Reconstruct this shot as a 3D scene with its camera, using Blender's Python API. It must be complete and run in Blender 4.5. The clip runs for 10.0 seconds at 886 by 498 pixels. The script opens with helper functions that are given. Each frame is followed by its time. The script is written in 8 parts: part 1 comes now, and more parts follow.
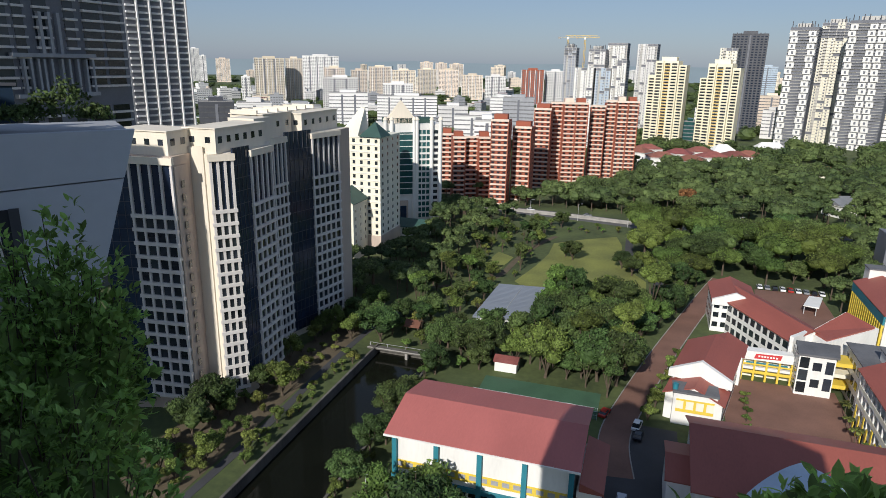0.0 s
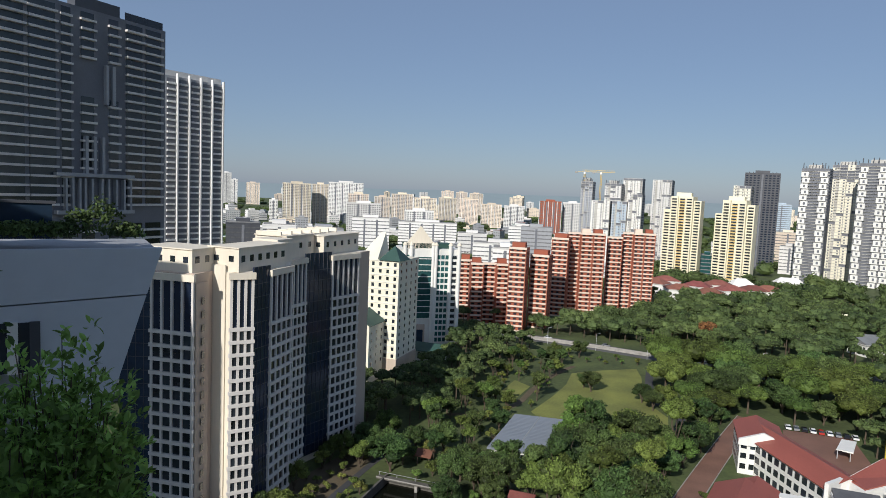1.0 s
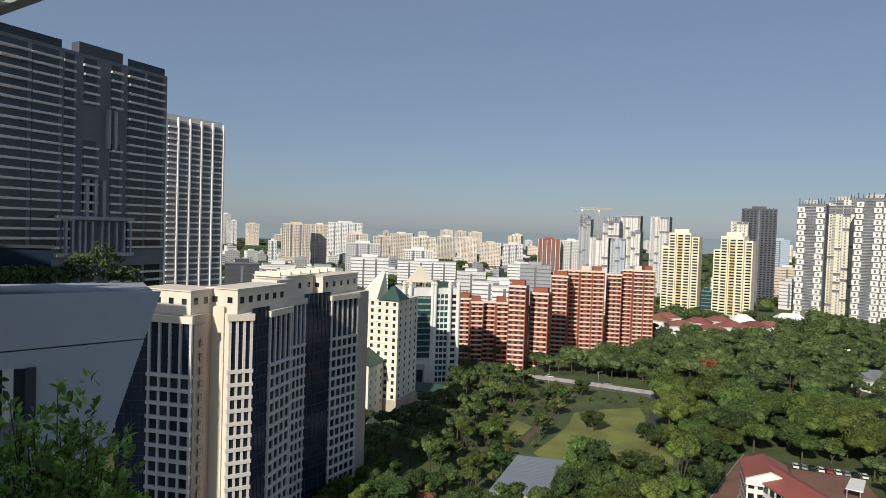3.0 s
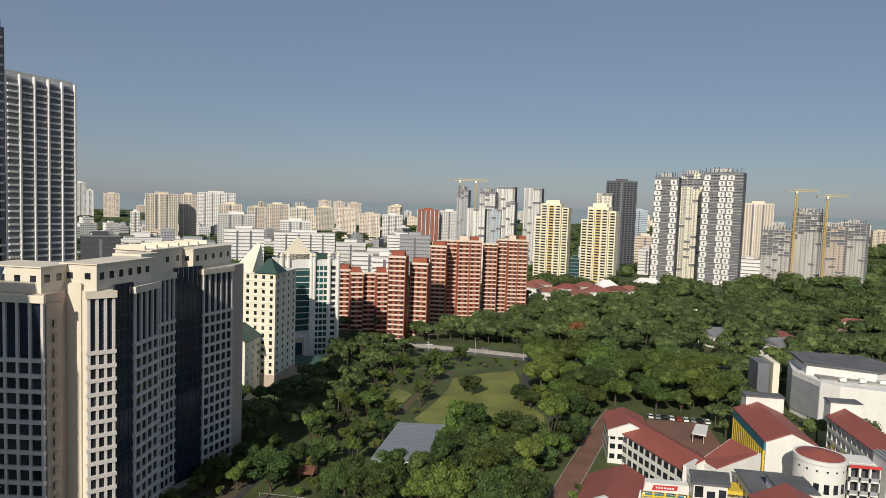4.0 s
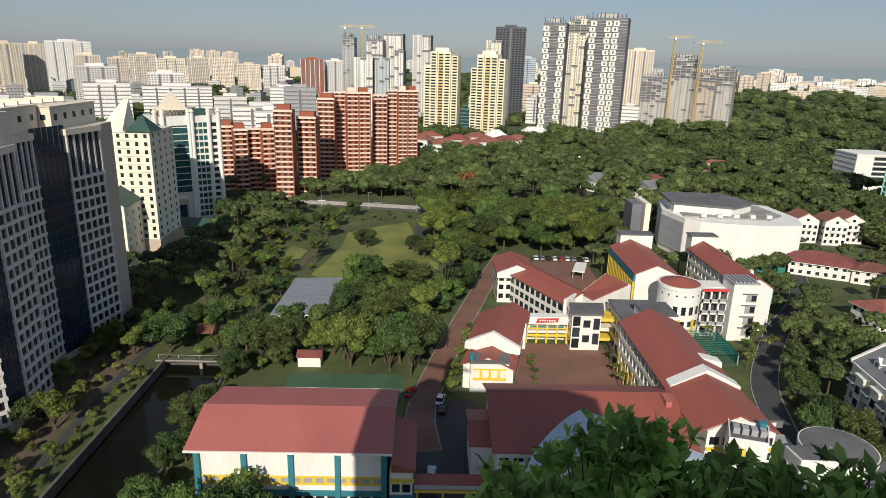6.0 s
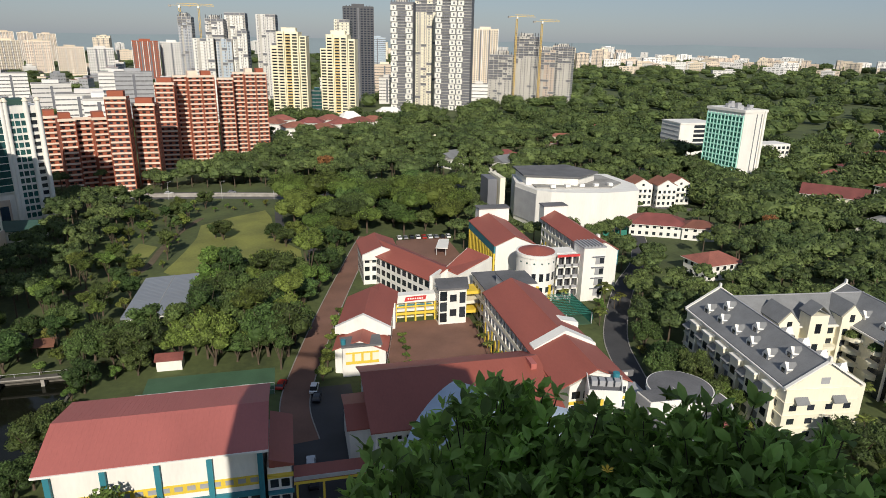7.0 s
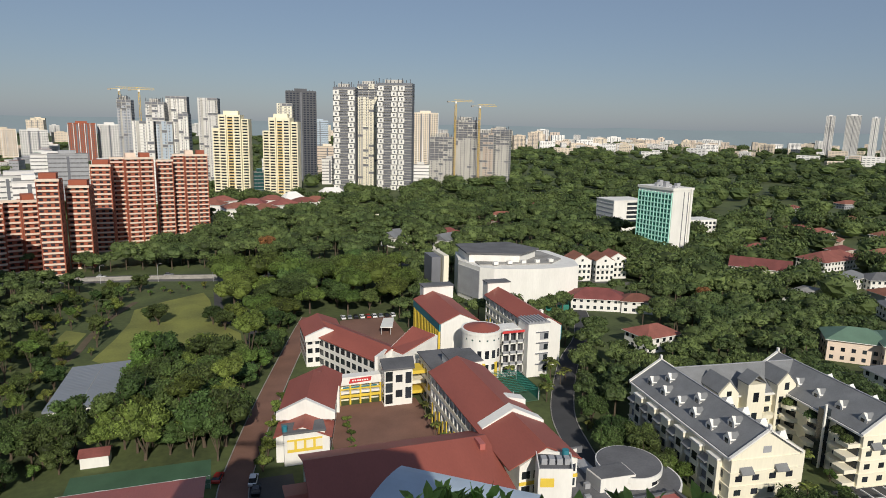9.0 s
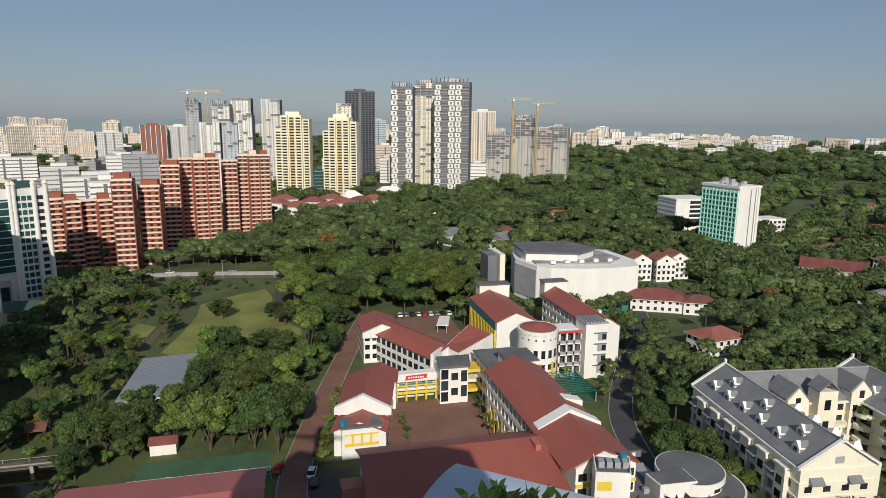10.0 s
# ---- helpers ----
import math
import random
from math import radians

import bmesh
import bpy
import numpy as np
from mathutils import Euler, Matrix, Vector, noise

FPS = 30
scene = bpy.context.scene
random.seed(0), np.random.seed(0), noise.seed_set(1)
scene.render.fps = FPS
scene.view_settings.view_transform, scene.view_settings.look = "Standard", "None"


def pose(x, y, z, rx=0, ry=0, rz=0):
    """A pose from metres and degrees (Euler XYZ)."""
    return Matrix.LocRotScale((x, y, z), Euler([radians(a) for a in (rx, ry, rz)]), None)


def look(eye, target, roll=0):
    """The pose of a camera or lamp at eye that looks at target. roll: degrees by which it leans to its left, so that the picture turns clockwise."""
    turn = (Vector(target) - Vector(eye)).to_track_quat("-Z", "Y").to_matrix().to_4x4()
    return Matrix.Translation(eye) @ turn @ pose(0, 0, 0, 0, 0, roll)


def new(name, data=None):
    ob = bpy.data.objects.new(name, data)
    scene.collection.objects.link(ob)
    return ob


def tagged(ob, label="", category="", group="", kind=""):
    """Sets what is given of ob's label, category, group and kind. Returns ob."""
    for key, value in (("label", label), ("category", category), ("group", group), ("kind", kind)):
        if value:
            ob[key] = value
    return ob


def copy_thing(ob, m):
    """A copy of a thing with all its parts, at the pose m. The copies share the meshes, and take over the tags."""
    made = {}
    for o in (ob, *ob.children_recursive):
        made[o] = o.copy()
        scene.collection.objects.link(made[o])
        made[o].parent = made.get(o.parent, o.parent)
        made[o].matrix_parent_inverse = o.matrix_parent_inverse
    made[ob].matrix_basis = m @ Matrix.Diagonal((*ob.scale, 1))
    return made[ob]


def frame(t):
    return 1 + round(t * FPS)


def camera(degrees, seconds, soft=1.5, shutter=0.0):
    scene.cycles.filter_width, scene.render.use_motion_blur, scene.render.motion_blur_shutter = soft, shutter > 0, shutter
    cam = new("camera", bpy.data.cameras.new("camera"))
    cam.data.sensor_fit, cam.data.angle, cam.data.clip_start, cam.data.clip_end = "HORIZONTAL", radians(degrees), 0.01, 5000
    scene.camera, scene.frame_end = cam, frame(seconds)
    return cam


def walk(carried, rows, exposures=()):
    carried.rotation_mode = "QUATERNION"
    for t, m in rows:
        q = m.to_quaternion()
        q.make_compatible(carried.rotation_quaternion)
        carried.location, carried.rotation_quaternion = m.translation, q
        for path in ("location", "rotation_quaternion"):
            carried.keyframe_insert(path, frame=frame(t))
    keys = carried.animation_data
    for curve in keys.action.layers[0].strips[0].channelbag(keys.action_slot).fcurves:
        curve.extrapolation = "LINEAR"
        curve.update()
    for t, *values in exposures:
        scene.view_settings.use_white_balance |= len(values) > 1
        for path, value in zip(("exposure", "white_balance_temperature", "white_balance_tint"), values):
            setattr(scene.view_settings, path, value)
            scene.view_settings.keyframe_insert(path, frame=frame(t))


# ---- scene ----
EYE = 80.0
cam = camera(69.1, 10.0, soft=0.75)
# seconds, yaw, pitch, roll of a camera that turns on a roof terrace
ROWS = [
    (0.0, 18.05, -16.15, -0.98),
    (0.5, 16.84, -9.63, -2.19),
    (1.0, 19.87, -5.14, -2.53),
    (1.5, 25.56, -1.33, -1.93),
    (2.0, 27.85, 0.65, -2.23),
    (2.2, 27.05, 1.26, -2.39),
    (3.3, 16.04, -2.66, -1.93),
    (3.5, 13.50, -2.79, -2.03),
    (4.0, 9.06, -3.92, -1.98),
    (4.5, 5.11, -6.64, -1.63),
    (5.0, 3.11, -9.13, -1.68),
    (5.2, 2.58, -10.24, -1.70),
    (6.3, -2.92, -18.83, -1.60),
    (6.5, -5.05, -19.62, -1.65),
    (7.0, -13.45, -17.96, -1.10),
    (7.5, -18.70, -15.87, -0.94),
    (8.0, -21.67, -13.99, -1.68),
    (8.5, -21.13, -11.99, -1.38),
    (9.0, -18.53, -10.94, -1.22),
    (9.5, -15.50, -10.92, -0.89),
    (10.0, -13.54, -11.15, -0.60),
]
RISE = ((0.0, 0.0), (1.0, 0.05), (2.0, 0.12), (3.5, 0.1), (5.0, 0.03), (6.3, 0.0), (7.0, 0.0), (7.5, 0.06), (8.0, 0.13), (8.5, 0.16), (10.0, 0.16))  # the camera is lifted a little


def lifted(t):
    return EYE + float(np.interp(t, [r[0] for r in RISE], [r[1] for r in RISE]))


walk(cam, [(t, pose(0, 0, lifted(t), 90 + pitch, roll, yaw)) for t, yaw, pitch, roll in ROWS],
     exposures=[(0.0, 0.17, 5950, 11), (1.0, 0.14, 5950, 10), (2.0, 0.14, 6050, 9), (3.5, 0.03, 6450, 10), (5.0, -0.15, 6550, 10), (6.3, 0.17, 6550, 10), (7.5, 0.13, 6450, 10), (8.5, 0.0, 6400, 10), (10.0, -0.05, 6350, 10)])

# ---- world and sun ----
SUN_FROM = Vector((-0.13, -1.0, 0.0)).normalized()
SUN_UP = radians(30)
world = bpy.data.worlds.new("sky")
scene.world = world
world.use_nodes = True
wn = world.node_tree
sky = wn.nodes.new("ShaderNodeTexSky")
sky.sky_type, sky.sun_disc = "NISHITA", False
sky.sun_elevation = SUN_UP
sky.sun_rotation = math.atan2(SUN_FROM.x, SUN_FROM.y)
sky.altitude, sky.air_density, sky.dust_density, sky.ozone_density = 80, 1.0, 0.6, 2.5
haze = wn.nodes.new("ShaderNodeMix")  # a milky tropical morning sky
haze.data_type = "RGBA"
haze.inputs["Factor"].default_value = 0.68
haze.inputs["B"].default_value = (1.8, 2.22, 3.05, 1)
wn.links.new(sky.outputs["Color"], haze.inputs["A"])
wn.links.new(haze.outputs["Result"], wn.nodes["Background"].inputs["Color"])
wn.nodes["Background"].inputs["Strength"].default_value = 0.1
sun_data = bpy.data.lights.new("sun", "SUN")
sun_data.energy, sun_data.angle, sun_data.color = 4.2, radians(0.5), (1.0, 0.925, 0.8)
sun = new("sun", sun_data)
to_sun = Vector((SUN_FROM.x * math.cos(SUN_UP), SUN_FROM.y * math.cos(SUN_UP), math.sin(SUN_UP)))
sun.matrix_world = look(to_sun * 500, (0, 0, 0))

# ---- materials ----
def mat(name, color, rough=0.7, var=0.15, scale=0.6, fine=8.0, bump=0.0, metal=0.0, rand=0.0, dark=None, stretch=(1, 1, 1), spec=0.5):
    """A surface with blotches at one scale, grain at another, and some change from object to object."""
    m = bpy.data.materials.new(name)
    m.use_nodes = True
    n, l = m.node_tree.nodes, m.node_tree.links
    b = n["Principled BSDF"]
    b.inputs["Roughness"].default_value, b.inputs["Metallic"].default_value = rough, metal
    b.inputs["Specular IOR Level"].default_value = spec
    tc, mp = n.new("ShaderNodeTexCoord"), n.new("ShaderNodeMapping")
    mp.inputs["Scale"].default_value = stretch
    l.new(tc.outputs["Object"], mp.inputs["Vector"])
    a, c = n.new("ShaderNodeTexNoise"), n.new("ShaderNodeTexNoise")
    for t, s in ((a, scale), (c, fine)):
        t.inputs["Scale"].default_value, t.inputs["Detail"].default_value = s, 4
        l.new(mp.outputs["Vector"], t.inputs["Vector"])
    add = n.new("ShaderNodeMath")
    add.operation = "MULTIPLY_ADD"
    l.new(c.outputs["Fac"], add.inputs[0])
    add.inputs[1].default_value = 0.5
    l.new(a.outputs["Fac"], add.inputs[2])
    ramp = n.new("ShaderNodeMapRange")
    ramp.inputs["From Min"].default_value, ramp.inputs["From Max"].default_value = 0.5, 1.0
    l.new(add.outputs[0], ramp.inputs["Value"])
    mix = n.new("ShaderNodeMix")
    mix.data_type = "RGBA"
    lo = dark or tuple(v * (1 - var) for v in color)
    hi = tuple(min(1, v * (1 + var * 0.6)) for v in color)
    mix.inputs["A"].default_value, mix.inputs["B"].default_value = (*lo, 1), (*hi, 1)
    l.new(ramp.outputs["Result"], mix.inputs["Factor"])
    out = mix.outputs["Result"]
    if rand:
        info, hsv = n.new("ShaderNodeObjectInfo"), n.new("ShaderNodeHueSaturation")
        r1, r2 = n.new("ShaderNodeMapRange"), n.new("ShaderNodeMapRange")
        r1.inputs["To Min"].default_value, r1.inputs["To Max"].default_value = 1 - rand, 1 + rand
        r2.inputs["To Min"].default_value, r2.inputs["To Max"].default_value = 0.5 - 0.09 * rand, 0.5 + 0.04 * rand
        l.new(info.outputs["Random"], r1.inputs["Value"])
        w = n.new("ShaderNodeTexWhiteNoise")
        w.noise_dimensions = "1D"
        l.new(info.outputs["Random"], w.inputs["W"])
        l.new(w.outputs["Value"], r2.inputs["Value"])
        l.new(r1.outputs["Result"], hsv.inputs["Value"])
        l.new(r2.outputs["Result"], hsv.inputs["Hue"])
        l.new(out, hsv.inputs["Color"])
        out = hsv.outputs["Color"]
    l.new(out, b.inputs["Base Color"])
    if bump:
        bp = n.new("ShaderNodeBump")
        bp.inputs["Strength"].default_value = bump
        l.new(c.outputs["Fac"], bp.inputs["Height"])
        l.new(bp.outputs["Normal"], b.inputs["Normal"])
    return m


def leafy(name, color, rand=0.4, trans=0.25, blot=0.25, var=0.45, bump=0.55, dark=None):
    """Foliage: each leaf clump and each tree has a tint of its own, and some light comes through."""
    m = mat(name, color, 0.62, var, blot, 2.2, bump=bump, rand=rand, dark=dark, spec=0.25)
    n, l = m.node_tree.nodes, m.node_tree.links
    b = n["Principled BSDF"]
    col = b.inputs["Base Color"].links[0].from_socket
    geo, mr, hsv = n.new("ShaderNodeNewGeometry"), n.new("ShaderNodeMapRange"), n.new("ShaderNodeHueSaturation")
    mr.inputs["To Min"].default_value, mr.inputs["To Max"].default_value = 0.4, 1.75
    l.new(geo.outputs["Random Per Island"], mr.inputs["Value"])
    l.new(mr.outputs["Result"], hsv.inputs["Value"])
    l.new(col, hsv.inputs["Color"])
    l.new(hsv.outputs["Color"], b.inputs["Base Color"])
    tr, ms = n.new("ShaderNodeBsdfTranslucent"), n.new("ShaderNodeMixShader")
    l.new(hsv.outputs["Color"], tr.inputs["Color"])
    ms.inputs["Fac"].default_value = trans
    l.new(b.outputs["BSDF"], ms.inputs[1])
    l.new(tr.outputs["BSDF"], ms.inputs[2])
    l.new(ms.outputs["Shader"], n["Material Output"].inputs["Surface"])
    return m


M = dict(
    grass=mat("grass_ground", (0.075, 0.095, 0.028), 0.95, 0.5, 0.05, 0.6, 0.4, dark=(0.036, 0.05, 0.016)),
    lawn=mat("mown_lawn", (0.19, 0.2, 0.045), 0.95, 0.3, 0.07, 1.2, 0.3, dark=(0.115, 0.125, 0.034)),
    earth=mat("brown_earth", (0.11, 0.085, 0.05), 0.95, 0.3, 0.2, 2.0, 0.3),
    asphalt=mat("asphalt", (0.055, 0.055, 0.058), 0.9, 0.25, 0.15, 5.0, 0.1),
    road=mat("worn_road", (0.105, 0.1, 0.095), 0.9, 0.2, 0.1, 3.0),
    brickpave=mat("red_brown_paving", (0.2, 0.105, 0.075), 0.85, 0.25, 0.12, 3.0, 0.1),
    court=mat("green_court", (0.05, 0.11, 0.06), 0.8, 0.2, 0.2, 3.0),
    water=mat("canal_water", (0.008, 0.009, 0.006), 0.09, 0.3, 0.05, 0.7, 0.08, spec=0.16),
    concrete=mat("weathered_concrete", (0.33, 0.31, 0.28), 0.85, 0.3, 0.3, 3.0, 0.2),
    canalwall=mat("stained_canal_concrete", (0.12, 0.11, 0.095), 0.9, 0.45, 0.25, 3.0, 0.3, stretch=(1, 1, 0.3)),
    white=mat("white_paint", (0.78, 0.76, 0.71), 0.6, 0.1, 0.2, 2.0, stretch=(1, 1, 0.25)),
    cream=mat("cream_paint", (0.76, 0.68, 0.55), 0.65, 0.1, 0.15, 2.0, stretch=(1, 1, 0.2)),
    palecream=mat("pale_cream_paint", (0.8, 0.75, 0.6), 0.65, 0.1, 0.15, 2.0, stretch=(1, 1, 0.2)),
    beige=mat("beige_paint", (0.52, 0.42, 0.34), 0.7, 0.12, 0.15, 2.0, stretch=(1, 1, 0.2)),
    grid=mat("off_white_cladding", (0.66, 0.62, 0.58), 0.6, 0.1, 0.3, 3.0),
    darkglass=mat("dark_blue_glass", (0.018, 0.026, 0.055), 0.12, 0.3, 0.4, 2.0, rand=0.3, spec=0.6),
    window=mat("window_glass", (0.025, 0.03, 0.038), 0.12, 0.3, 0.4, 2.0, rand=0.5, spec=0.6),
    tealglass=mat("teal_glass", (0.03, 0.1, 0.1), 0.12, 0.3, 0.4, 2.0, rand=0.3, spec=0.6),
    redroof=mat("red_brown_metal_roof", (0.3, 0.085, 0.06), 0.6, 0.16, 0.12, 3.0, stretch=(1, 0.3, 1)),
    hallroof=mat("faded_red_metal_roof", (0.42, 0.13, 0.11), 0.55, 0.12, 0.12, 3.0, stretch=(1, 0.3, 1)),
    tile=mat("clay_tile_roof", (0.23, 0.09, 0.06), 0.8, 0.3, 0.2, 2.5, 0.4, rand=0.25),
    greyroof=mat("grey_slate_roof", (0.19, 0.195, 0.2), 0.7, 0.2, 0.3, 3.0, 0.3),
    pavroof=mat("grey_blue_metal_roof", (0.2, 0.22, 0.25), 0.5, 0.12, 0.1, 3.0, stretch=(0.3, 1, 1)),
    greenroof=mat("green_metal_roof", (0.12, 0.2, 0.14), 0.6, 0.2, 0.2, 3.0),
    darkgreen=mat("dark_green_roof", (0.03, 0.075, 0.06), 0.6, 0.2, 0.2, 3.0),
    flatroof=mat("stained_flat_roof", (0.3, 0.29, 0.27), 0.9, 0.35, 0.15, 2.0),
    greyflat=mat("dark_grey_flat_roof", (0.13, 0.13, 0.135), 0.85, 0.3, 0.15, 2.0),
    yellow=mat("yellow_paint", (0.72, 0.52, 0.06), 0.6, 0.1, 0.3, 3.0),
    teal=mat("teal_paint", (0.03, 0.19, 0.24), 0.6, 0.12, 0.3, 3.0),
    greenglass=mat("green_tinted_glass", (0.02, 0.16, 0.12), 0.5, 0.2, 0.3, 2.0, spec=0.2),
    mint=mat("mint_green_paint", (0.46, 0.84, 0.7), 0.6, 0.1, 0.3, 2.0),
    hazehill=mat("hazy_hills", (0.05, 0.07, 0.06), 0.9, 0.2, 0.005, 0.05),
    greennet=mat("green_netting", (0.03, 0.2, 0.15), 0.8, 0.3, 0.8, 4.0),
    brick=mat("orange_red_brick", (0.34, 0.1, 0.055), 0.85, 0.15, 0.1, 3.0),
    brickpale=mat("pale_brick_band", (0.76, 0.62, 0.5), 0.8, 0.12, 0.2, 3.0),
    yellowblock=mat("pale_yellow_paint", (0.82, 0.75, 0.55), 0.65, 0.08, 0.1, 2.0),
    ochre=mat("ochre_paint", (0.66, 0.46, 0.14), 0.65, 0.1, 0.1, 2.0),
    darkclad=mat("dark_grey_cladding", (0.07, 0.073, 0.085), 0.5, 0.2, 0.1, 1.0),
    slab=mat("grey_balcony_slab", (0.34, 0.345, 0.36), 0.7, 0.15, 0.2, 2.0),
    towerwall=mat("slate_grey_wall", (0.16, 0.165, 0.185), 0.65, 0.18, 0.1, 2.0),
    rawconcrete=mat("raw_concrete", (0.52, 0.5, 0.46), 0.9, 0.2, 0.1, 1.0, stretch=(1, 1, 0.3)),
    # one panel grey in two tones: lightened wing, pier darkened for its shade
    wingpanel=mat("pale_grey_wing_panel", (0.56, 0.58, 0.62), 0.55, 0.06, 0.3, 3.0),
    pierpanel_shaded=mat("grey_pier_panel_shaded", (0.23, 0.24, 0.27), 0.55, 0.06, 0.3, 3.0),
    # far panes are paler than the near ones: haze put into the colour
    hazewindow=mat("far_window_glass_hazed", (0.15, 0.15, 0.155), 0.3, 0.3, 0.4, 2.0, rand=0.4),
    panel=mat("pale_grey_panel", (0.34, 0.36, 0.4), 0.55, 0.06, 0.3, 3.0),
    steel=mat("painted_steel", (0.5, 0.5, 0.5), 0.45, 0.1, 1.0, 6.0, metal=0.2),
    black=mat("black_rubber", (0.015, 0.015, 0.016), 0.8, 0.2),
    redpaint=mat("red_paint", (0.55, 0.05, 0.05), 0.6, 0.1),
    purple=mat("purple_paint", (0.09, 0.05, 0.2), 0.6, 0.1),
    bluewhite=mat("pale_blue_sheet", (0.42, 0.5, 0.58), 0.4, 0.1, 0.3),
    bark=mat("bark", (0.1, 0.075, 0.05), 0.95, 0.3, 1.0, 8.0, 0.5),
    soil=mat("planter_soil", (0.06, 0.045, 0.03), 0.95, 0.3, 2.0, 20.0, 0.5),
    farwall=mat("far_wall", (0.7, 0.6, 0.47), 0.75, 0.1, 0.05, 0.5, rand=0.22),
    farwhite=mat("far_white_wall", (0.74, 0.72, 0.69), 0.75, 0.1, 0.05, 0.5, rand=0.18),
    leaf_a=leafy("broad_crown_leaves", (0.1, 0.155, 0.035)),
    leaf_b=leafy("dark_crown_leaves", (0.07, 0.115, 0.034)),
    leaf_c=leafy("yellow_green_leaves", (0.135, 0.17, 0.04)),
    leaf_r=leafy("rust_leaves", (0.24, 0.11, 0.045), 0.1),
    leaf_far=leafy("far_wood_leaves", (0.102, 0.132, 0.042), 0.0, blot=0.045, var=0.5, dark=(0.04, 0.066, 0.024)),
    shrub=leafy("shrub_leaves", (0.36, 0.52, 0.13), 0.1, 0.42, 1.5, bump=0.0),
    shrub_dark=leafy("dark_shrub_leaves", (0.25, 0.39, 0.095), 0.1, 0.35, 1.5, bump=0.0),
    # sapling leaves: the shade of their silhouette is put into the darker green
    shrub_shade=leafy("shade_toned_sapling_leaves", (0.09, 0.15, 0.045), 0.1, 0.3, 1.5, bump=0.0),
    petal=mat("yellow_petals", (0.8, 0.5, 0.03), 0.6, 0.1),
)

# haze is put into the far hills as a glow of their own
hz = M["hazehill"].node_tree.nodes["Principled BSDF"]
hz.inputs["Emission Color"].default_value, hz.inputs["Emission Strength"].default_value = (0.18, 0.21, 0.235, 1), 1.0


# ---- mesh helpers ----
class Geo:
    """Vertices and faces of one mesh."""

    def __init__(self):
        self.v, self.f = [], []

    def add(self, verts, faces):
        k = len(self.v)
        self.v += [tuple(p) for p in verts]
        self.f += [tuple(i + k for i in f) for f in faces]
        return self

    def box(self, x0, y0, z0, x1, y1, z1):
        return self.prism([(x0, y0), (x1, y0), (x1, y1), (x0, y1)], z0, z1)

    def prism(self, poly, z0, z1, bottom=True):
        n = len(poly)
        top = [z1] * n if isinstance(z1, (int, float)) else z1
        verts = [(x, y, z0) for x, y in poly] + [(x, y, top[i]) for i, (x, y) in enumerate(poly)]
        faces = [(i, (i + 1) % n, n + (i + 1) % n, n + i) for i in range(n)] + [tuple(range(n, 2 * n))]
        if bottom:
            faces.append(tuple(reversed(range(n))))
        return self.add(verts, faces)

    def bar(self, p, q, w, d, h0, h1, off=0.0):
        """A straight bar in plan from p to q, d deep outward (to the right of p to q), from height h0 to h1; off: start of the depth."""
        u = Vector((q[0] - p[0], q[1] - p[1])).normalized()
        n = Vector((u.y, -u.x))
        a, b = Vector(p) - u * w + n * off, Vector(q) + u * w + n * off
        c, e = b + n * d, a + n * d
        return self.prism([tuple(a), tuple(e), tuple(c), tuple(b)], h0, h1)

    def tube(self, p, q, r0, r1, n=6):
        p, q = Vector(p), Vector(q)
        t = (q - p).normalized()
        s = t.cross(Vector((0.31, 0.17, 0.93))).normalized()
        o = t.cross(s)
        ring = [(math.cos(2 * math.pi * i / n), math.sin(2 * math.pi * i / n)) for i in range(n)]
        verts = [p + (s * a + o * b) * r0 for a, b in ring] + [q + (s * a + o * b) * r1 for a, b in ring]
        return self.add(verts, [(i, (i + 1) % n, n + (i + 1) % n, n + i) for i in range(n)] + [tuple(range(n, 2 * n)), tuple(reversed(range(n)))])

    def disc(self, x, y, r, z0, z1, n=32, r1=None):
        a = [2 * math.pi * i / n for i in range(n)]
        r1 = r if r1 is None else r1
        verts = [(x + r * math.cos(i), y + r * math.sin(i), z0) for i in a] + [(x + r1 * math.cos(i), y + r1 * math.sin(i), z1) for i in a]
        return self.add(verts, [(i, (i + 1) % n, n + (i + 1) % n, n + i) for i in range(n)] + [tuple(range(n, 2 * n)), tuple(reversed(range(n)))])


def mesh_of(name, geo, material):
    me = bpy.data.meshes.new(name)
    me.from_pydata(geo.v, [], geo.f)
    me.materials.append(material)
    bm = bmesh.new()
    bm.from_mesh(me)
    bmesh.ops.recalc_face_normals(bm, faces=bm.faces)
    bm.to_mesh(me)
    bm.free()
    return me


def raw_mesh(name, verts, faces, material):
    me = bpy.data.meshes.new(name)
    me.from_pydata(verts, [], faces)
    me.materials.append(material)
    return me


def thing(name, label, category, at=(0, 0, 0), group="", turn=0.0):
    ob = new(name)
    ob.empty_display_size = 0.5
    ob.matrix_basis = pose(*at, 0, 0, turn)
    return tagged(ob, label, category, group)


def part(name, geo, material, parent, label="", own=False, kind=""):
    """One mesh under a thing. Given in the world's metres, or own: in those of its thing."""
    ob = new(name, geo if isinstance(geo, bpy.types.Mesh) else mesh_of(name, geo, material))
    ob.parent = parent
    if not own:
        top = parent
        m = parent.matrix_basis.copy()
        while top.parent:
            m = top.parent.matrix_basis @ top.matrix_parent_inverse @ m
            top = top.parent
        ob.matrix_parent_inverse = m.inverted()
    if label:
        ob["label"] = label
    if kind:
        ob["kind"] = kind
    return ob


def setting(name, geo, material, label, category, kind="structure"):
    return tagged(new(name, mesh_of(name, geo, material)), label, category, "", kind)


BLOCKED = []  # plan rectangles with no trees: cx, cy, half x, half y, turn


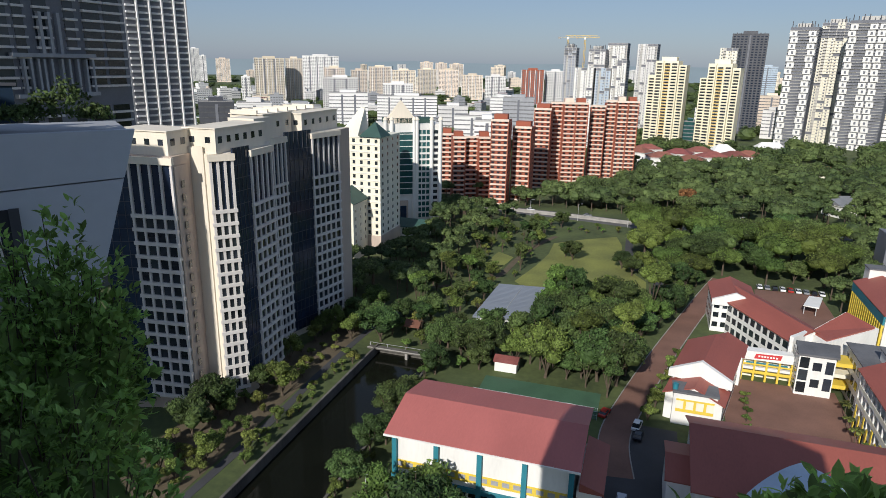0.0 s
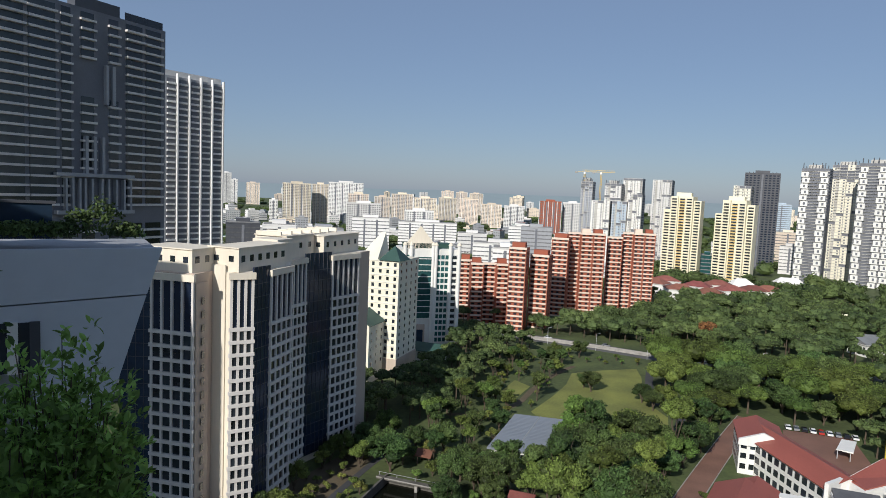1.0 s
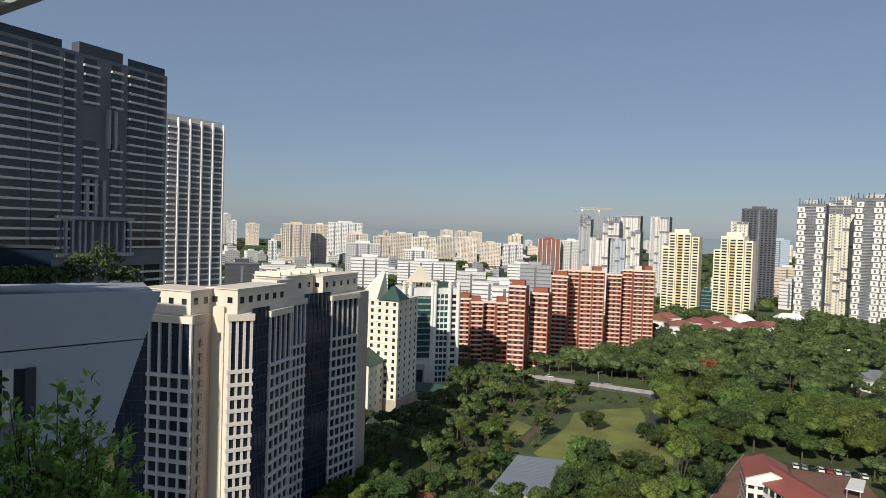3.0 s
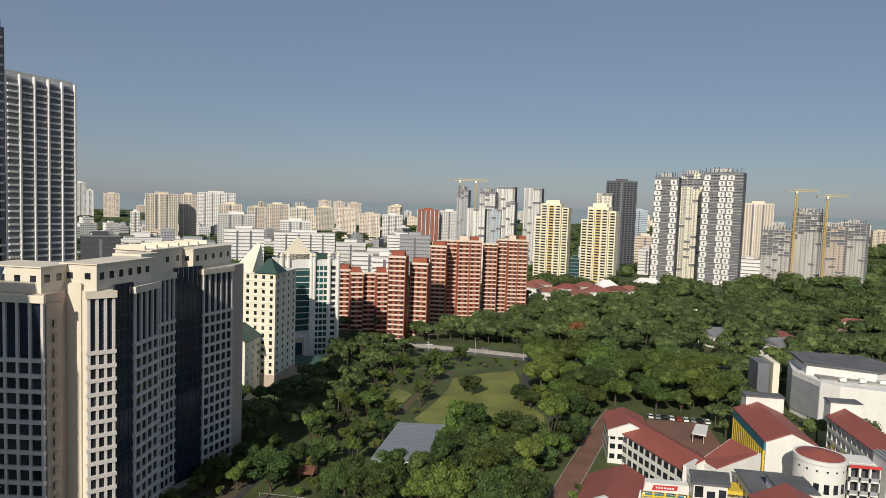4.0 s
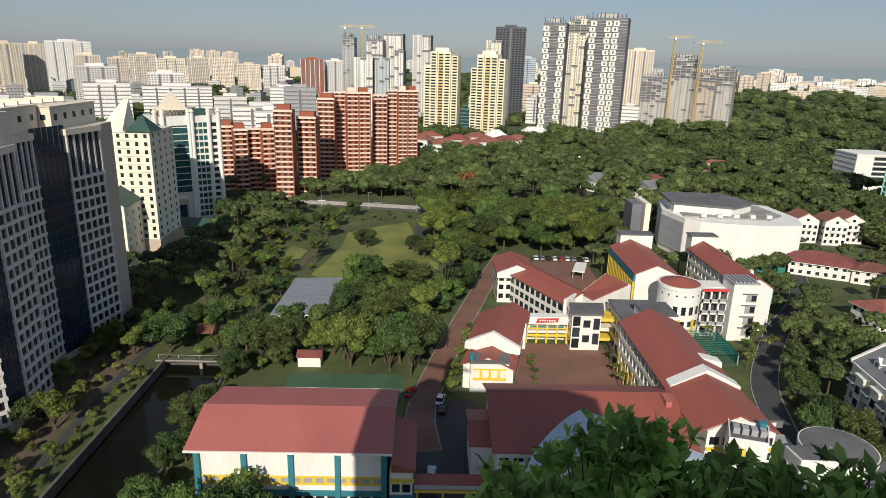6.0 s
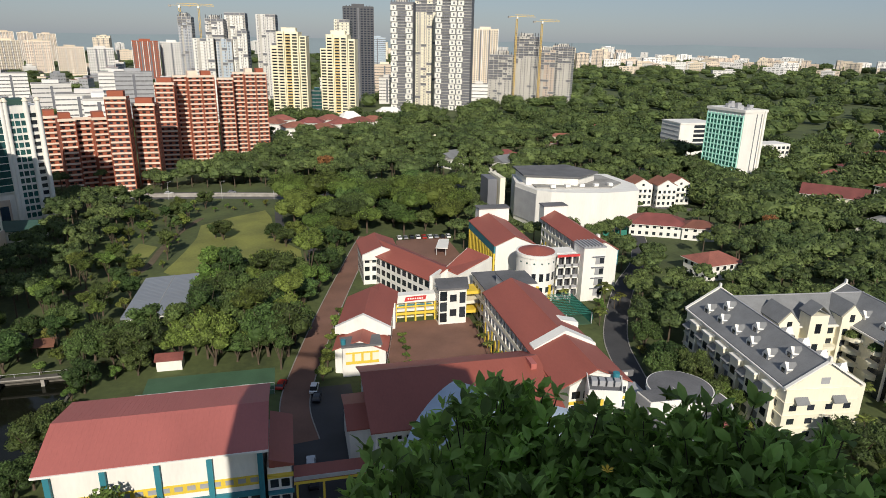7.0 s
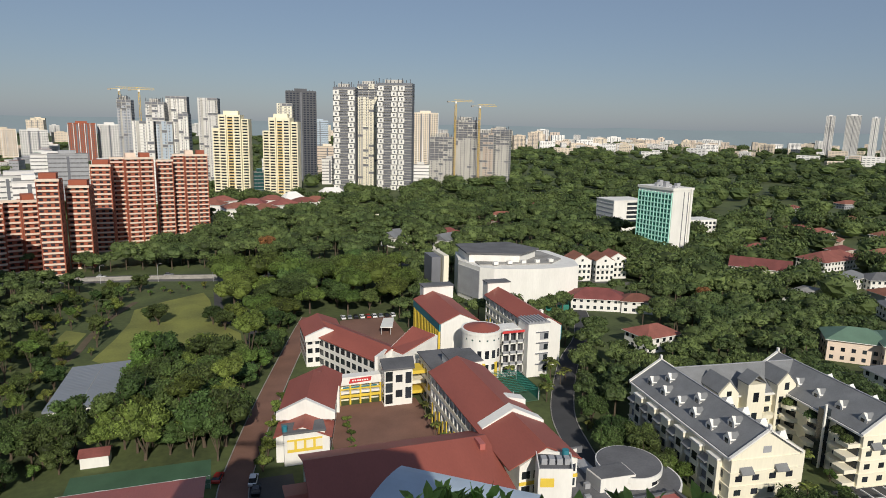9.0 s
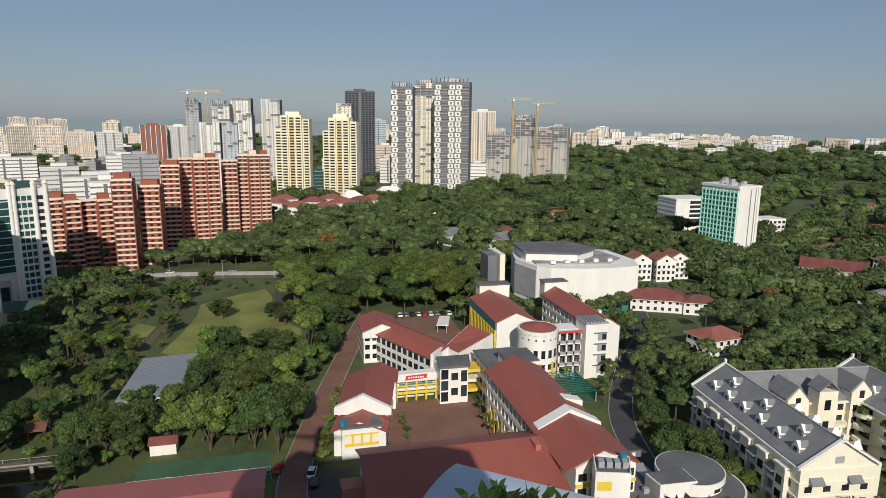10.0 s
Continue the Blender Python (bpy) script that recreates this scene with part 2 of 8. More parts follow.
def keep_clear(cx, cy, hx, hy, turn=0.0):
    BLOCKED.append((cx, cy, hx, hy, math.cos(radians(turn)), math.sin(radians(turn))))


def is_clear(x, y, r):
    for cx, cy, hx, hy, c, s in BLOCKED:
        u, v = (x - cx) * c + (y - cy) * s, -(x - cx) * s + (y - cy) * c
        if abs(u) < hx + r and abs(v) < hy + r:
            return False
    return True


def line_clear(pts, w):
    for (a, b), (c, d) in zip(pts, pts[1:]):
        keep_clear((a + c) / 2, (b + d) / 2, math.hypot(c - a, d - b) / 2, w, math.degrees(math.atan2(d - b, c - a)))


def strip(pts, w, z0, z1):
    """A road or path of width w along the points."""
    g = Geo()
    side = []
    for i, p in enumerate(pts):
        a, b = Vector(pts[max(i - 1, 0)]), Vector(pts[min(i + 1, len(pts) - 1)])
        u = (b - a).normalized()
        n = Vector((u.y, -u.x)) * w / 2
        side.append((Vector(p) - n, Vector(p) + n))
    n = len(pts)
    verts = [(*q, z) for z in (z0, z1) for s in side for q in s]
    for i in range(n - 1):
        a, b, c, d = 2 * i, 2 * i + 1, 2 * i + 3, 2 * i + 2
        k = 2 * n
        g.f += [(a + k, b + k, c + k, d + k), (a, d, c, b), (a, a + k, d + k, d), (b, c, c + k, b + k)]
    g.f += [(0, 1, 2 * n + 1, 2 * n), (2 * n - 2, 4 * n - 2, 4 * n - 1, 2 * n - 1)]
    g.v = verts
    return g


def smooth_line(pts, steps=6):
    """A rounded line through the points."""
    out = []
    p = [Vector(pts[0])] + [Vector(q) for q in pts] + [Vector(pts[-1])]
    for i in range(1, len(p) - 2):
        for k in range(steps):
            t = k / steps
            a, b, c, d = p[i - 1], p[i], p[i + 1], p[i + 2]
            out.append(tuple(0.5 * (2 * b + (c - a) * t + (2 * a - 5 * b + 4 * c - d) * t * t + (3 * b - a - 3 * c + d) * t ** 3)))
    return out + [tuple(p[-1])]


PANES = {}


def pane_mesh(w, h, material, frame_mat=None):
    """A window pane, w by h, centred, its face towards -y; shared by all alike."""
    key = (round(w, 2), round(h, 2), material.name)
    if key not in PANES:
        PANES[key] = mesh_of("window", Geo().box(-w / 2, -0.05, -h / 2, w / 2, 0.05, h / 2), material)
    return PANES[key]


def windows(parent, p, q, nx, rows, w, h, material, off=0.06, inset=0.0, joined=False, name="window"):
    """Rows of windows on the wall from p to q, whose outside lies to the right of p to q."""
    p, q = Vector(p), Vector(q)
    u = (q - p).normalized()
    n = Vector((u.y, -u.x))
    length = (q - p).length - 2 * inset
    turn = math.degrees(math.atan2(u.y, u.x))
    g = Geo()
    for z in rows:
        for i in range(nx):
            c = p + u * (inset + length * (i + 0.5) / nx)
            if joined:
                a, b = c - u * w / 2, c + u * w / 2
                g.bar(tuple(a), tuple(b), 0, off + 0.06, z - h / 2, z + h / 2, -0.06)
            else:
                c += n * (off - 0.05)
                ob = part(name, pane_mesh(w, h, material), material, parent, own=True)
                ob.matrix_basis = parent.matrix_basis.inverted() @ pose(c.x, c.y, z, 0, 0, turn)
    if joined and g.v:
        part(name, g, material, parent, kind="stuff")


def gable_roof(poly_x0, poly_x1, y0, y1, eave, ridge, along="y", over=0.6, thick=0.25, ridge_at=0.5):
    """A pitched roof slab over a rectangle; the ridge runs along y or x."""
    g = Geo()
    x0, x1, y0, y1 = poly_x0 - over, poly_x1 + over, y0 - over, y1 + over
    if along == "y":
        m = x0 + (x1 - x0) * ridge_at
        prof = [(x0, eave), (m, ridge), (x1, eave), (x1, eave + thick), (m, ridge + thick), (x0, eave + thick)]
        verts = [(a, y, z) for y in (y0, y1) for a, z in prof]
    else:
        m = y0 + (y1 - y0) * ridge_at
        prof = [(y0, eave), (m, ridge), (y1, eave), (y1, eave + thick), (m, ridge + thick), (y0, eave + thick)]
        verts = [(x, a, z) for x in (x0, x1) for a, z in prof]
    g.add(verts, [(0, 1, 7, 6), (1, 2, 8, 7), (2, 3, 9, 8), (3, 4, 10, 9), (4, 5, 11, 10), (5, 0, 6, 11), (0, 5, 4, 1), (1, 4, 3, 2), (6, 7, 10, 11), (7, 8, 9, 10)])
    return g


def gable_walls(x0, x1, y0, y1, z0, eave, ridge, along="y"):
    g = Geo()
    if along == "y":
        m = (x0 + x1) / 2
        prof = [(x0, z0), (x1, z0), (x1, eave), (m, ridge), (x0, eave)]
        verts = [(a, y, z) for y in (y0, y1) for a, z in prof]
    else:
        m = (y0 + y1) / 2
        prof = [(y0, z0), (y1, z0), (y1, eave), (m, ridge), (y0, eave)]
        verts = [(x, a, z) for x in (x0, x1) for a, z in prof]
    return g.add(verts, [(0, 1, 2, 3, 4), (9, 8, 7, 6, 5)] + [(i, 5 + i, 5 + (i + 1) % 5, (i + 1) % 5) for i in range(5)])


def turned(g, cx, cy, deg):
    """Geometry built about the origin, turned and moved into place."""
    m = pose(cx, cy, 0, 0, 0, deg)
    g.v = [tuple(m @ Vector(p)) for p in g.v]
    return g


def spun(p, cx, cy, deg):
    v = pose(cx, cy, 0, 0, 0, deg) @ Vector((*p, 0))
    return (v.x, v.y)

# ---- ground, water, roads ----
FAR = 4400
CX0, CX1, CY1 = -70.0, -52.5, 159.0
g = Geo()
for a, b, c, d in ((-FAR, -FAR, CX0, FAR), (CX1, -FAR, FAR, FAR), (CX0, CY1, CX1, FAR)):
    g.add([(a, b, 0), (c, b, 0), (c, d, 0), (a, d, 0)], [(0, 1, 2, 3)])
tagged(new("ground", raw_mesh("ground", g.v, g.f, M["grass"])), "dark green rough grass and earth ground", "ground", "", "structure")
setting("water", Geo().add([(CX0, -200, -1.6), (CX1, -200, -1.6), (CX1, CY1, -1.6), (CX0, CY1, -1.6)], [(0, 1, 2, 3)]), M["water"], "still dark green canal water", "water")
setting("canal_wall_west", Geo().box(CX0 - 0.6, -200, -2.5, CX0, CY1, 0.9), M["canalwall"], "stained concrete canal wall with raised kerb", "canal wall")
setting("canal_wall_east", Geo().box(CX1, -200, -2.5, CX1 + 0.6, CY1, 0.5), M["canalwall"], "stained concrete canal wall", "canal wall")
setting("canal_wall_north", Geo().box(CX0, CY1 - 0.5, -2.5, CX1, CY1, 0.3), M["canalwall"], "stained concrete canal end wall", "canal wall")
keep_clear(-61.5, 60, 9.5, 97)
bridge = thing("footbridge", "narrow stained concrete footbridge over the canal", "bridge", (-61.5, 157, 0))
part("deck", Geo().box(-72.5, 156.2, 0.25, -51, 158.2, 0.6), M["canalwall"], bridge)
part("kerb", Geo().box(-72.5, 156.2, 0.6, -51, 156.4, 0.85), M["concrete"], bridge)
part("pier", Geo().box(-61, 156.4, -2.5, -60.2, 158, 0.25), M["concrete"], bridge)
for x in (-72.3, -67, -61.5, -56, -51.2):
    part("post", Geo().box(x - 0.05, 158.0, 0.6, x + 0.05, 158.1, 1.5), M["steel"], bridge)
part("railing", Geo().box(-72.5, 158.02, 1.45, -51, 158.08, 1.52), M["steel"], bridge)

PATHS = (
    ("driveway", [(0, 118), (-1.5, 132), (1, 148), (10, 186), (24, 238), (31, 262)], 6.5, "brickpave", "red-brown paved school driveway"),
    ("road_east", [(76, 80), (80, 118), (83, 134), (90, 154), (110, 186), (131, 212), (150, 250), (165, 300)], 6.5, "asphalt", "dark asphalt side road with kerbs"),
    ("road_north", [(-180, 366), (-75, 354), (-37, 350), (20, 341), (86, 356), (170, 372), (330, 400)], 15, "road", "grey worn dual road behind the park"),
    ("path_park", [(5.4, 212), (5.8, 226), (7.4, 246), (6, 257), (-3, 266), (-5, 285), (-6, 318)], 3.4, "asphalt", "narrow dark park path beside the lawn"),
    ("path_bank", [(-78, 60), (-77, 110), (-78, 140), (-77, 175), (-70, 200)], 2.0, "asphalt", "pale footpath along the canal bank"),
    ("road_loop", [(165, 300), (195, 283), (216, 275), (236, 288), (226, 310), (200, 318)], 6, "road", "pale bend of a side road"),
)
for name, pts, w, m, label in PATHS:
    line = smooth_line(pts)
    setting(name, strip(line, w, -0.3, 0.06), M[m], label, "road")
    line_clear(pts, w / 2 + (0.3 if name == "driveway" else -0.5))
    if name in ("driveway", "road_east"):
        for s in (-1, 1):
            off = []
            for i, p in enumerate(line):
                a, b = Vector(line[max(i - 1, 0)]), Vector(line[min(i + 1, len(line) - 1)])
                u = (b - a).normalized()
                off.append(tuple(Vector(p) + Vector((u.y, -u.x)) * s * (w / 2 + 0.1)))
            setting("kerb_" + name + ("_a" if s < 0 else "_b"), strip(off, 0.25, -0.2, 0.2), M["concrete"], "pale concrete kerb", "kerb")
for k, y in enumerate((347.6, 351.6)):
    setting("road_wall_%d" % (k + 1), strip([(-120, y + 9.5), (-75, y + 3), (-37, y - 0.5), (20, y - 9.5), (86, y + 4.5), (150, y + 16)], 0.4, 0, 1.1), M["concrete"], "pale concrete road divider", "road wall")
line_clear([(-80, 338), (-37, 335), (18, 326)], 7)
lawn = [(-45, 231), (-41, 252), (-38.5, 272), (-39, 291), (-28, 302), (-12, 314), (-9, 300), (-7, 275), (-3, 259), (3, 248), (3.8, 222), (-20, 219), (-40, 225)]
setting("lawn", Geo().prism(lawn, -0.2, 0.05), M["lawn"], "open mown lawn in the park", "lawn")
keep_clear(-21, 238, 22, 19)
keep_clear(-23, 278, 15, 26)
setting("courtyard", Geo().box(23, 118, -0.2, 51, 173, 0.08), M["brickpave"], "red-brown paved school courtyard", "courtyard")
setting("car_park", Geo().prism([(38, 213), (50, 205), (64, 232), (64, 256), (42, 254)], -0.2, 0.07), M["brickpave"], "brown paved car park behind the school", "car park")
keep_clear(52, 232, 13, 24)
setting("ball_court", Geo().box(-36, 139, -0.2, -6, 152, 0.07), M["court"], "faded green outdoor ball court", "court")
keep_clear(-21, 145.5, 15, 7)
setting("school_yard", Geo().prism([(-8, 90), (12, 90), (12, 140), (-4, 140)], -0.2, 0.05), M["asphalt"], "dark asphalt school yard", "yard")
keep_clear(0, 115, 12, 27)
setting("forecourt", Geo().prism([(112, 78), (165, 78), (165, 100), (116, 97)], -0.2, 0.06), M["asphalt"], "grey forecourt below the apartments", "forecourt")
setting("bank_earth", Geo().prism([(-96, 80), (-79, 80), (-79, 170), (-88, 170), (-96, 120)], -0.2, 0.04), M["earth"], "dry brown earth along the canal bank", "earth")


# ---- left condominium ----
def facet_grid(parent, p, q, cols, z0, z1, storey=3.0, fins=12.0, objects=True, wall=None):
    """A window wall of piers and bands in front of dark panes; its top part has tall fins."""
    zf = z1 - fins
    n = int(round((zf - z0) / storey))
    P, Q = Vector(p), Vector(q)
    u = (Q - P).normalized()
    w = (Q - P).length
    part("glazing", Geo().bar(p, q, 0, 0.1, z0, z1, -0.1), M["darkglass"], parent, "dark glazing behind the piers")
    for i in range(cols + 1):
        c = P + u * (w * i / cols)
        t = 0.27
        part("pier", Geo().bar(tuple(c - u * t), tuple(c + u * t), 0, 0.5, z0, z1), M["grid"], parent)
    for i in range(n + 1):
        z = z0 + i * (zf - z0) / n
        part("band", Geo().bar(p, q, 0.5, 0.66, z - 0.36, z + 0.42), M["grid"], parent)
    part("cornice", Geo().bar(p, q, 0.6, 0.8, z1 - 0.6, z1 + 0.9), M["cream"], parent)
    rows = [z0 + (i + 0.5) * (zf - z0) / n for i in range(n)]
    windows(parent, p, q, cols, rows, w / cols - 0.6, storey - 0.85, M["window"], off=0.16, joined=not objects)


def facet_glass(parent, p, q, z0, z1, storey=3.0):
    part("curtain_wall", Geo().bar(p, q, 0, 0.3, z0, z1, -0.3), M["darkglass"], parent, "dark blue curtain wall")
    g = Geo()
    n = int((z1 - z0) / storey)
    for i in range(n):
        g.bar(p, q, 0, 0.06, z0 + i * storey, z0 + i * storey + 0.12)
    P, Q = Vector(p), Vector(q)
    k = max(2, int((Q - P).length / 1.5))
    for i in range(k + 1):
        c = P + (Q - P) * (i / k)
        u = (Q - P).normalized() * 0.05
        g.bar(tuple(c - u), tuple(c + u), 0, 0.09, z0, z1)
    part("mullions", g, M["darkclad"], parent)


def penthouse(parent, x0, y0, x1, y1, z0, z1, openings=3):
    """A roof storey with a raised frame and square holes."""
    part("roof_block", Geo().box(x0, y0, z0, x1, y1, z1), M["cream"], parent)
    part("roof_slab", Geo().box(x0 - 0.3, y0 - 0.3, z1, x1 + 0.3, y1 + 0.3, z1 + 0.25), M["cream"], parent)
    windows(parent, (x0, y0), (x1, y0), max(1, int((x1 - x0) / 3.5)), [(z0 + z1) / 2 + 0.3], 1.3, 1.3, M["window"])
    windows(parent, (x1, y0), (x1, y1), openings, [(z0 + z1) / 2 + 0.3], 1.3, 1.5, M["window"])


def condo_left():
    t1 = thing("condominium_tower", "off-white tower block with dark windows, tall fins and blue glass", "tower block", (-105, 118, 0), "canal-side condominium towers")
    part("core", Geo().prism([(-112, 107.2), (-105.4, 109.6), (-95.7, 110.8), (-96.2, 116), (-100, 132), (-116, 132)], 0, 60), M["beige"], t1)
    facet_glass(t1, (-112, 106.5), (-105.6, 109), 2, 59)
    facet_grid(t1, (-105.5, 109.1), (-95.5, 110.3), 4, 4, 59)
    part("side_wall", Geo().bar((-95.4, 110.6), (-96, 115.2), 0, 0.3, 0, 58), M["beige"], t1)
    penthouse(t1, -111, 111.5, -97.0, 121, 60, 65)
    penthouse(t1, -105, 122, -99.5, 131, 60, 64)
    windows(t1, (-95.1, 110.8), (-95.8, 115), 1, [6 + 3 * i for i in range(17)], 1.0, 1.6, M["window"], off=0.36)
    t2 = thing("condominium_tower", "cream and off-white tower block stepping along a canal", "tower block", (-95, 130, 0), "canal-side condominium towers")
    part("core", Geo().prism([(-98.6, 118), (-91.8, 118), (-88.9, 121.5), (-88.6, 127.8), (-89.5, 137.7), (-93, 144), (-104, 146), (-100.2, 132.5)], 0, 60), M["cream"], t2, "cream rendered walls")
    part("end_wall", Geo().bar((-98.5, 118), (-93.2, 118), 0, 0.35, 0, 61.5), M["cream"], t2)
    facet_grid(t2, (-91.7, 117.9), (-88.6, 121.4), 3, 3, 59)
    facet_glass(t2, (-88.5, 121.6), (-88.3, 127.6), 3, 61)
    facet_grid(t2, (-88.3, 127.8), (-89.2, 137.6), 4, 3, 59)
    penthouse(t2, -98.3, 118.4, -90.2, 137, 60, 65.3, 6)
    part("roof_frame", Geo().box(-101, 138, 60, -93.5, 145, 66), M["cream"], t2)
    t3 = thing("condominium_tower", "off-white tower block with a blue glass centre by a canal", "tower block", (-100, 170, 0), "canal-side condominium towers")
    part("core", Geo().prism([(-108, 147), (-96.4, 147.2), (-96.3, 155.4), (-93.8, 165.6), (-91.3, 177.5), (-91.8, 185.5), (-110, 185.5)], 0, 60), M["cream"], t3)
    facet_grid(t3, (-96.2, 147.4), (-96, 155.2), 4, 3, 59)
    facet_glass(t3, (-96, 155.5), (-93.5, 165.5), 2, 61)
    facet_grid(t3, (-93.4, 165.8), (-91, 177.3), 5, 3, 59)
    part("end_wall", Geo().bar((-91, 177.7), (-91.5, 185.4), 0, 0.4, 0, 60), M["beige"], t3)
    penthouse(t3, -107.5, 148, -97.5, 162, 60, 66)
    penthouse(t3, -106, 162.5, -94.5, 184, 60, 65.5, 5)
    for i in range(7):
        part("roof_frame", Geo().box(-107 + i * 0.1, 147.5 + i * 5, 66, -99, 148.1 + i * 5, 67.2), M["cream"], t3)
    keep_clear(-103, 145, 11, 41)
    # block out of view, added to throw shade on the first condominium tower
    nb = thing("neighbour_tower", "plain grey unseen block added to shade the canal condominium", "tower block", (-125, 40, 0))
    part("wall", Geo().box(-160, 20, 0, -106.5, 48, 99), M["panel"], nb)


condo_left()


def condo_white():
    b1 = thing("condominium_block", "white condominium block with a dark green hipped roof", "apartment block", (-116, 255, 0))
    part("wall", Geo().box(-124, 246, 0, -107, 268, 50), M["palecream"], b1)
    part("plinth", Geo().box(-124.3, 245.7, 0, -106.7, 268, 8), M["beige"], b1)
    for i in range(15):
        part("ledge", Geo().box(-124.15, 245.8, 7.6 + 3 * i, -106.8, 246.1, 7.85 + 3 * i), M["white"], b1)
    windows(b1, (-124, 246), (-107, 246), 5, [9.3 + 3 * i for i in range(14)], 1.2, 1.5, M["window"])
    windows(b1, (-107, 246), (-107, 268), 4, [9.3 + 3 * i for i in range(14)], 1.1, 1.4, M["window"])
    part("roof", Geo().add([(-116, 245, 50), (-106, 245, 50), (-106, 256, 50), (-116, 256, 50), (-111, 250.5, 56)], [(0, 1, 4), (1, 2, 4), (2, 3, 4), (3, 0, 4), (3, 2, 1, 0)]), M["darkgreen"], b1)
    part("roof_slope", Geo().add([(-126, 246, 50), (-117, 246, 50), (-117, 258, 50), (-126, 258, 50), (-121, 258, 61), (-119, 258, 61)], [(0, 1, 5, 4), (1, 2, 5), (3, 0, 4), (2, 3, 4, 5), (3, 2, 1, 0)]), M["palecream"], b1)
    low = thing("low_wing", "low cream wing with a dark green pitched roof", "building", (-121, 240, 0))
    part("wall", gable_walls(-127, -113, 232, 246, 0, 24, 29), M["palecream"], low)
    part("roof", gable_roof(-127, -113, 232, 246, 24.1, 29.1, over=0.8), M["darkgreen"], low)
    windows(low, (-127, 232), (-113, 232), 3, [8 + 3.2 * i for i in range(5)], 0.9, 1.4, M["window"])
    windows(low, (-113, 232), (-113, 246), 3, [8 + 3.2 * i for i in range(5)], 0.9, 1.4, M["window"])
    b2 = thing("condominium_block", "white condominium block with teal glass, round-topped columns and arch", "apartment block", (-110, 300, 0))
    p, q = Vector((-125, 291)), Vector((-100, 308))
    u = (q - p).normalized()
    n = Vector((u.y, -u.x))
    L = (q - p).length
    back = [tuple(q - n * 18), tuple(p - n * 18)]
    part("wall", Geo().prism([tuple(p), tuple(q), *back], 0, 51), M["white"], b2)
    part("glass_bay", Geo().bar(tuple(p + u * 5), tuple(p + u * 15), 0, 0.9, 16, 47), M["tealglass"], b2, "teal glass bay")
    for i in range(11):
        part("spandrel", Geo().bar(tuple(p + u * 5), tuple(p + u * 15), 0, 1.0, 16 + 3 * i, 16.35 + 3 * i), M["white"], b2)
    for k, s in enumerate((1.2, 4.4, 15.6, 17, 24.5, 29)):
        c = p + u * s + n * 0.5
        part("column", Geo().disc(c.x, c.y, 0.95, 0, 53, 14), M["white"], b2)
        part("column_cap", Geo().disc(c.x, c.y, 1.3, 53, 54.4, 14, 0.5), M["cream"], b2)
    windows(b2, tuple(p + u * 17.5), tuple(p + u * 24), 3, [5 + 3 * i for i in range(15)], 1.7, 2.0, M["tealglass"], off=0.1)
    windows(b2, tuple(p + u * 25), tuple(p + u * 28.6), 1, [5 + 3 * i for i in range(15)], 2.2, 1.7, M["window"], off=0.1)
    windows(b2, tuple(p + u * 1.8), tuple(p + u * 4), 1, [5 + 3 * i for i in range(15)], 1.2, 1.7, M["tealglass"], off=0.1)
    windows(b2, tuple(q), back[0], 4, [5 + 3 * i for i in range(15)], 1.4, 1.6, M["window"], off=0.1)
    arch = Geo().bar(tuple(p + u * 7.5), tuple(p + u * 12.5), 0, 1.2, 2, 13)
    part("arch", arch, M["beige"], b2, "dark arched entrance")
    part("arch_opening", Geo().bar(tuple(p + u * 8.4), tuple(p + u * 11.6), 0, 0.1, 2, 10.5, 1.2), M["darkglass"], b2)
    m = p + u * 10
    part("gable", Geo().add([(*(m - u * 9 - n * 4), 51), (*(m + u * 9 - n * 4), 51), (*(m - n * 4), 62), (*(m - u * 9 - n * 6), 51), (*(m + u * 9 - n * 6), 51), (*(m - n * 6), 62)], [(0, 1, 2), (5, 4, 3), (0, 2, 5, 3), (2, 1, 4, 5), (1, 0, 3, 4)]), M["cream"], b2)
    part("gable_roof", Geo().bar(tuple(p + u * 2 - n * 8), tuple(p + u * 26 - n * 8), 0, 8, 51, 53.5, -4), M["darkgreen"], b2)
    lobby = thing("entrance_pavilion", "low white and green entrance building", "building", (-108, 285, 0))
    part("wall", Geo().box(-118, 276, 0, -98, 286, 5), M["white"], lobby)
    part("roof", gable_roof(-118, -98, 276, 286, 5, 8, "x"), M["darkgreen"], lobby)
    windows(lobby, (-118, 276), (-98, 276), 7, [2.6], 1.8, 2.4, M["window"])
    keep_clear(-115, 268, 16, 42)


condo_white()


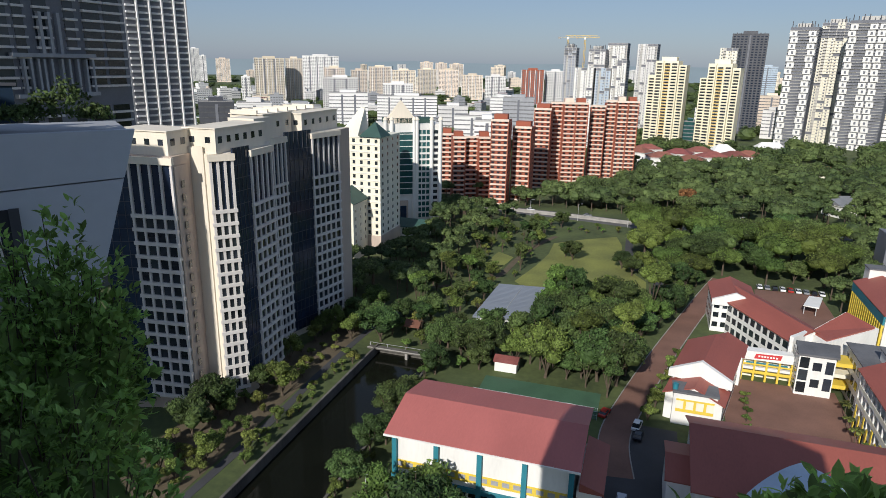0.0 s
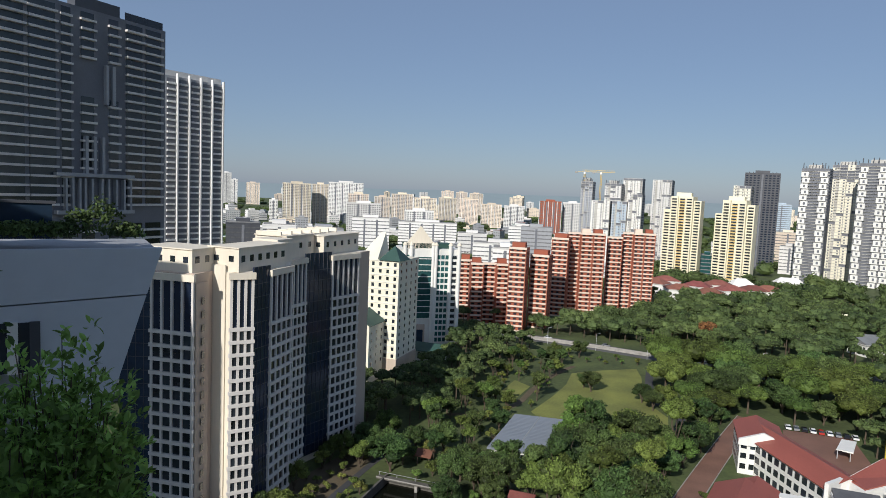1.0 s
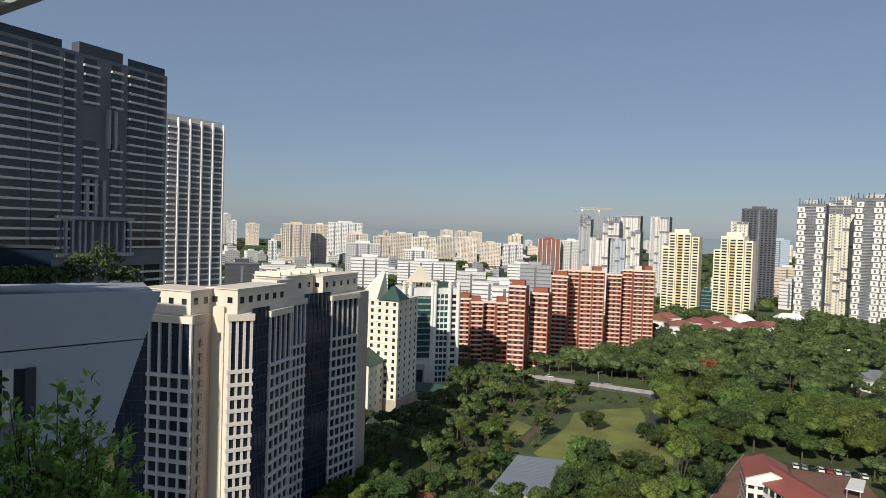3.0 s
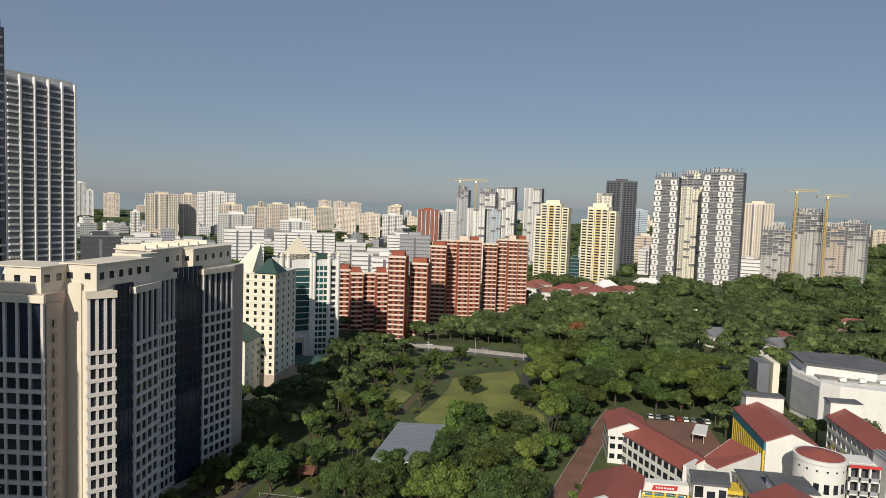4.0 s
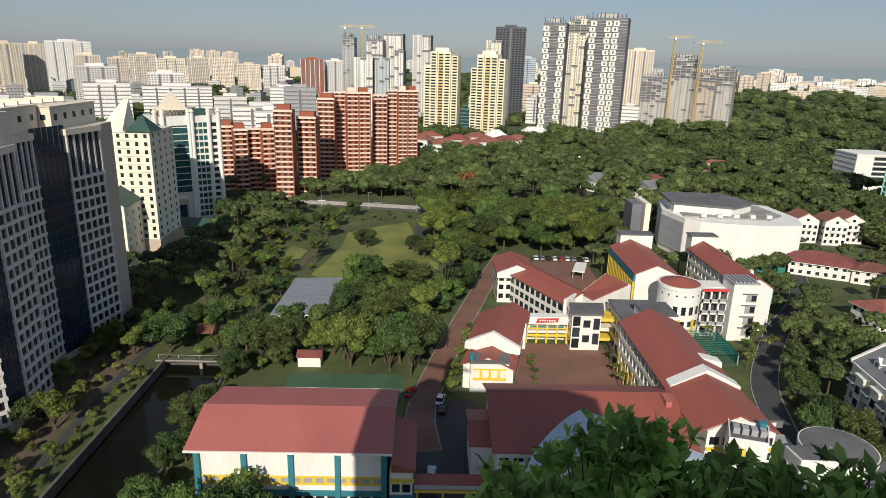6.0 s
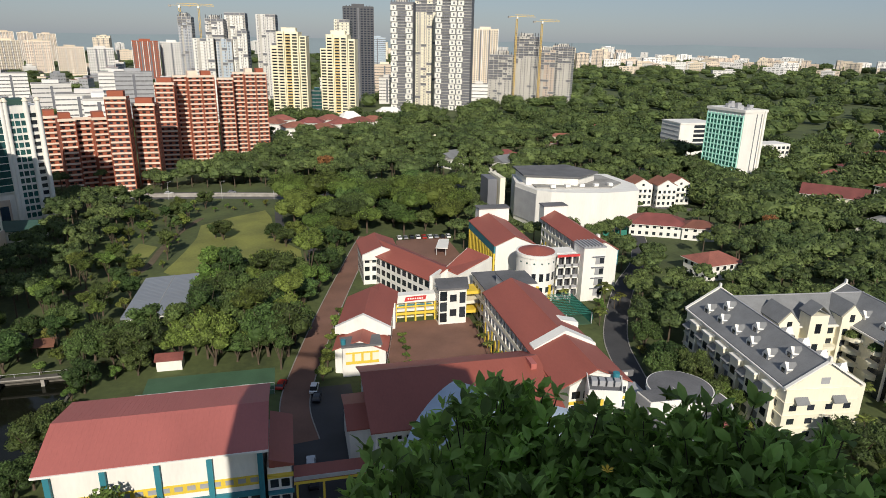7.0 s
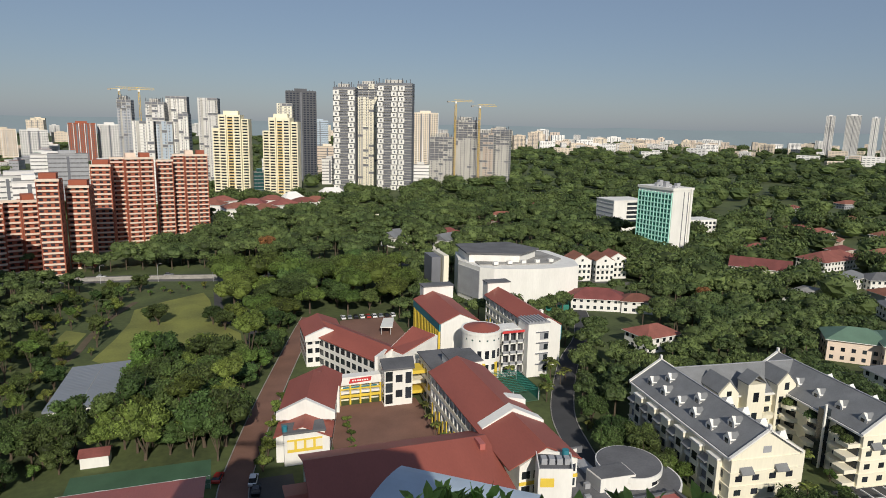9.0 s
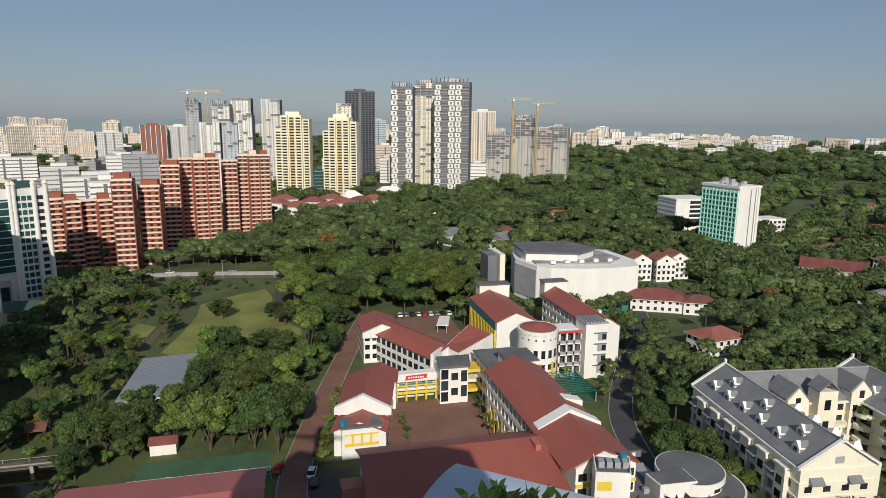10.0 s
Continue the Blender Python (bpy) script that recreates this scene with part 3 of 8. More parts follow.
def red_block(az0, az1, dist, el, bays, turn=0.0):
    """A brick block between two bearings, of upright bays, f at the front and r set back, with pale ledges on every floor."""
    mid = radians((az0 + az1) / 2)
    w, x, y = dist * radians(az1 - az0), dist * math.sin(mid), dist * math.cos(mid)
    h = EYE + dist * math.tan(radians(el))
    b = thing("brick_apartment_block", "orange-red brick apartment block with pale balcony ledges", "apartment block", (x, y, 0), "brick apartment blocks", -math.degrees(mid) + turn)
    n = int(h / 2.8)
    k = len(bays)
    glass = Geo()
    for j, kind in enumerate(bays):
        a, c = -w / 2 + w * j / k, -w / 2 + w * (j + 1) / k
        f = 0.0 if kind == "f" else 4.0
        part("bay", Geo().box(a, f + 0.8, 0, c, 15, h - (0 if kind == "f" else 1.5)), M["brick"], b, own=True)
        for e in (a, c - 0.45):
            part("rib", Geo().box(e, f - 0.1, 0, e + 0.45, f + 0.82, h - 0.4), M["brick"], b, own=True)
        m = max(2, int((c - a) / 3))
        for i in range(n):
            z = i * h / n
            for q in range(m):
                cx = a + (q + 0.5) * (c - a) / m
                glass.box(cx - 0.85, f + 0.72, z + 1.25, cx + 0.85, f + 0.84, z + 2.35)
            if kind == "f":
                for q in range(2):
                    cy = 4 + 6 * q
                    glass.box(c - 0.04, cy - 0.7, z + 1.0, c + 0.06, cy + 0.7, z + 2.2)
        part("parapet", Geo().box(a - 0.15, f - 0.25, h - 0.6, c + 0.15, f + 1.2, h + 0.7), M["brickpale"], b, own=True)
        if kind == "f":
            part("tank_room", Geo().box(a + 1, 4, h, c - 1.4, 11, h + 3.2), M["brickpale"] if j % 2 else M["brick"], b, own=True)
    for i in range(n):
        z = i * h / n
        g = Geo()
        for j, kind in enumerate(bays):
            a, c = -w / 2 + w * j / k, -w / 2 + w * (j + 1) / k
            f = 0.0 if kind == "f" else 4.0
            g.box(a + 0.45, f - 0.05, z + 0.1, c - 0.45, f + 0.8, z + 0.95)
        part("ledge", g, M["brickpale"], b, own=True)
    part("window", glass, M["window"], b, own=True, kind="stuff")
    keep_clear(x, y + 7, w / 2 + 3, 11, -math.degrees(mid))


for args in ((-18.1, -17.0, 402, -6.05, "f"), (-17.05, -13.6, 385, -6.3, "frf", 6), (-13.75, -12.2, 374, -4.75, "f", -8), (-11.85, -10.2, 388, -5.3, "f", -10),
             (-10.05, -8.6, 432, -3.7, "f", -6), (-8.6, -5.45, 446, -3.15, "rff", 8), (-5.25, -4.0, 458, -3.35, "r", 4), (-4.0, -1.35, 466, -2.9, "rff", 8)):
    red_block(*args)


# ---- dark tower and its neighbour ----
def dark_towers():
    t = thing("residential_tower", "slate grey high-rise with rows of pale balconies", "high-rise", (-180, 165, 0))
    p, q = Vector((-188, 133)), Vector((-181, 193))
    u, n = (q - p).normalized(), Vector(((q - p).normalized().y, -(q - p).normalized().x))
    L = (q - p).length
    H = 136
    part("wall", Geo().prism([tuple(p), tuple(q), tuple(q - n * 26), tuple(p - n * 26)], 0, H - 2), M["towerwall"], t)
    part("roof_rail", Geo().bar(tuple(p + u * 1), tuple(p + u * 20), 0, 0.3, H - 2, H + 0.6, -0.6), M["window"], t)
    part("roof_rail", Geo().bar(tuple(p + u * 44), tuple(q - u * 1), 0, 0.3, H - 2, H + 0.6, -0.6), M["window"], t)
    part("roof_frame", Geo().bar(tuple(p + u * 26), tuple(p + u * 42), 0, 4, H - 2, H + 1.8, -4.5), M["darkclad"], t)
    # sunlight on this end is put into its pale colours against the slate
    part("end_strip", Geo().bar(tuple(p - n * 8.5), tuple(p - n * 6), 0, 0.7, 0, H + 2), M["white"], t, "white end fin with sunlight put into its colour")
    part("end_strip", Geo().bar(tuple(p - n * 6), tuple(p), 0, 0.3, 0, H + 0.5), M["beige"], t, "beige end wall with sunlight put into its colour")
    for k in range(44):
        part("end_pane", Geo().bar(tuple(p - n * 3.6), tuple(p - n * 0.6), 0, 0.4, 4.6 + 3 * k, 6.2 + 3 * k), M["slab"], t)
    part("end_glass", Geo().bar(tuple(p - n * 26), tuple(p - n * 10), 0, 0.4, 0, H - 6), M["bluewhite"], t)
    for k in range(40):
        part("end_window", Geo().bar(tuple(p - n * 20), tuple(p - n * 12), 0, 0.5, 5 + 3 * k, 6.8 + 3 * k), M["window"], t)
    n_floor = 44
    for s0, s1, deep in ((0.5, 20, 1.5), (20.5, 25, 0.7), (27, 33, 1.1), (37, 42, 1.1), (43.5, 59.5, 1.5)):
        gw = Geo()
        for i in range(n_floor):
            z = 4 + i * 3
            if 62 < z < 68 or z > H - 5:
                continue
            if s0 in (27, 37) and (68 <= z < 80 or 104 < z < 116):
                continue
            k = 2 if s1 - s0 > 10 else 1
            for j in range(k):
                a, b = s0 + (s1 - s0) * j / k, s0 + (s1 - s0) * (j + 1) / k - 0.6
                part("balcony", Geo().bar(tuple(p + u * a), tuple(p + u * b), 0, deep - 0.35 * j + 0.25 * (i % 2), z, z + 0.7), M["grid"], t)
                gw.bar(tuple(p + u * (a + 0.4)), tuple(p + u * (b - 0.4)), 0, 0.12, z + 0.8, z + 2.8)
        part("window", gw, M["window"], t, kind="stuff")
    for s in (21, 23.2, 25.6, 27.5, 30, 33.5, 36, 39, 42, 44.5):
        part("column", Geo().bar(tuple(p + u * s), tuple(p + u * (s + 0.7)), 0, 1.7, 68, 79), M["slab"], t)
    for s in (28, 31, 34):
        part("column", Geo().bar(tuple(p + u * s), tuple(p + u * (s + 1.0)), 0, 1.5, 80, 93), M["slab"], t)
    for s in (35.5, 38):
        part("column", Geo().bar(tuple(p + u * s), tuple(p + u * (s + 1.0)), 0, 1.5, 104, 117), M["slab"], t)
    for z in (67.3, 79.5):
        part("transfer_beam", Geo().bar(tuple(p + u * 18), tuple(p + u * 46), 0, 2.0, z, z + 1.2), M["slab"], t)
    t2 = thing("residential_tower", "pale grey high-rise with many balcony rows", "high-rise", (-235, 270, 0))
    p, q = Vector((-240, 256)), Vector((-231, 288))
    u, n = (q - p).normalized(), Vector(((q - p).normalized().y, -(q - p).normalized().x))
    L = (q - p).length
    H = 131
    part("wall", Geo().prism([tuple(p), tuple(q), tuple(q - n * 26), tuple(p - n * 26)], 0, H), M["slab"], t2)
    for k in range(5):
        s0 = k * L / 5
        gw = Geo()
        for i in range(42):
            z = 4 + 3 * i
            part("balcony", Geo().bar(tuple(p + u * (s0 + 0.8)), tuple(p + u * (s0 + L / 5 - 1.2)), 0, 1.0, z, z + 0.9), M["farwhite"], t2)
            gw.bar(tuple(p + u * (s0 + 0.8)), tuple(p + u * (s0 + L / 5 - 1.2)), 0, 0.2, z + 1.0, z + 2.8)
        part("window", gw, M["towerwall"], t2, kind="stuff")
        part("fin", Geo().bar(tuple(p + u * (s0 + L / 5 - 1.0)), tuple(p + u * (s0 + L / 5 - 0.3)), 0, 1.6, 0, H + 1.5), M["farwhite"], t2)
    part("roof_frame", Geo().bar(tuple(p), tuple(q), 0, 6, H, H + 3, -8), M["farwhite"], t2)
    keep_clear(-190, 165, 30, 40)
    keep_clear(-240, 270, 30, 30)


dark_towers()


# ---- plants ----
def leaf_quads(centres, normals, size, rng, droop=0.35):
    """Small bent leaf sprays, one island each, round the given points."""
    n = len(centres)
    nn = normals + rng.normal(0, 0.55, (n, 3))
    nn /= np.linalg.norm(nn, axis=1)[:, None]
    ref = rng.normal(0, 1, (n, 3))
    u = np.cross(nn, ref)
    u /= np.linalg.norm(u, axis=1)[:, None]
    v = np.cross(nn, u)
    s = size * rng.uniform(0.6, 1.35, (n, 1))
    a = centres - u * s
    b = centres + v * s * 0.55 - nn * s * droop
    c = centres + u * s
    d = centres - v * s * 0.55 - nn * s * droop
    verts = np.stack([a, b, c, d], 1).reshape(-1, 3)
    k = np.arange(n)[:, None] * 4
    faces = np.concatenate([k + [0, 1, 2], k + [0, 2, 3]])
    return verts, faces


def join(lists):
    vs, fs, k = [], [], 0
    for v, f in lists:
        vs.append(np.asarray(v, float))
        fs += (np.asarray(f) + k).tolist()
        k += len(v)
    return np.concatenate(vs).tolist(), fs


def blob_core(x, y, z, rx, ry, rz, rng, rings=5, seg=8):
    """A rough dark inside for a leaf clump, so that light does not pass straight through."""
    v = [(x, y, z + rz)]
    for i in range(1, rings):
        a = math.pi * i / rings
        for k in range(seg):
            b = 2 * math.pi * (k + 0.5 * (i % 2)) / seg
            r = rng.uniform(0.85, 1.1)
            v.append((x + rx * r * math.sin(a) * math.cos(b), y + ry * r * math.sin(a) * math.sin(b), z + rz * r * math.cos(a)))
    v.append((x, y, z - rz))
    f = []
    for k in range(seg):
        n = (k + 1) % seg
        f += [(0, 1 + k, 1 + n)]
        for i in range(rings - 2):
            p, q = 1 + i * seg, 1 + (i + 1) * seg
            f += [(p + k, q + k, q + n), (p + k, q + n, p + n)]
        e = 1 + (rings - 2) * seg
        f += [(e + k, len(v) - 1, e + n)]
    return v, f


def lobe_leaves(x, y, z, rx, ry, rz, count, size, rng):
    d = rng.normal(0, 1, (count, 3))
    d /= np.linalg.norm(d, axis=1)[:, None]
    d[:, 2] = np.where(d[:, 2] < -0.35, -d[:, 2], d[:, 2])
    r = rng.uniform(0.62, 1.12, (count, 1))
    c = np.array([x, y, z]) + d * r * np.array([rx, ry, rz])
    return leaf_quads(c, d, size, rng)


def leaf_blob(x, y, z, r, count, seed):
    rng = np.random.default_rng(seed)
    v, f = join([lobe_leaves(x, y, z, r, r, r * 0.7, count, 0.35, rng), blob_core(x, y, z, r * 0.7, r * 0.7, r * 0.5, rng)])
    return raw_mesh("planting", v, f, M["leaf_b"])


def crown_mesh(name, r, h0, h1, lobes, count, size, flat, material, seed):
    """A crown of leafy lobes between the heights h0 and h1, with an uneven outline and gaps."""
    rng = np.random.default_rng(seed)
    parts = []
    for i in range(lobes):
        a = 2 * math.pi * (i + rng.uniform(-0.3, 0.3)) / lobes * 2.4
        q = math.sqrt((i + 0.4) / lobes) * 0.72 * r
        lr = r * rng.uniform(0.3, 0.46)
        top = 1 - flat * (q / r) ** 2
        z = h0 + (h1 - h0) * (0.25 + 0.55 * top * rng.uniform(0.3, 1.0))
        lz = min(lr * rng.uniform(0.65, 1.0), (h1 - h0) * 0.5)
        x, y = q * math.cos(a), q * math.sin(a)
        parts.append(lobe_leaves(x, y, z, lr, lr, lz, count // lobes, size, rng))
        parts.append(blob_core(x, y, z - 0.1 * lz, lr * 0.78, lr * 0.78, lz * 0.76, rng, 6, 9))
    v, f = join(parts)
    return raw_mesh(name, v, f, material)


def tree_template(r, h, lobes, count, size, flat, material, seed, bare=0.45):
    rng = random.Random(seed)
    t = thing("tree", "", "tree")
    g = Geo()
    fork = h * bare
    g.tube((0, 0, 0), (0.1, 0.05, fork), 0.045 * r + 0.12, 0.032 * r + 0.08, 7)
    for i in range(6):
        a = 2 * math.pi * i / 6 + rng.uniform(-0.3, 0.3)
        d = r * rng.uniform(0.45, 0.75)
        g.tube((0.1, 0.05, fork - 0.2), (d * math.cos(a), d * math.sin(a), h * rng.uniform(0.68, 0.84)), 0.022 * r + 0.05, 0.03, 5)
    part("trunk", g, M["bark"], t, own=True)
    part("crown", crown_mesh("crown", r, fork * 0.9, h, lobes, count, size, flat, material, seed), material, t, own=True)
    return t


def palm_template(h, seed):
    rng = random.Random(seed)
    t = thing("palm", "", "palm tree")
    g = Geo()
    for i in range(4):
        g.tube((0.12 * math.sin(i), 0, h * i / 4), (0.12 * math.sin(i + 1), 0, h * (i + 1) / 4), 0.2 - 0.02 * i, 0.18 - 0.02 * i, 7)
    part("trunk", g, M["bark"], t, own=True)
    g = Geo()
    for i in range(15):
        a = 2 * math.pi * i / 15 + rng.uniform(-0.2, 0.2)
        up = rng.uniform(0.2, 1.3)
        p = Vector((0, 0, h))
        d = Vector((math.cos(a), math.sin(a), up)).normalized()
        s = Vector((-math.sin(a), math.cos(a), 0))
        for k in range(5):
            q = p + d * 0.62
            w0, w1 = 0.5 * math.sin(0.3 + k * 0.5) + 0.12, 0.5 * math.sin(0.3 + (k + 1) * 0.5) + 0.08
            drop = Vector((0, 0, -0.22))
            g.add([p, q, q + s * w1 + drop, p + s * w0 + drop, q - s * w1 + drop, p - s * w0 + drop], [(0, 1, 2, 3), (0, 5, 4, 1)])
            p, d = q, (d + Vector((0, 0, -0.34))).normalized()
    part("crown", raw_mesh("fronds", g.v, g.f, M["leaf_c"]), M["leaf_c"], t, own=True)
    return t


KINDS = {
    "rain": [tree_template(7.8, 12.0, 22, 2300, 0.36, 0.3, M["leaf_a"], 11, 0.6), tree_template(6.8, 11.0, 20, 2100, 0.34, 0.35, M["leaf_a"], 12, 0.6), tree_template(7.2, 11.0, 20, 2100, 0.36, 0.3, M["leaf_b"], 13, 0.58)],
    "round": [tree_template(4.2, 9.5, 12, 1700, 0.29, 0.4, M["leaf_b"], 21, 0.12), tree_template(3.8, 8.5, 10, 1500, 0.27, 0.3, M["leaf_a"], 22, 0.12), tree_template(4.6, 10, 12, 1700, 0.29, 0.3, M["leaf_b"], 23, 0.12)],
    "small": [tree_template(2.4, 5, 6, 750, 0.22, 0.4, M["leaf_c"], 31, 0.12), tree_template(2.1, 4.6, 6, 700, 0.22, 0.4, M["leaf_a"], 32, 0.12)],
    "tall": [tree_template(3.2, 12, 11, 1400, 0.28, 0.2, M["leaf_b"], 41, 0.15), tree_template(3.4, 13, 11, 1400, 0.28, 0.2, M["leaf_a"], 42, 0.2)],
    "shrub": [tree_template(1.5, 2.6, 6, 500, 0.22, 0.3, M["leaf_a"], 51, 0.1), tree_template(1.3, 2.3, 5, 450, 0.2, 0.3, M["leaf_c"], 52, 0.1)],
    "rust": [tree_template(5.5, 10, 9, 1200, 0.45, 0.6, M["leaf_r"], 61, 0.45)],
    "palm": [palm_template(7.5, 71), palm_template(6, 72)],
}
WORDS = {
    "rain": ("wide spreading tree with a flat green crown", "tree", "spreading trees"),
    "round": ("dense dark green round-crowned tree", "tree", "round trees"),
    "small": ("small light green garden tree", "tree", "small trees"),
    "tall": ("tall slender green tree", "tree", "tall trees"),
    "shrub": ("low bushy green garden shrub", "shrub", "shrubs"),
    "rust": ("tree with rust-brown leaves", "tree", "rust-coloured trees"),
    "palm": ("slender palm with arching fronds", "palm", "palms"),
}
USED = {}
for kind_name, templates in KINDS.items():
    for k, tmpl in enumerate(templates):
        tagged(tmpl, WORDS[kind_name][0], WORDS[kind_name][1], WORDS[kind_name][2])
        tmpl.name = {"shrub": "shrub", "palm": "palm"}.get(kind_name, "tree")
TREES = []
dice = random.Random(5)


def plant(kind, x, y, s=1.0, z=0.0, model=None):
    """A tree at a place; the first of each model is the model itself."""
    k = dice.randrange(len(KINDS[kind])) if model is None else model
    tmpl = KINDS[kind][k]
    m = pose(x, y, z, 0, 0, dice.uniform(0, 360))
    sc = s * dice.uniform(0.85, 1.15)
    if (kind, k) not in USED:
        USED[kind, k] = True
        tmpl.matrix_basis = m @ Matrix.Diagonal((sc, sc, sc * dice.uniform(0.9, 1.12), 1))
        ob = tmpl
    else:
        ob = copy_thing(tmpl, m)
        ob.scale = (sc, sc, sc * dice.uniform(0.9, 1.12))
    TREES.append((x, y))
    return ob


WOOD = []  # crowns and trunks of the woods beyond the nearer trees


def plain_tree(kind, x, y, s, rng):
    """A simpler tree for the joined woods."""
    r, h = {"rain": (7.2, 11.5), "round": (4.4, 9.5), "tall": (3.4, 12.5)}.get(kind, (3, 6))
    r, h = r * s, h * s
    lobes = 9 if kind == "rain" else 7
    for i in range(lobes):
        a = 2.4 * i + rng.uniform(-0.4, 0.4)
        q = math.sqrt((i + 0.4) / lobes) * 0.7 * r
        lr = r * rng.uniform(0.34, 0.5)
        z = h * (0.5 + 0.36 * (1 - 0.7 * (q / r) ** 2) * rng.uniform(0.6, 1))
        lz = lr * rng.uniform(0.6, 0.95)
        WOOD.append(lobe_leaves(x + q * math.cos(a), y + q * math.sin(a), z, lr, lr, lz, 50, 0.36 + 0.032 * r, rng))
        WOOD.append(blob_core(x + q * math.cos(a), y + q * math.sin(a), z - 0.08 * lz, lr * 0.9, lr * 0.9, lz * 0.86, rng, 4, 7))
    g = Geo().tube((x, y, 0), (x, y, h * 0.6), 0.3, 0.2, 5)
    TRUNKS.f += [tuple(i + len(TRUNKS.v) for i in f) for f in g.f]
    TRUNKS.v += g.v
    TREES.append((x, y))


TRUNKS = Geo()


def grove(poly, gap, kinds, seed, scale=1.0, most=400, joined=False):
    """Trees scattered over a polygon of the plan, clear of buildings, roads and each other."""
    rng = random.Random(seed)
    xs, ys = [p[0] for p in poly], [p[1] for p in poly]
    done, tries = 0, 0
    area = (max(xs) - min(xs)) * (max(ys) - min(ys))
    while tries < area / gap / gap * 6 and done < most:
        tries += 1
        x, y = rng.uniform(min(xs), max(xs)), rng.uniform(min(ys), max(ys))
        inside = False
        j = len(poly) - 1
        for i in range(len(poly)):
            (xi, yi), (xj, yj) = poly[i], poly[j]
            if (yi > y) != (yj > y) and x < (xj - xi) * (y - yi) / (yj - yi) + xi:
                inside = not inside
            j = i
        kind = rng.choice(kinds)
        reach = {"rain": 3.2, "round": 1.5, "rust": 3}.get(kind, 1.1) * scale
        if not inside or not is_clear(x, y, reach):
            continue
        if any((x - a) ** 2 + (y - b) ** 2 < gap * gap for a, b in TREES):
            continue
        if joined:
            plain_tree(kind, x, y, scale * rng.uniform(0.8, 1.2), np.random.default_rng(seed * 1000 + done))
        else:
            plant(kind, x, y, scale * rng.uniform(0.8, 1.2))
        done += 1


# ---- school ----
def seams(x0, x1, y0, y1, ze, zr, along, step=1.2, over=0.6, ridge_at=0.5):
    """Standing seams down both slopes of a metal roof."""
    g = Geo()
    x0, x1, y0, y1 = x0 - over, x1 + over, y0 - over, y1 + over
    lo, hi = (y0, y1) if along == "y" else (x0, x1)
    k = int((hi - lo) / step)
    for i in range(1, k):
        s = lo + i * (hi - lo) / k
        if along == "y":
            m = x0 + (x1 - x0) * ridge_at
            for a in (x0, x1):
                g.add([(a, s - 0.04, ze + 0.24), (m, s - 0.04, zr + 0.24), (m, s + 0.04, zr + 0.24), (a, s + 0.04, ze + 0.24), (a, s, ze + 0.27), (m, s, zr + 0.27)], [(0, 1, 5, 4), (3, 4, 5, 2)])
        else:
            m = y0 + (y1 - y0) * ridge_at
            for a in (y0, y1):
                g.add([(s - 0.04, a, ze + 0.24), (s - 0.04, m, zr + 0.24), (s + 0.04, m, zr + 0.24), (s + 0.04, a, ze + 0.24), (s, a, ze + 0.27), (s, m, zr + 0.27)], [(0, 1, 5, 4), (3, 4, 5, 2)])
    return g


def firewall(parent, x0, x1, y, eave, ridge, rise=1.0, thick=3.0):
    """A white gable wall that stands up through the roof."""
    m = (x0 + x1) / 2
    prof = [(x0, eave - 1), (x1, eave - 1), (x1, eave + rise), (m, ridge + rise), (x0, eave + rise)]
    verts = [(a, yy, z) for yy in (y, y + thick) for a, z in prof]
    part("gable_wall", Geo().add(verts, [(0, 1, 2, 3, 4), (9, 8, 7, 6, 5)] + [(i, 5 + i, 5 + (i + 1) % 5, (i + 1) % 5) for i in range(5)]), M["white"], parent, "white raised gable wall")


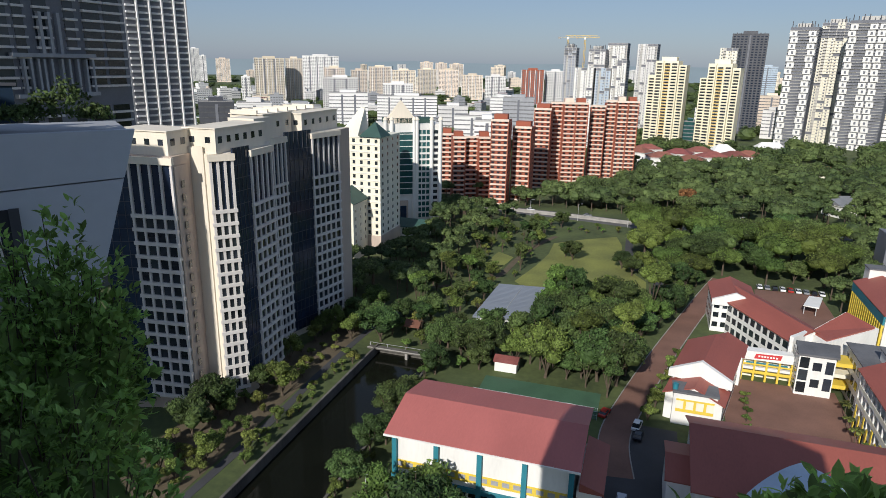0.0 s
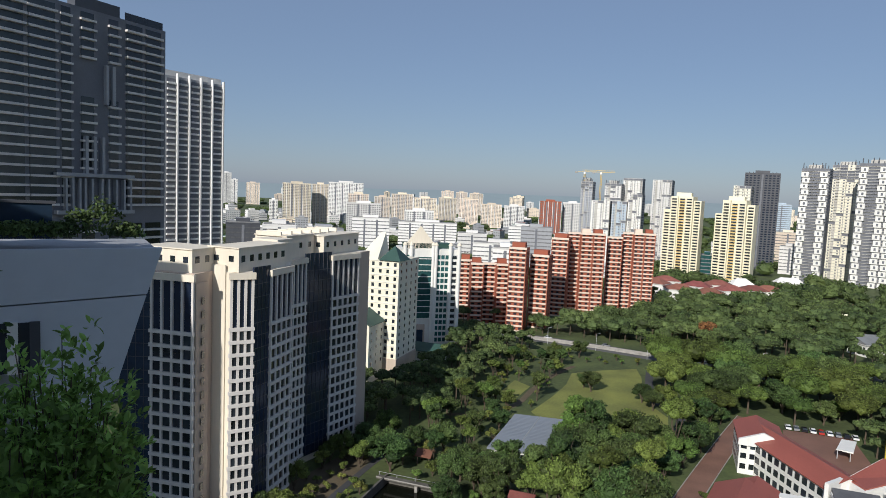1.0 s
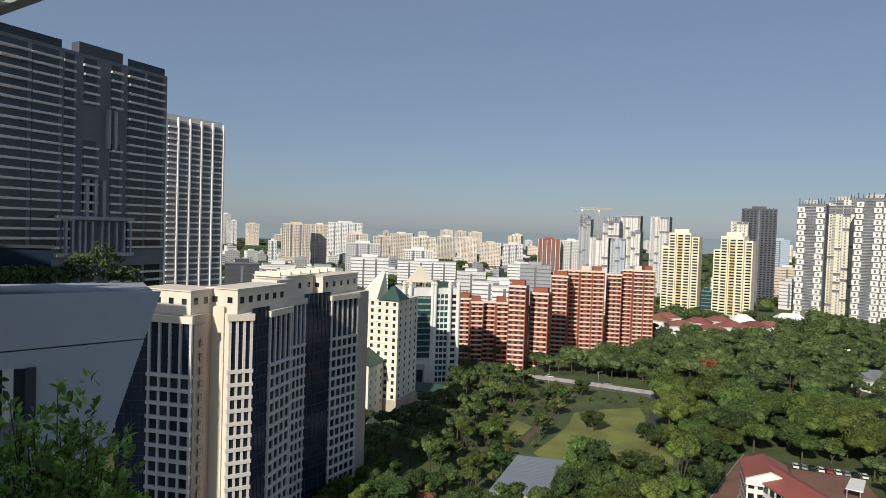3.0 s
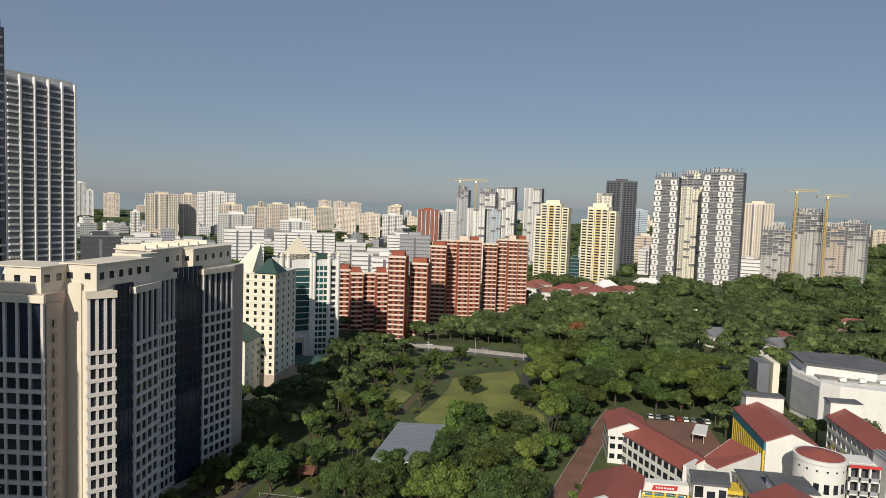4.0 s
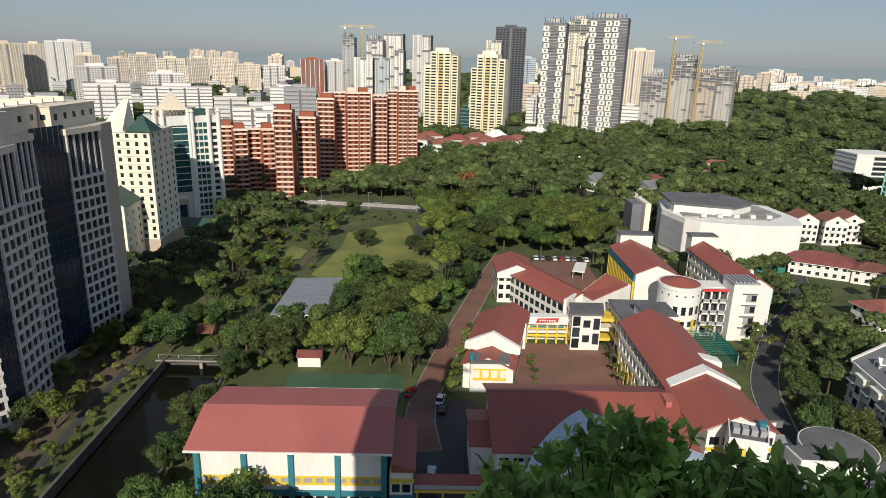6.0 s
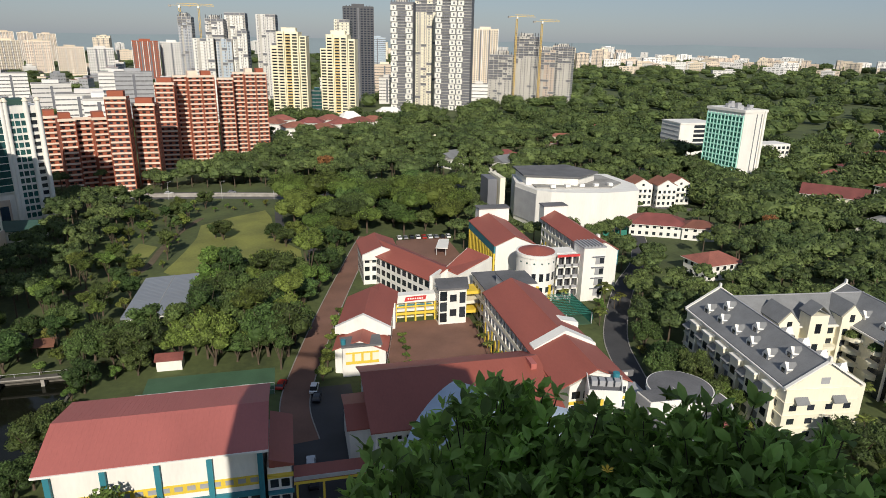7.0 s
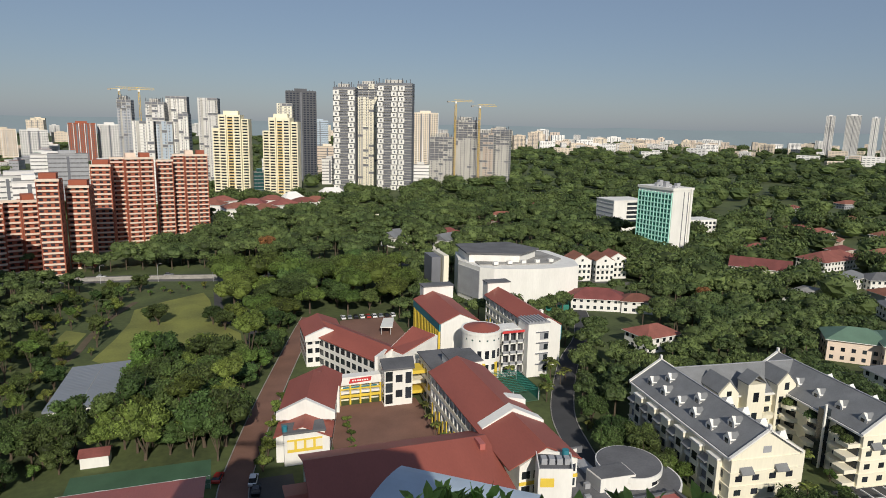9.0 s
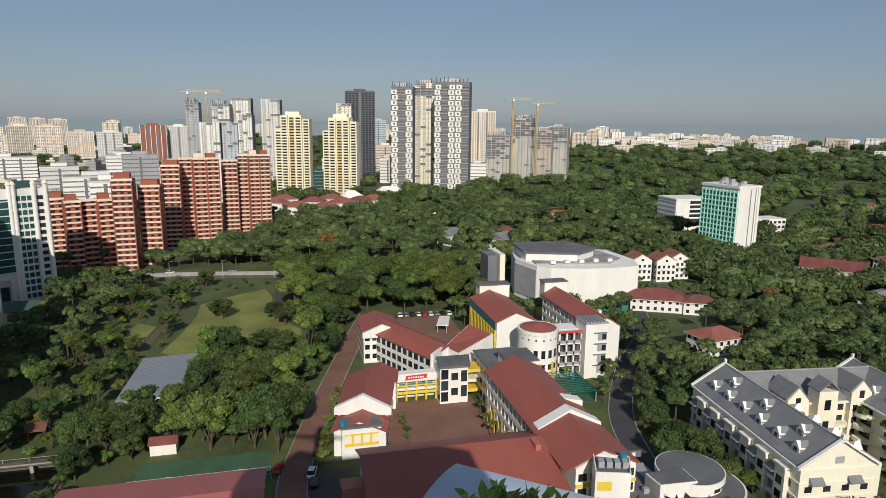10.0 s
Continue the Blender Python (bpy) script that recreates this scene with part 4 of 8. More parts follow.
def hall():
    h = thing("school_hall", "white sports hall with faded red metal roof and teal columns", "hall", (-24, 107, 0))
    x0, x1, y0, y1 = -41, -6.5, 97, 118
    part("wall", Geo().box(x0 + 0.5, y0 + 0.4, 0, x1 - 0.5, y1 - 0.3, 14), M["white"], h)
    part("roof", gable_roof(x0, x1, y0, y1, 14, 16.5, "x", 0.7), M["hallroof"], h, "faded red metal roof")
    part("roof_seams", seams(x0, x1, y0, y1, 14, 16.5, "x", 0.9, 0.7), M["hallroof"], h)
    part("gutter", Geo().box(x0 - 0.7, y0 - 0.95, 13.85, x1 + 0.7, y0 - 0.7, 14.2), M["white"], h)
    for i in range(5):
        x = x0 + 1.2 + i * (x1 - x0 - 2.0) / 4
        part("column", Geo().box(x - 0.45, y0 - 0.35, 0, x + 0.45, y0 + 0.45, 13.9), M["teal"], h, "teal painted column")
    part("band", Geo().box(x0 + 0.5, y0 - 0.1, 4.9, x1 - 0.5, y0 + 0.4, 5.8), M["teal"], h)
    part("yellow_strip", Geo().box(x0 + 0.5, y0 + 0.25, 6.9, x1 - 0.5, y0 + 0.38, 8.7), M["yellow"], h)
    windows(h, (x0, y0 + 0.25), (x1, y0 + 0.25), 16, [7.9], 1.3, 0.9, M["slab"], inset=1.0)
    windows(h, (x0, y0 + 0.4), (x1, y0 + 0.4), 16, [4.2], 1.5, 0.9, M["window"], inset=1.0)
    windows(h, (x0, y0 + 0.4), (x1, y0 + 0.4), 4, [1.7], 6.0, 2.6, M["slab"], inset=1.0, name="shutter")
    s = thing("hall_annexe", "low side building with a red roof beside a hall", "building", (-3.5, 108, 0))
    part("wall", Geo().box(-6.4, 98, 0, -2.4, 113, 9.5), M["white"], s)
    part("roof", Geo().prism([(-6.0, 97.6), (-1.8, 97.6), (-1.8, 113.4), (-6.0, 113.4)], 9.5, [11.2, 9.9, 9.9, 11.2]), M["redroof"], s)
    for z in (2.6, 6.0):
        part("ledge", Geo().box(-6.4, 97.2, z + 1.6, -2.0, 98, z + 2.0), M["yellow"] if z > 3 else M["teal"], s)
        windows(s, (-6.2, 98), (-2.5, 98), 2, [z], 1.4, 1.6, M["window"])
    w = thing("covered_walkway", "covered walkway with a red sheet roof", "walkway", (5, 101, 0))
    part("roof", Geo().box(-2, 98.5, 5.2, 13, 103, 5.5), M["redroof"], w)
    for x in (-1.5, 3.2, 8, 12.5):
        part("post", Geo().box(x - 0.2, 98.8, 0, x + 0.2, 99.2, 5.2), M["yellow"], w)
    part("fascia", Geo().box(-2, 98.35, 4.8, 13, 98.5, 5.3), M["yellow"], w)
    part("rail", Geo().box(-2, 98.4, 5.5, 13, 98.5, 6.3), M["steel"], w)
    keep_clear(-22, 107, 22, 13)


hall()


def colonnade(parent, x, y0, y1, eave, n, floors):
    """Galleries along a wing's open side: posts, slabs, yellow screens and doors behind."""
    for i in range(n + 1):
        y = y0 + (y1 - y0) * i / n
        part("post", Geo().box(x - 0.25, y - 0.2, 0, x + 0.25, y + 0.2, eave), M["white"], parent)
    for k in range(1, floors):
        z = eave * k / floors
        part("gallery_slab", Geo().box(x - 0.3, y0, z - 0.3, x + 2.2, y1, z), M["white"], parent)
        part("gallery_rail", Geo().box(x - 0.3, y0, z + 0.05, x - 0.15, y1, z + 0.95), M["palecream"], parent)
    for k in range(floors):
        z = eave * k / floors
        windows(parent, (x + 2.25, y1), (x + 2.25, y0), n, [z + eave / floors / 2], (y1 - y0) / n * 0.6, eave / floors * 0.6, M["window"])
    for i in range(n):
        y = y0 + (y1 - y0) * (i + 0.5) / n
        part("screen", Geo().box(x - 0.5, y - 0.55, 0.3, x - 0.35, y + 0.25, eave / floors * (1.5 if i % 2 else 1.9)), M["yellow"], parent, "yellow upright screen")


def school():
    b = thing("school_wing", "long school wing with red metal roof, white galleries and yellow screens", "school building", (58, 130, 0), "school wings")
    x0, x1, y0, y1 = 50.6, 65.8, 105, 157
    part("wall", gable_walls(x0 + 2.2, x1, y0 + 0.4, y1, 0, 14, 17.5), M["white"], b)
    part("roof", gable_roof(x0, x1, y0, y1, 14, 17.8, "y", 0.5), M["redroof"], b)
    colonnade(b, x0 + 0.2, 124, 156, 13.8, 11, 4)
    firewall(b, x0 + 0.5, x1 + 0.3, 121, 14, 17.8, 1.0)
    firewall(b, x0 + 7.6, x1 + 0.8, 131.5, 14.6, 15.6, 0.8)
    windows(b, (x1, y0), (x1, y1), 12, [2, 5.4, 8.8, 12], 2.2, 1.6, M["window"])
    windows(b, (x0 + 2.4, y0 + 0.4), (x1, y0 + 0.4), 5, [2, 5.4, 8.8, 12], 1.8, 1.6, M["window"])
    part("eave_band", Geo().box(x0 + 2.2, y0 + 0.2, 9.9, x1 + 0.1, y0 + 0.4, 10.6), M["yellow"], b)
    for i in range(12):
        part("downpipe", Geo().box(x1, y0 + 2 + i * 4.2, 0, x1 + 0.14, y0 + 2.14 + i * 4.2, 13.9), M["slab"], b)
    f = thing("school_wing", "school front wing with a wide red-brown metal roof", "school building", (32, 113, 0), "school wings")
    part("wall", Geo().box(13, 102, 0, 50.4, 126, 11.4), M["white"], f)
    part("roof", gable_roof(12.5, 50.0, 101.5, 126.5, 11.4, 15, "x", 0.5, ridge_at=0.64), M["redroof"], f)
    windows(f, (13, 102), (50.4, 102), 14, [2.2, 5.6, 9.0], 1.7, 1.7, M["window"])
    windows(f, (50.0, 126), (13, 126), 14, [2.2, 5.6, 9.0], 1.7, 1.7, M["window"])
    part("roof_vent", Geo().box(47.5, 113.3, 13.5, 48.7, 116.5, 15.6), M["hallroof"], f, "small raised roof vent")
    part("link_roof", gable_roof(8.5, 13, 108, 121, 8.2, 9.8, "x", 0.3), M["redroof"], f)
    part("link_wall", Geo().box(8.7, 108.3, 0, 13, 120.7, 8.2), M["white"], f)
    unit = thing("air_conditioner_shed", "small white roof shed with condenser units", "shed", (17, 97, 0))
    part("body", Geo().box(14.2, 96.5, 0, 18.6, 101.3, 9.6), M["white"], unit)
    for i in range(4):
        part("condenser", Geo().box(14.5 + i, 96.8, 9.6, 15.3 + i, 97.6, 10.5), M["slab"], unit)
    can = thing("curved_canopy", "pale blue curved sheet canopy in front of a school wing", "canopy", (32, 92, 0))
    top0, top1, low = Vector((26, 104.5, 17)), Vector((47, 88, 17)), Vector((-9, -9.5, 0))
    g = Geo()
    steps = 14
    for i in range(steps + 1):
        a = math.pi * (0.38 + 0.62 * i / steps)
        out, fall = -math.cos(a), 6.5 * (1 - math.sin(a))
        for p in (top0, top1):
            q = p + low * out - Vector((0, 0, fall))
            g.v.append(tuple(q))
    g.f = [(2 * i, 2 * i + 1, 2 * i + 3, 2 * i + 2) for i in range(steps)]
    can_roof = part("sheet", raw_mesh("sheet", g.v, g.f, M["bluewhite"]), M["bluewhite"], can)
    so = can_roof.modifiers.new("thick", "SOLIDIFY")
    so.thickness = 0.15
    for p in (top0 + low, top0.lerp(top1, 0.5) + low, top1 + low):
        part("post", Geo().box(p.x - 0.15, p.y - 0.15, 0, p.x + 0.15, p.y + 0.15, 10.6), M["steel"], can)
    for k in (0.02, 0.5, 0.98):
        p = top0.lerp(top1, k) + low * 0.1
        part("post", Geo().box(p.x - 0.15, p.y - 0.15, 0, p.x + 0.15, p.y + 0.15, 16.9), M["steel"], can)

    # splayed wing west of the courtyard
    l = thing("school_wing", "school wing with stepped red roof and white gables", "school building", (17.3, 154.9, 0), "school wings", -13)
    def own(name, geo, m, label=""):
        return part(name, geo, M[m], l, label, own=True)
    own("wall", gable_walls(-6.3, 6.3, -3, 17, 0, 9, 12), "white")
    own("roof", gable_roof(-6.4, 6.4, -2.6, 17, 9, 12.2, "y", 0.5), "redroof")
    own("lower_wall", gable_walls(-6.3, 6.3, -10.5, -3, 0, 6.4, 9.0), "white")
    own("lower_roof", gable_roof(-6.4, 6.4, -10.5, -3.2, 6.4, 9.2, "y", 0.5), "redroof")
    prof = [(-7.2, 7.8), (7.2, 7.8), (7.2, 9.6), (0, 13.2), (-7.2, 9.6)]
    own("gable_wall", Geo().add([(a, yy, z) for yy in (-4.2, -2.9) for a, z in prof], [(0, 1, 2, 3, 4), (9, 8, 7, 6, 5)] + [(i, 5 + i, 5 + (i + 1) % 5, (i + 1) % 5) for i in range(5)]), "white", "white raised gable wall")
    a, c = spun((6.3, -10), 17.3, 154.9, -13), spun((6.3, 16.5), 17.3, 154.9, -13)
    windows(l, a, c, 10, [2, 5.4], 1.9, 1.7, M["window"])
    own("annexe_wall", gable_walls(-3, 7, 16, 24, 0, 8, 10.5), "white")
    own("annexe_roof", gable_roof(-3, 7, 16, 24, 8, 10.7, "y", 0.5), "redroof")
    y = thing("stair_block", "white and yellow stair block with a flat roof", "building", (15.5, 146, 0))
    part("body", Geo().box(10.5, 143.6, 0, 20, 148.5, 8), M["white"], y)
    part("roof", Geo().box(10.2, 143.3, 8, 20.3, 148.8, 8.5), M["greyflat"], y)
    part("yellow_panel", Geo().box(11.2, 143.45, 3.4, 19.4, 143.58, 6.6), M["yellow"], y)
    windows(y, (10.9, 143.45), (19.7, 143.45), 4, [5.2], 1.6, 2.0, M["palecream"])
    part("tank", Geo().disc(10.8, 144.6, 0.6, 8.5, 9.8, 12), M["teal"], y)

    # far angled wing
    fw = thing("school_wing", "angled school wing with a red roof and white windows", "school building", (36.5, 201, 0), "school wings", 26.5)
    def ownf(name, geo, m, label=""):
        return part(name, geo, M[m], fw, label, own=True)
    ownf("wall", gable_walls(-6, 6, -21, 15, 0, 10, 12.6), "white")
    ownf("roof", gable_roof(-6.2, 6.2, -21, 15, 10, 12.8, "y", 0.5), "redroof")
    a, c = spun((-6, 14.5), 36.5, 201, 26.5), spun((-6, -20.5), 36.5, 201, 26.5)
    windows(fw, a, c, 12, [2, 5.2, 8.4], 1.9, 1.9, M["window"])
    ew = thing("school_wing", "short school wing with red hipped roof and white end walls", "school building", (29.5, 216, 0), "school wings")
    part("wall", gable_walls(23, 35.5, 206, 224, 0, 10, 12.5), M["white"], ew)
    part("roof", gable_roof(23, 35.5, 206, 224, 10, 12.7, "y", 0.5), M["redroof"], ew)
    windows(ew, (23, 206), (35.5, 206), 5, [2.4, 5.6, 8.6], 1.6, 1.6, M["window"])
    firewall(ew, 22.6, 35.9, 205.2, 10, 12.7, 0.7, 1.0)
    windows(ew, (23, 224), (23, 206), 6, [2.4, 5.6, 8.6], 1.6, 1.6, M["window"])

    # gate building, glass tower and fan roof
    gt = thing("entrance_gallery", "white bridge gallery with yellow frames and a red banner", "gallery", (35, 174, 0))
    part("beam", Geo().box(28.5, 173.6, 5.9, 40.8, 176.5, 8.3), M["white"], gt)
    part("slab", Geo().box(28.5, 173.6, 3.2, 40.8, 176.5, 3.9), M["white"], gt)
    part("back_wall", Geo().box(28.5, 176.3, 0, 40.8, 176.5, 8), M["palecream"], gt)
    for i in range(5):
        x = 28.7 + i * 2.95
        part("post", Geo().box(x - 0.25, 173.4, 0, x + 0.25, 173.9, 5.9), M["yellow"], gt)
    part("rail", Geo().box(28.5, 173.5, 4.5, 40.8, 173.62, 4.9), M["yellow"], gt)
    part("lower_rail", Geo().box(28.5, 173.5, 2.1, 40.8, 173.62, 2.9), M["yellow"], gt)
    part("blue_band", Geo().box(29.5, 173.45, 5.0, 39.5, 173.58, 5.4), M["teal"], gt)
    ban = thing("banner", "red banner with unreadable white lettering", "banner", (34.5, 173.5, 6.5))
    part("cloth", Geo().add([(31.2, 173.5, 6.35), (37.6, 173.5, 6.7), (37.9, 173.5, 8.0), (31.6, 173.5, 7.75), (31.2, 173.56, 6.35), (37.6, 173.56, 6.7), (37.9, 173.56, 8.0), (31.6, 173.56, 7.75)], [(0, 1, 2, 3), (7, 6, 5, 4), (0, 4, 5, 1), (1, 5, 6, 2), (2, 6, 7, 3), (3, 7, 4, 0)]), M["redpaint"], ban)
    for i in range(7):
        part("lettering_bar", Geo().box(32.2 + i * 0.7, 173.44, 6.95, 32.65 + i * 0.7, 173.5, 7.4), M["white"], ban)
    tw = thing("stair_tower", "white stair tower with large dark windows", "stair tower", (44.5, 172, 0))
    part("wall", Geo().box(40.7, 169.2, 0, 49, 176, 11), M["white"], tw)
    part("roof", Geo().prism([(40.2, 168.6), (49.5, 168.6), (51.5, 177.5), (41.2, 177.5)], 11, 11.5), M["greyflat"], tw)
    windows(tw, (40.7, 169.2), (43.4, 169.2), 1, [2.2, 5.6, 9], 2.1, 2.9, M["window"])
    windows(tw, (43.4, 169.2), (46.6, 169.2), 1, [3.6, 8.2], 2.0, 2.2, M["window"])
    windows(tw, (46.6, 169.2), (49, 169.2), 1, [3.6, 8.2], 1.8, 3.4, M["window"])
    windows(tw, (40.7, 176), (40.7, 169.2), 2, [2.2, 5.6, 9], 2.6, 2.6, M["window"])
    for k, z in enumerate((2.6, 5.6, 8.6)):
        part("yellow_balcony", Geo().box(49, 170.2, z, 53.5, 176, z + 1.0), M["palecream"] if k % 2 else M["yellow"], tw)
    fan = thing("fan_roof_block", "white block with a fan-shaped red shed roof", "building", (53, 186, 0))
    poly = [(45.3, 184), (48.3, 177.6), (63, 189), (56.5, 196)]
    part("wall", Geo().prism(poly, 0, [11.7, 11.7, 13.2, 14.6]), M["white"], fan)
    part("roof", Geo().prism([(45.9, 184), (48.5, 178.4), (62, 188.9), (56.4, 195.0)], 11.5, [12.1, 12.1, 13.6, 15.0]), M["redroof"], fan)
    part("curved_wall", Geo().bar((40, 177), (46, 184.5), 0, 1, 0, 12.5, -0.5), M["white"], fan)
    lk = thing("link_block", "white flat-roofed link block", "building", (58, 172, 0))
    part("wall", Geo().box(53, 158, 0, 66, 177, 12.5), M["white"], lk)
    part("roof", Geo().box(52.6, 157.8, 12.5, 66.4, 177.4, 12.8), M["greyflat"], lk)
    part("roof_room", Geo().box(57.5, 158, 12.8, 66, 168, 15.5), M["white"], lk)
    part("roof_room_roof", Geo().box(57.2, 157.8, 15.5, 66.3, 168.3, 15.8), M["greyflat"], lk)
    windows(lk, (53, 177), (53, 158), 6, [2.4, 6, 9.6], 2.0, 2.0, M["window"])

    # teal wing, drum, galleries, far east wing
    t = thing("school_wing", "school wing with red roof, teal eaves band and yellow fins", "school building", (73, 213, 0), "school wings")
    x0, x1, y0, y1 = 66.8, 80.5, 197, 229
    part("wall", gable_walls(x0, x1, y0, y1, 0, 14, 17), M["white"], t)
    part("roof", gable_roof(x0, x1, y0 + 0.5, y1, 14.1, 17.2, "y", 0.5), M["redroof"], t)
    part("teal_band", Geo().box(x0 - 0.5, y0 + 0.5, 11.4, x0, y1, 13.9), M["teal"], t)
    for i in range(17):
        y = y0 + 1 + i * (y1 - y0 - 2) / 16
        part("yellow_fin", Geo().box(x0 - 0.6, y - 0.35, 1, x0, y + 0.35, 11.4), M["yellow"], t)
    windows(t, (x0, y1), (x0, y0), 16, [3, 6.4, 9.6], 1.0, 2.0, M["window"])
    part("roof_room", Geo().box(70, 228, 14, 82, 233, 19), M["white"], t)
    part("roof_room_roof", Geo().box(69.7, 227.7, 19, 82.3, 233.3, 19.4), M["greyflat"], t)
    d = thing("drum_tower", "round white tower with a shallow red conical roof", "round tower", (76.4, 184.5, 0))
    part("wall", Geo().disc(76.4, 184.5, 6.3, 0, 15.4, 40), M["white"], d)
    part("parapet", Geo().disc(76.4, 184.5, 6.6, 15.2, 16.2, 40), M["white"], d)
    part("roof", Geo().disc(76.4, 184.5, 5.9, 16.2, 17.6, 40, 0.5), M["redroof"], d)
    for k in range(7):
        a0 = radians(200 + k * 22)
        c = Vector((76.4 + 6.3 * math.cos(a0), 184.5 + 6.3 * math.sin(a0)))
        for z, hh in ((9.0, 2.6), (4.8, 1.8)):
            w = part("window", pane_mesh(1.3, hh, M["window"]), M["window"], d, own=True)
            w.matrix_basis = d.matrix_basis.inverted() @ pose(c.x, c.y, z, 0, 0, math.degrees(a0) + 90)
        if k % 2 == 0:
            w = part("yellow_panel", pane_mesh(1.5, 6.0, M["yellow"]), M["yellow"], d, own=True)
            c2 = Vector((76.4 + 6.28 * math.cos(a0 + 0.19), 184.5 + 6.28 * math.sin(a0 + 0.19)))
            w.matrix_basis = d.matrix_basis.inverted() @ pose(c2.x, c2.y, 3.2, 0, 0, math.degrees(a0 + 0.19) + 90)
        o = Vector((76.4 + 6.31 * math.cos(a0), 184.5 + 6.31 * math.sin(a0)))
        w = part("round_window", pane_mesh(0.5, 0.5, M["tealglass"]), M["tealglass"], d, own=True)
        w.matrix_basis = d.matrix_basis.inverted() @ pose(o.x, o.y, 13.6, 0, 0, math.degrees(a0) + 90)
    gl = thing("gallery_block", "white four-storey gallery block with open balconies", "building", (86.5, 184, 0))
    part("back", Geo().box(82.5, 183.8, 0, 90.2, 190, 15), M["white"], gl)
    part("inner", Geo().box(82.6, 183.6, 0.2, 90.1, 183.85, 14.5), M["darkclad"], gl)
    for k in range(5):
        z = 3.7 * k
        part("slab", Geo().box(82.3, 181, max(z - 0.3, 0), 90.2, 183.8, z + 0.1), M["white"], gl)
        if k < 4:
            part("rail", Geo().box(82.3, 181, z + 0.15, 90.2, 181.15, z + 1.0), M["slab"], gl)
    for i in range(4):
        part("post", Geo().box(82.3 + i * 2.5, 181, 0, 82.8 + i * 2.5, 181.6, 15), M["white"], gl)
    part("red_fascia", Geo().box(82.3, 180.8, 14.6, 90.2, 181, 15.4), M["redpaint"], gl)
    st = thing("stair_tower", "tall white stair tower with stepped side windows", "stair tower", (93, 181, 0))
    part("wall", Geo().box(90, 178, 0, 97.5, 185.5, 18), M["white"], st)
    part("roof_frame", Geo().box(89.8, 177.8, 18, 97.7, 185.7, 18.4), M["slab"], st)
    for i in range(6):
        part("roof_slat", Geo().box(90.4 + i * 1.2, 178.2, 18.4, 90.8 + i * 1.2, 185.2, 18.9), M["slab"], st)
    for z in (3, 6.6, 10.2, 13.8):
        part("window", Geo().box(94.2, 177.8, z - 1.2, 97.2, 178.05, z + 1.2), M["slab"], st)
        part("window_head", Geo().box(92.8, 177.6, z + 1.2, 97.2, 178.05, z + 1.45), M["towerwall"], st)
        part("pane", Geo().box(95.6, 177.7, z - 0.9, 97.0, 177.82, z + 0.9), M["window"], st)
    e = thing("school_wing", "school wing with a long red roof and a white end wall", "school building", (103, 207, 0), "school wings")
    x0, x1, y0, y1 = 95.6, 106.2, 186, 228
    part("wall", gable_walls(x0 + 1.5, x1, y0, y1, 0, 14, 17), M["white"], e)
    part("roof", gable_roof(x0, x1, y0 + 0.4, y1, 14.1, 17.2, "y", 0.4), M["redroof"], e)
    colonnade(e, x0 + 0.2, 187, 227, 13.9, 12, 4)
    part("teal_corner", Geo().box(x1, y0, 9, x1 + 0.3, y0 + 9, 14), M["teal"], e)
    part("roof_room", Geo().box(96.5, 228, 12, 106, 233, 19), M["white"], e)
    part("roof_room_roof", Geo().box(96.2, 227.7, 19, 106.3, 233.3, 19.3), M["greyflat"], e)
    part("vent", Geo().box(103.6, 196, 15.0, 104.6, 197.4, 16.6), M["white"], e)
    pool = thing("netted_court", "court under green netting beside a school", "court", (94, 166, 0))
    part("floor", Geo().box(69, 161, 0, 86, 177, 0.15), M["court"], pool)
    g = Geo()
    for i in range(14):
        g.box(69 + i * 1.3, 161, 3.6, 69.12 + i * 1.3, 177, 3.7)
        g.box(69, 161 + i * 1.22, 3.6, 86, 161.12 + i * 1.22, 3.7)
    part("net", g, M["greennet"], pool)
    part("net_side", Geo().box(85.9, 161, 0.15, 86, 177, 3.7), M["greennet"], pool)
    for x in (69.2, 77.5, 85.8):
        for yy in (161.2, 176.8):
            part("pole", Geo().box(x - 0.1, yy - 0.1, 0.15, x + 0.1, yy + 0.1, 3.8), M["steel"], pool)
    for a in ((58, 130, 9, 31), (32, 112, 20, 16), (17, 152, 9, 23), (36, 203, 15, 26), (35, 174, 9, 3), (48, 174, 10, 8), (53, 186, 11, 11), (60, 168, 9, 11), (74, 214, 9, 20), (77, 184.5, 8, 8), (91, 183, 11, 7), (103, 209, 9, 25), (77.5, 169, 9, 9), (37, 146, 14, 28)):
        keep_clear(*a)


school()


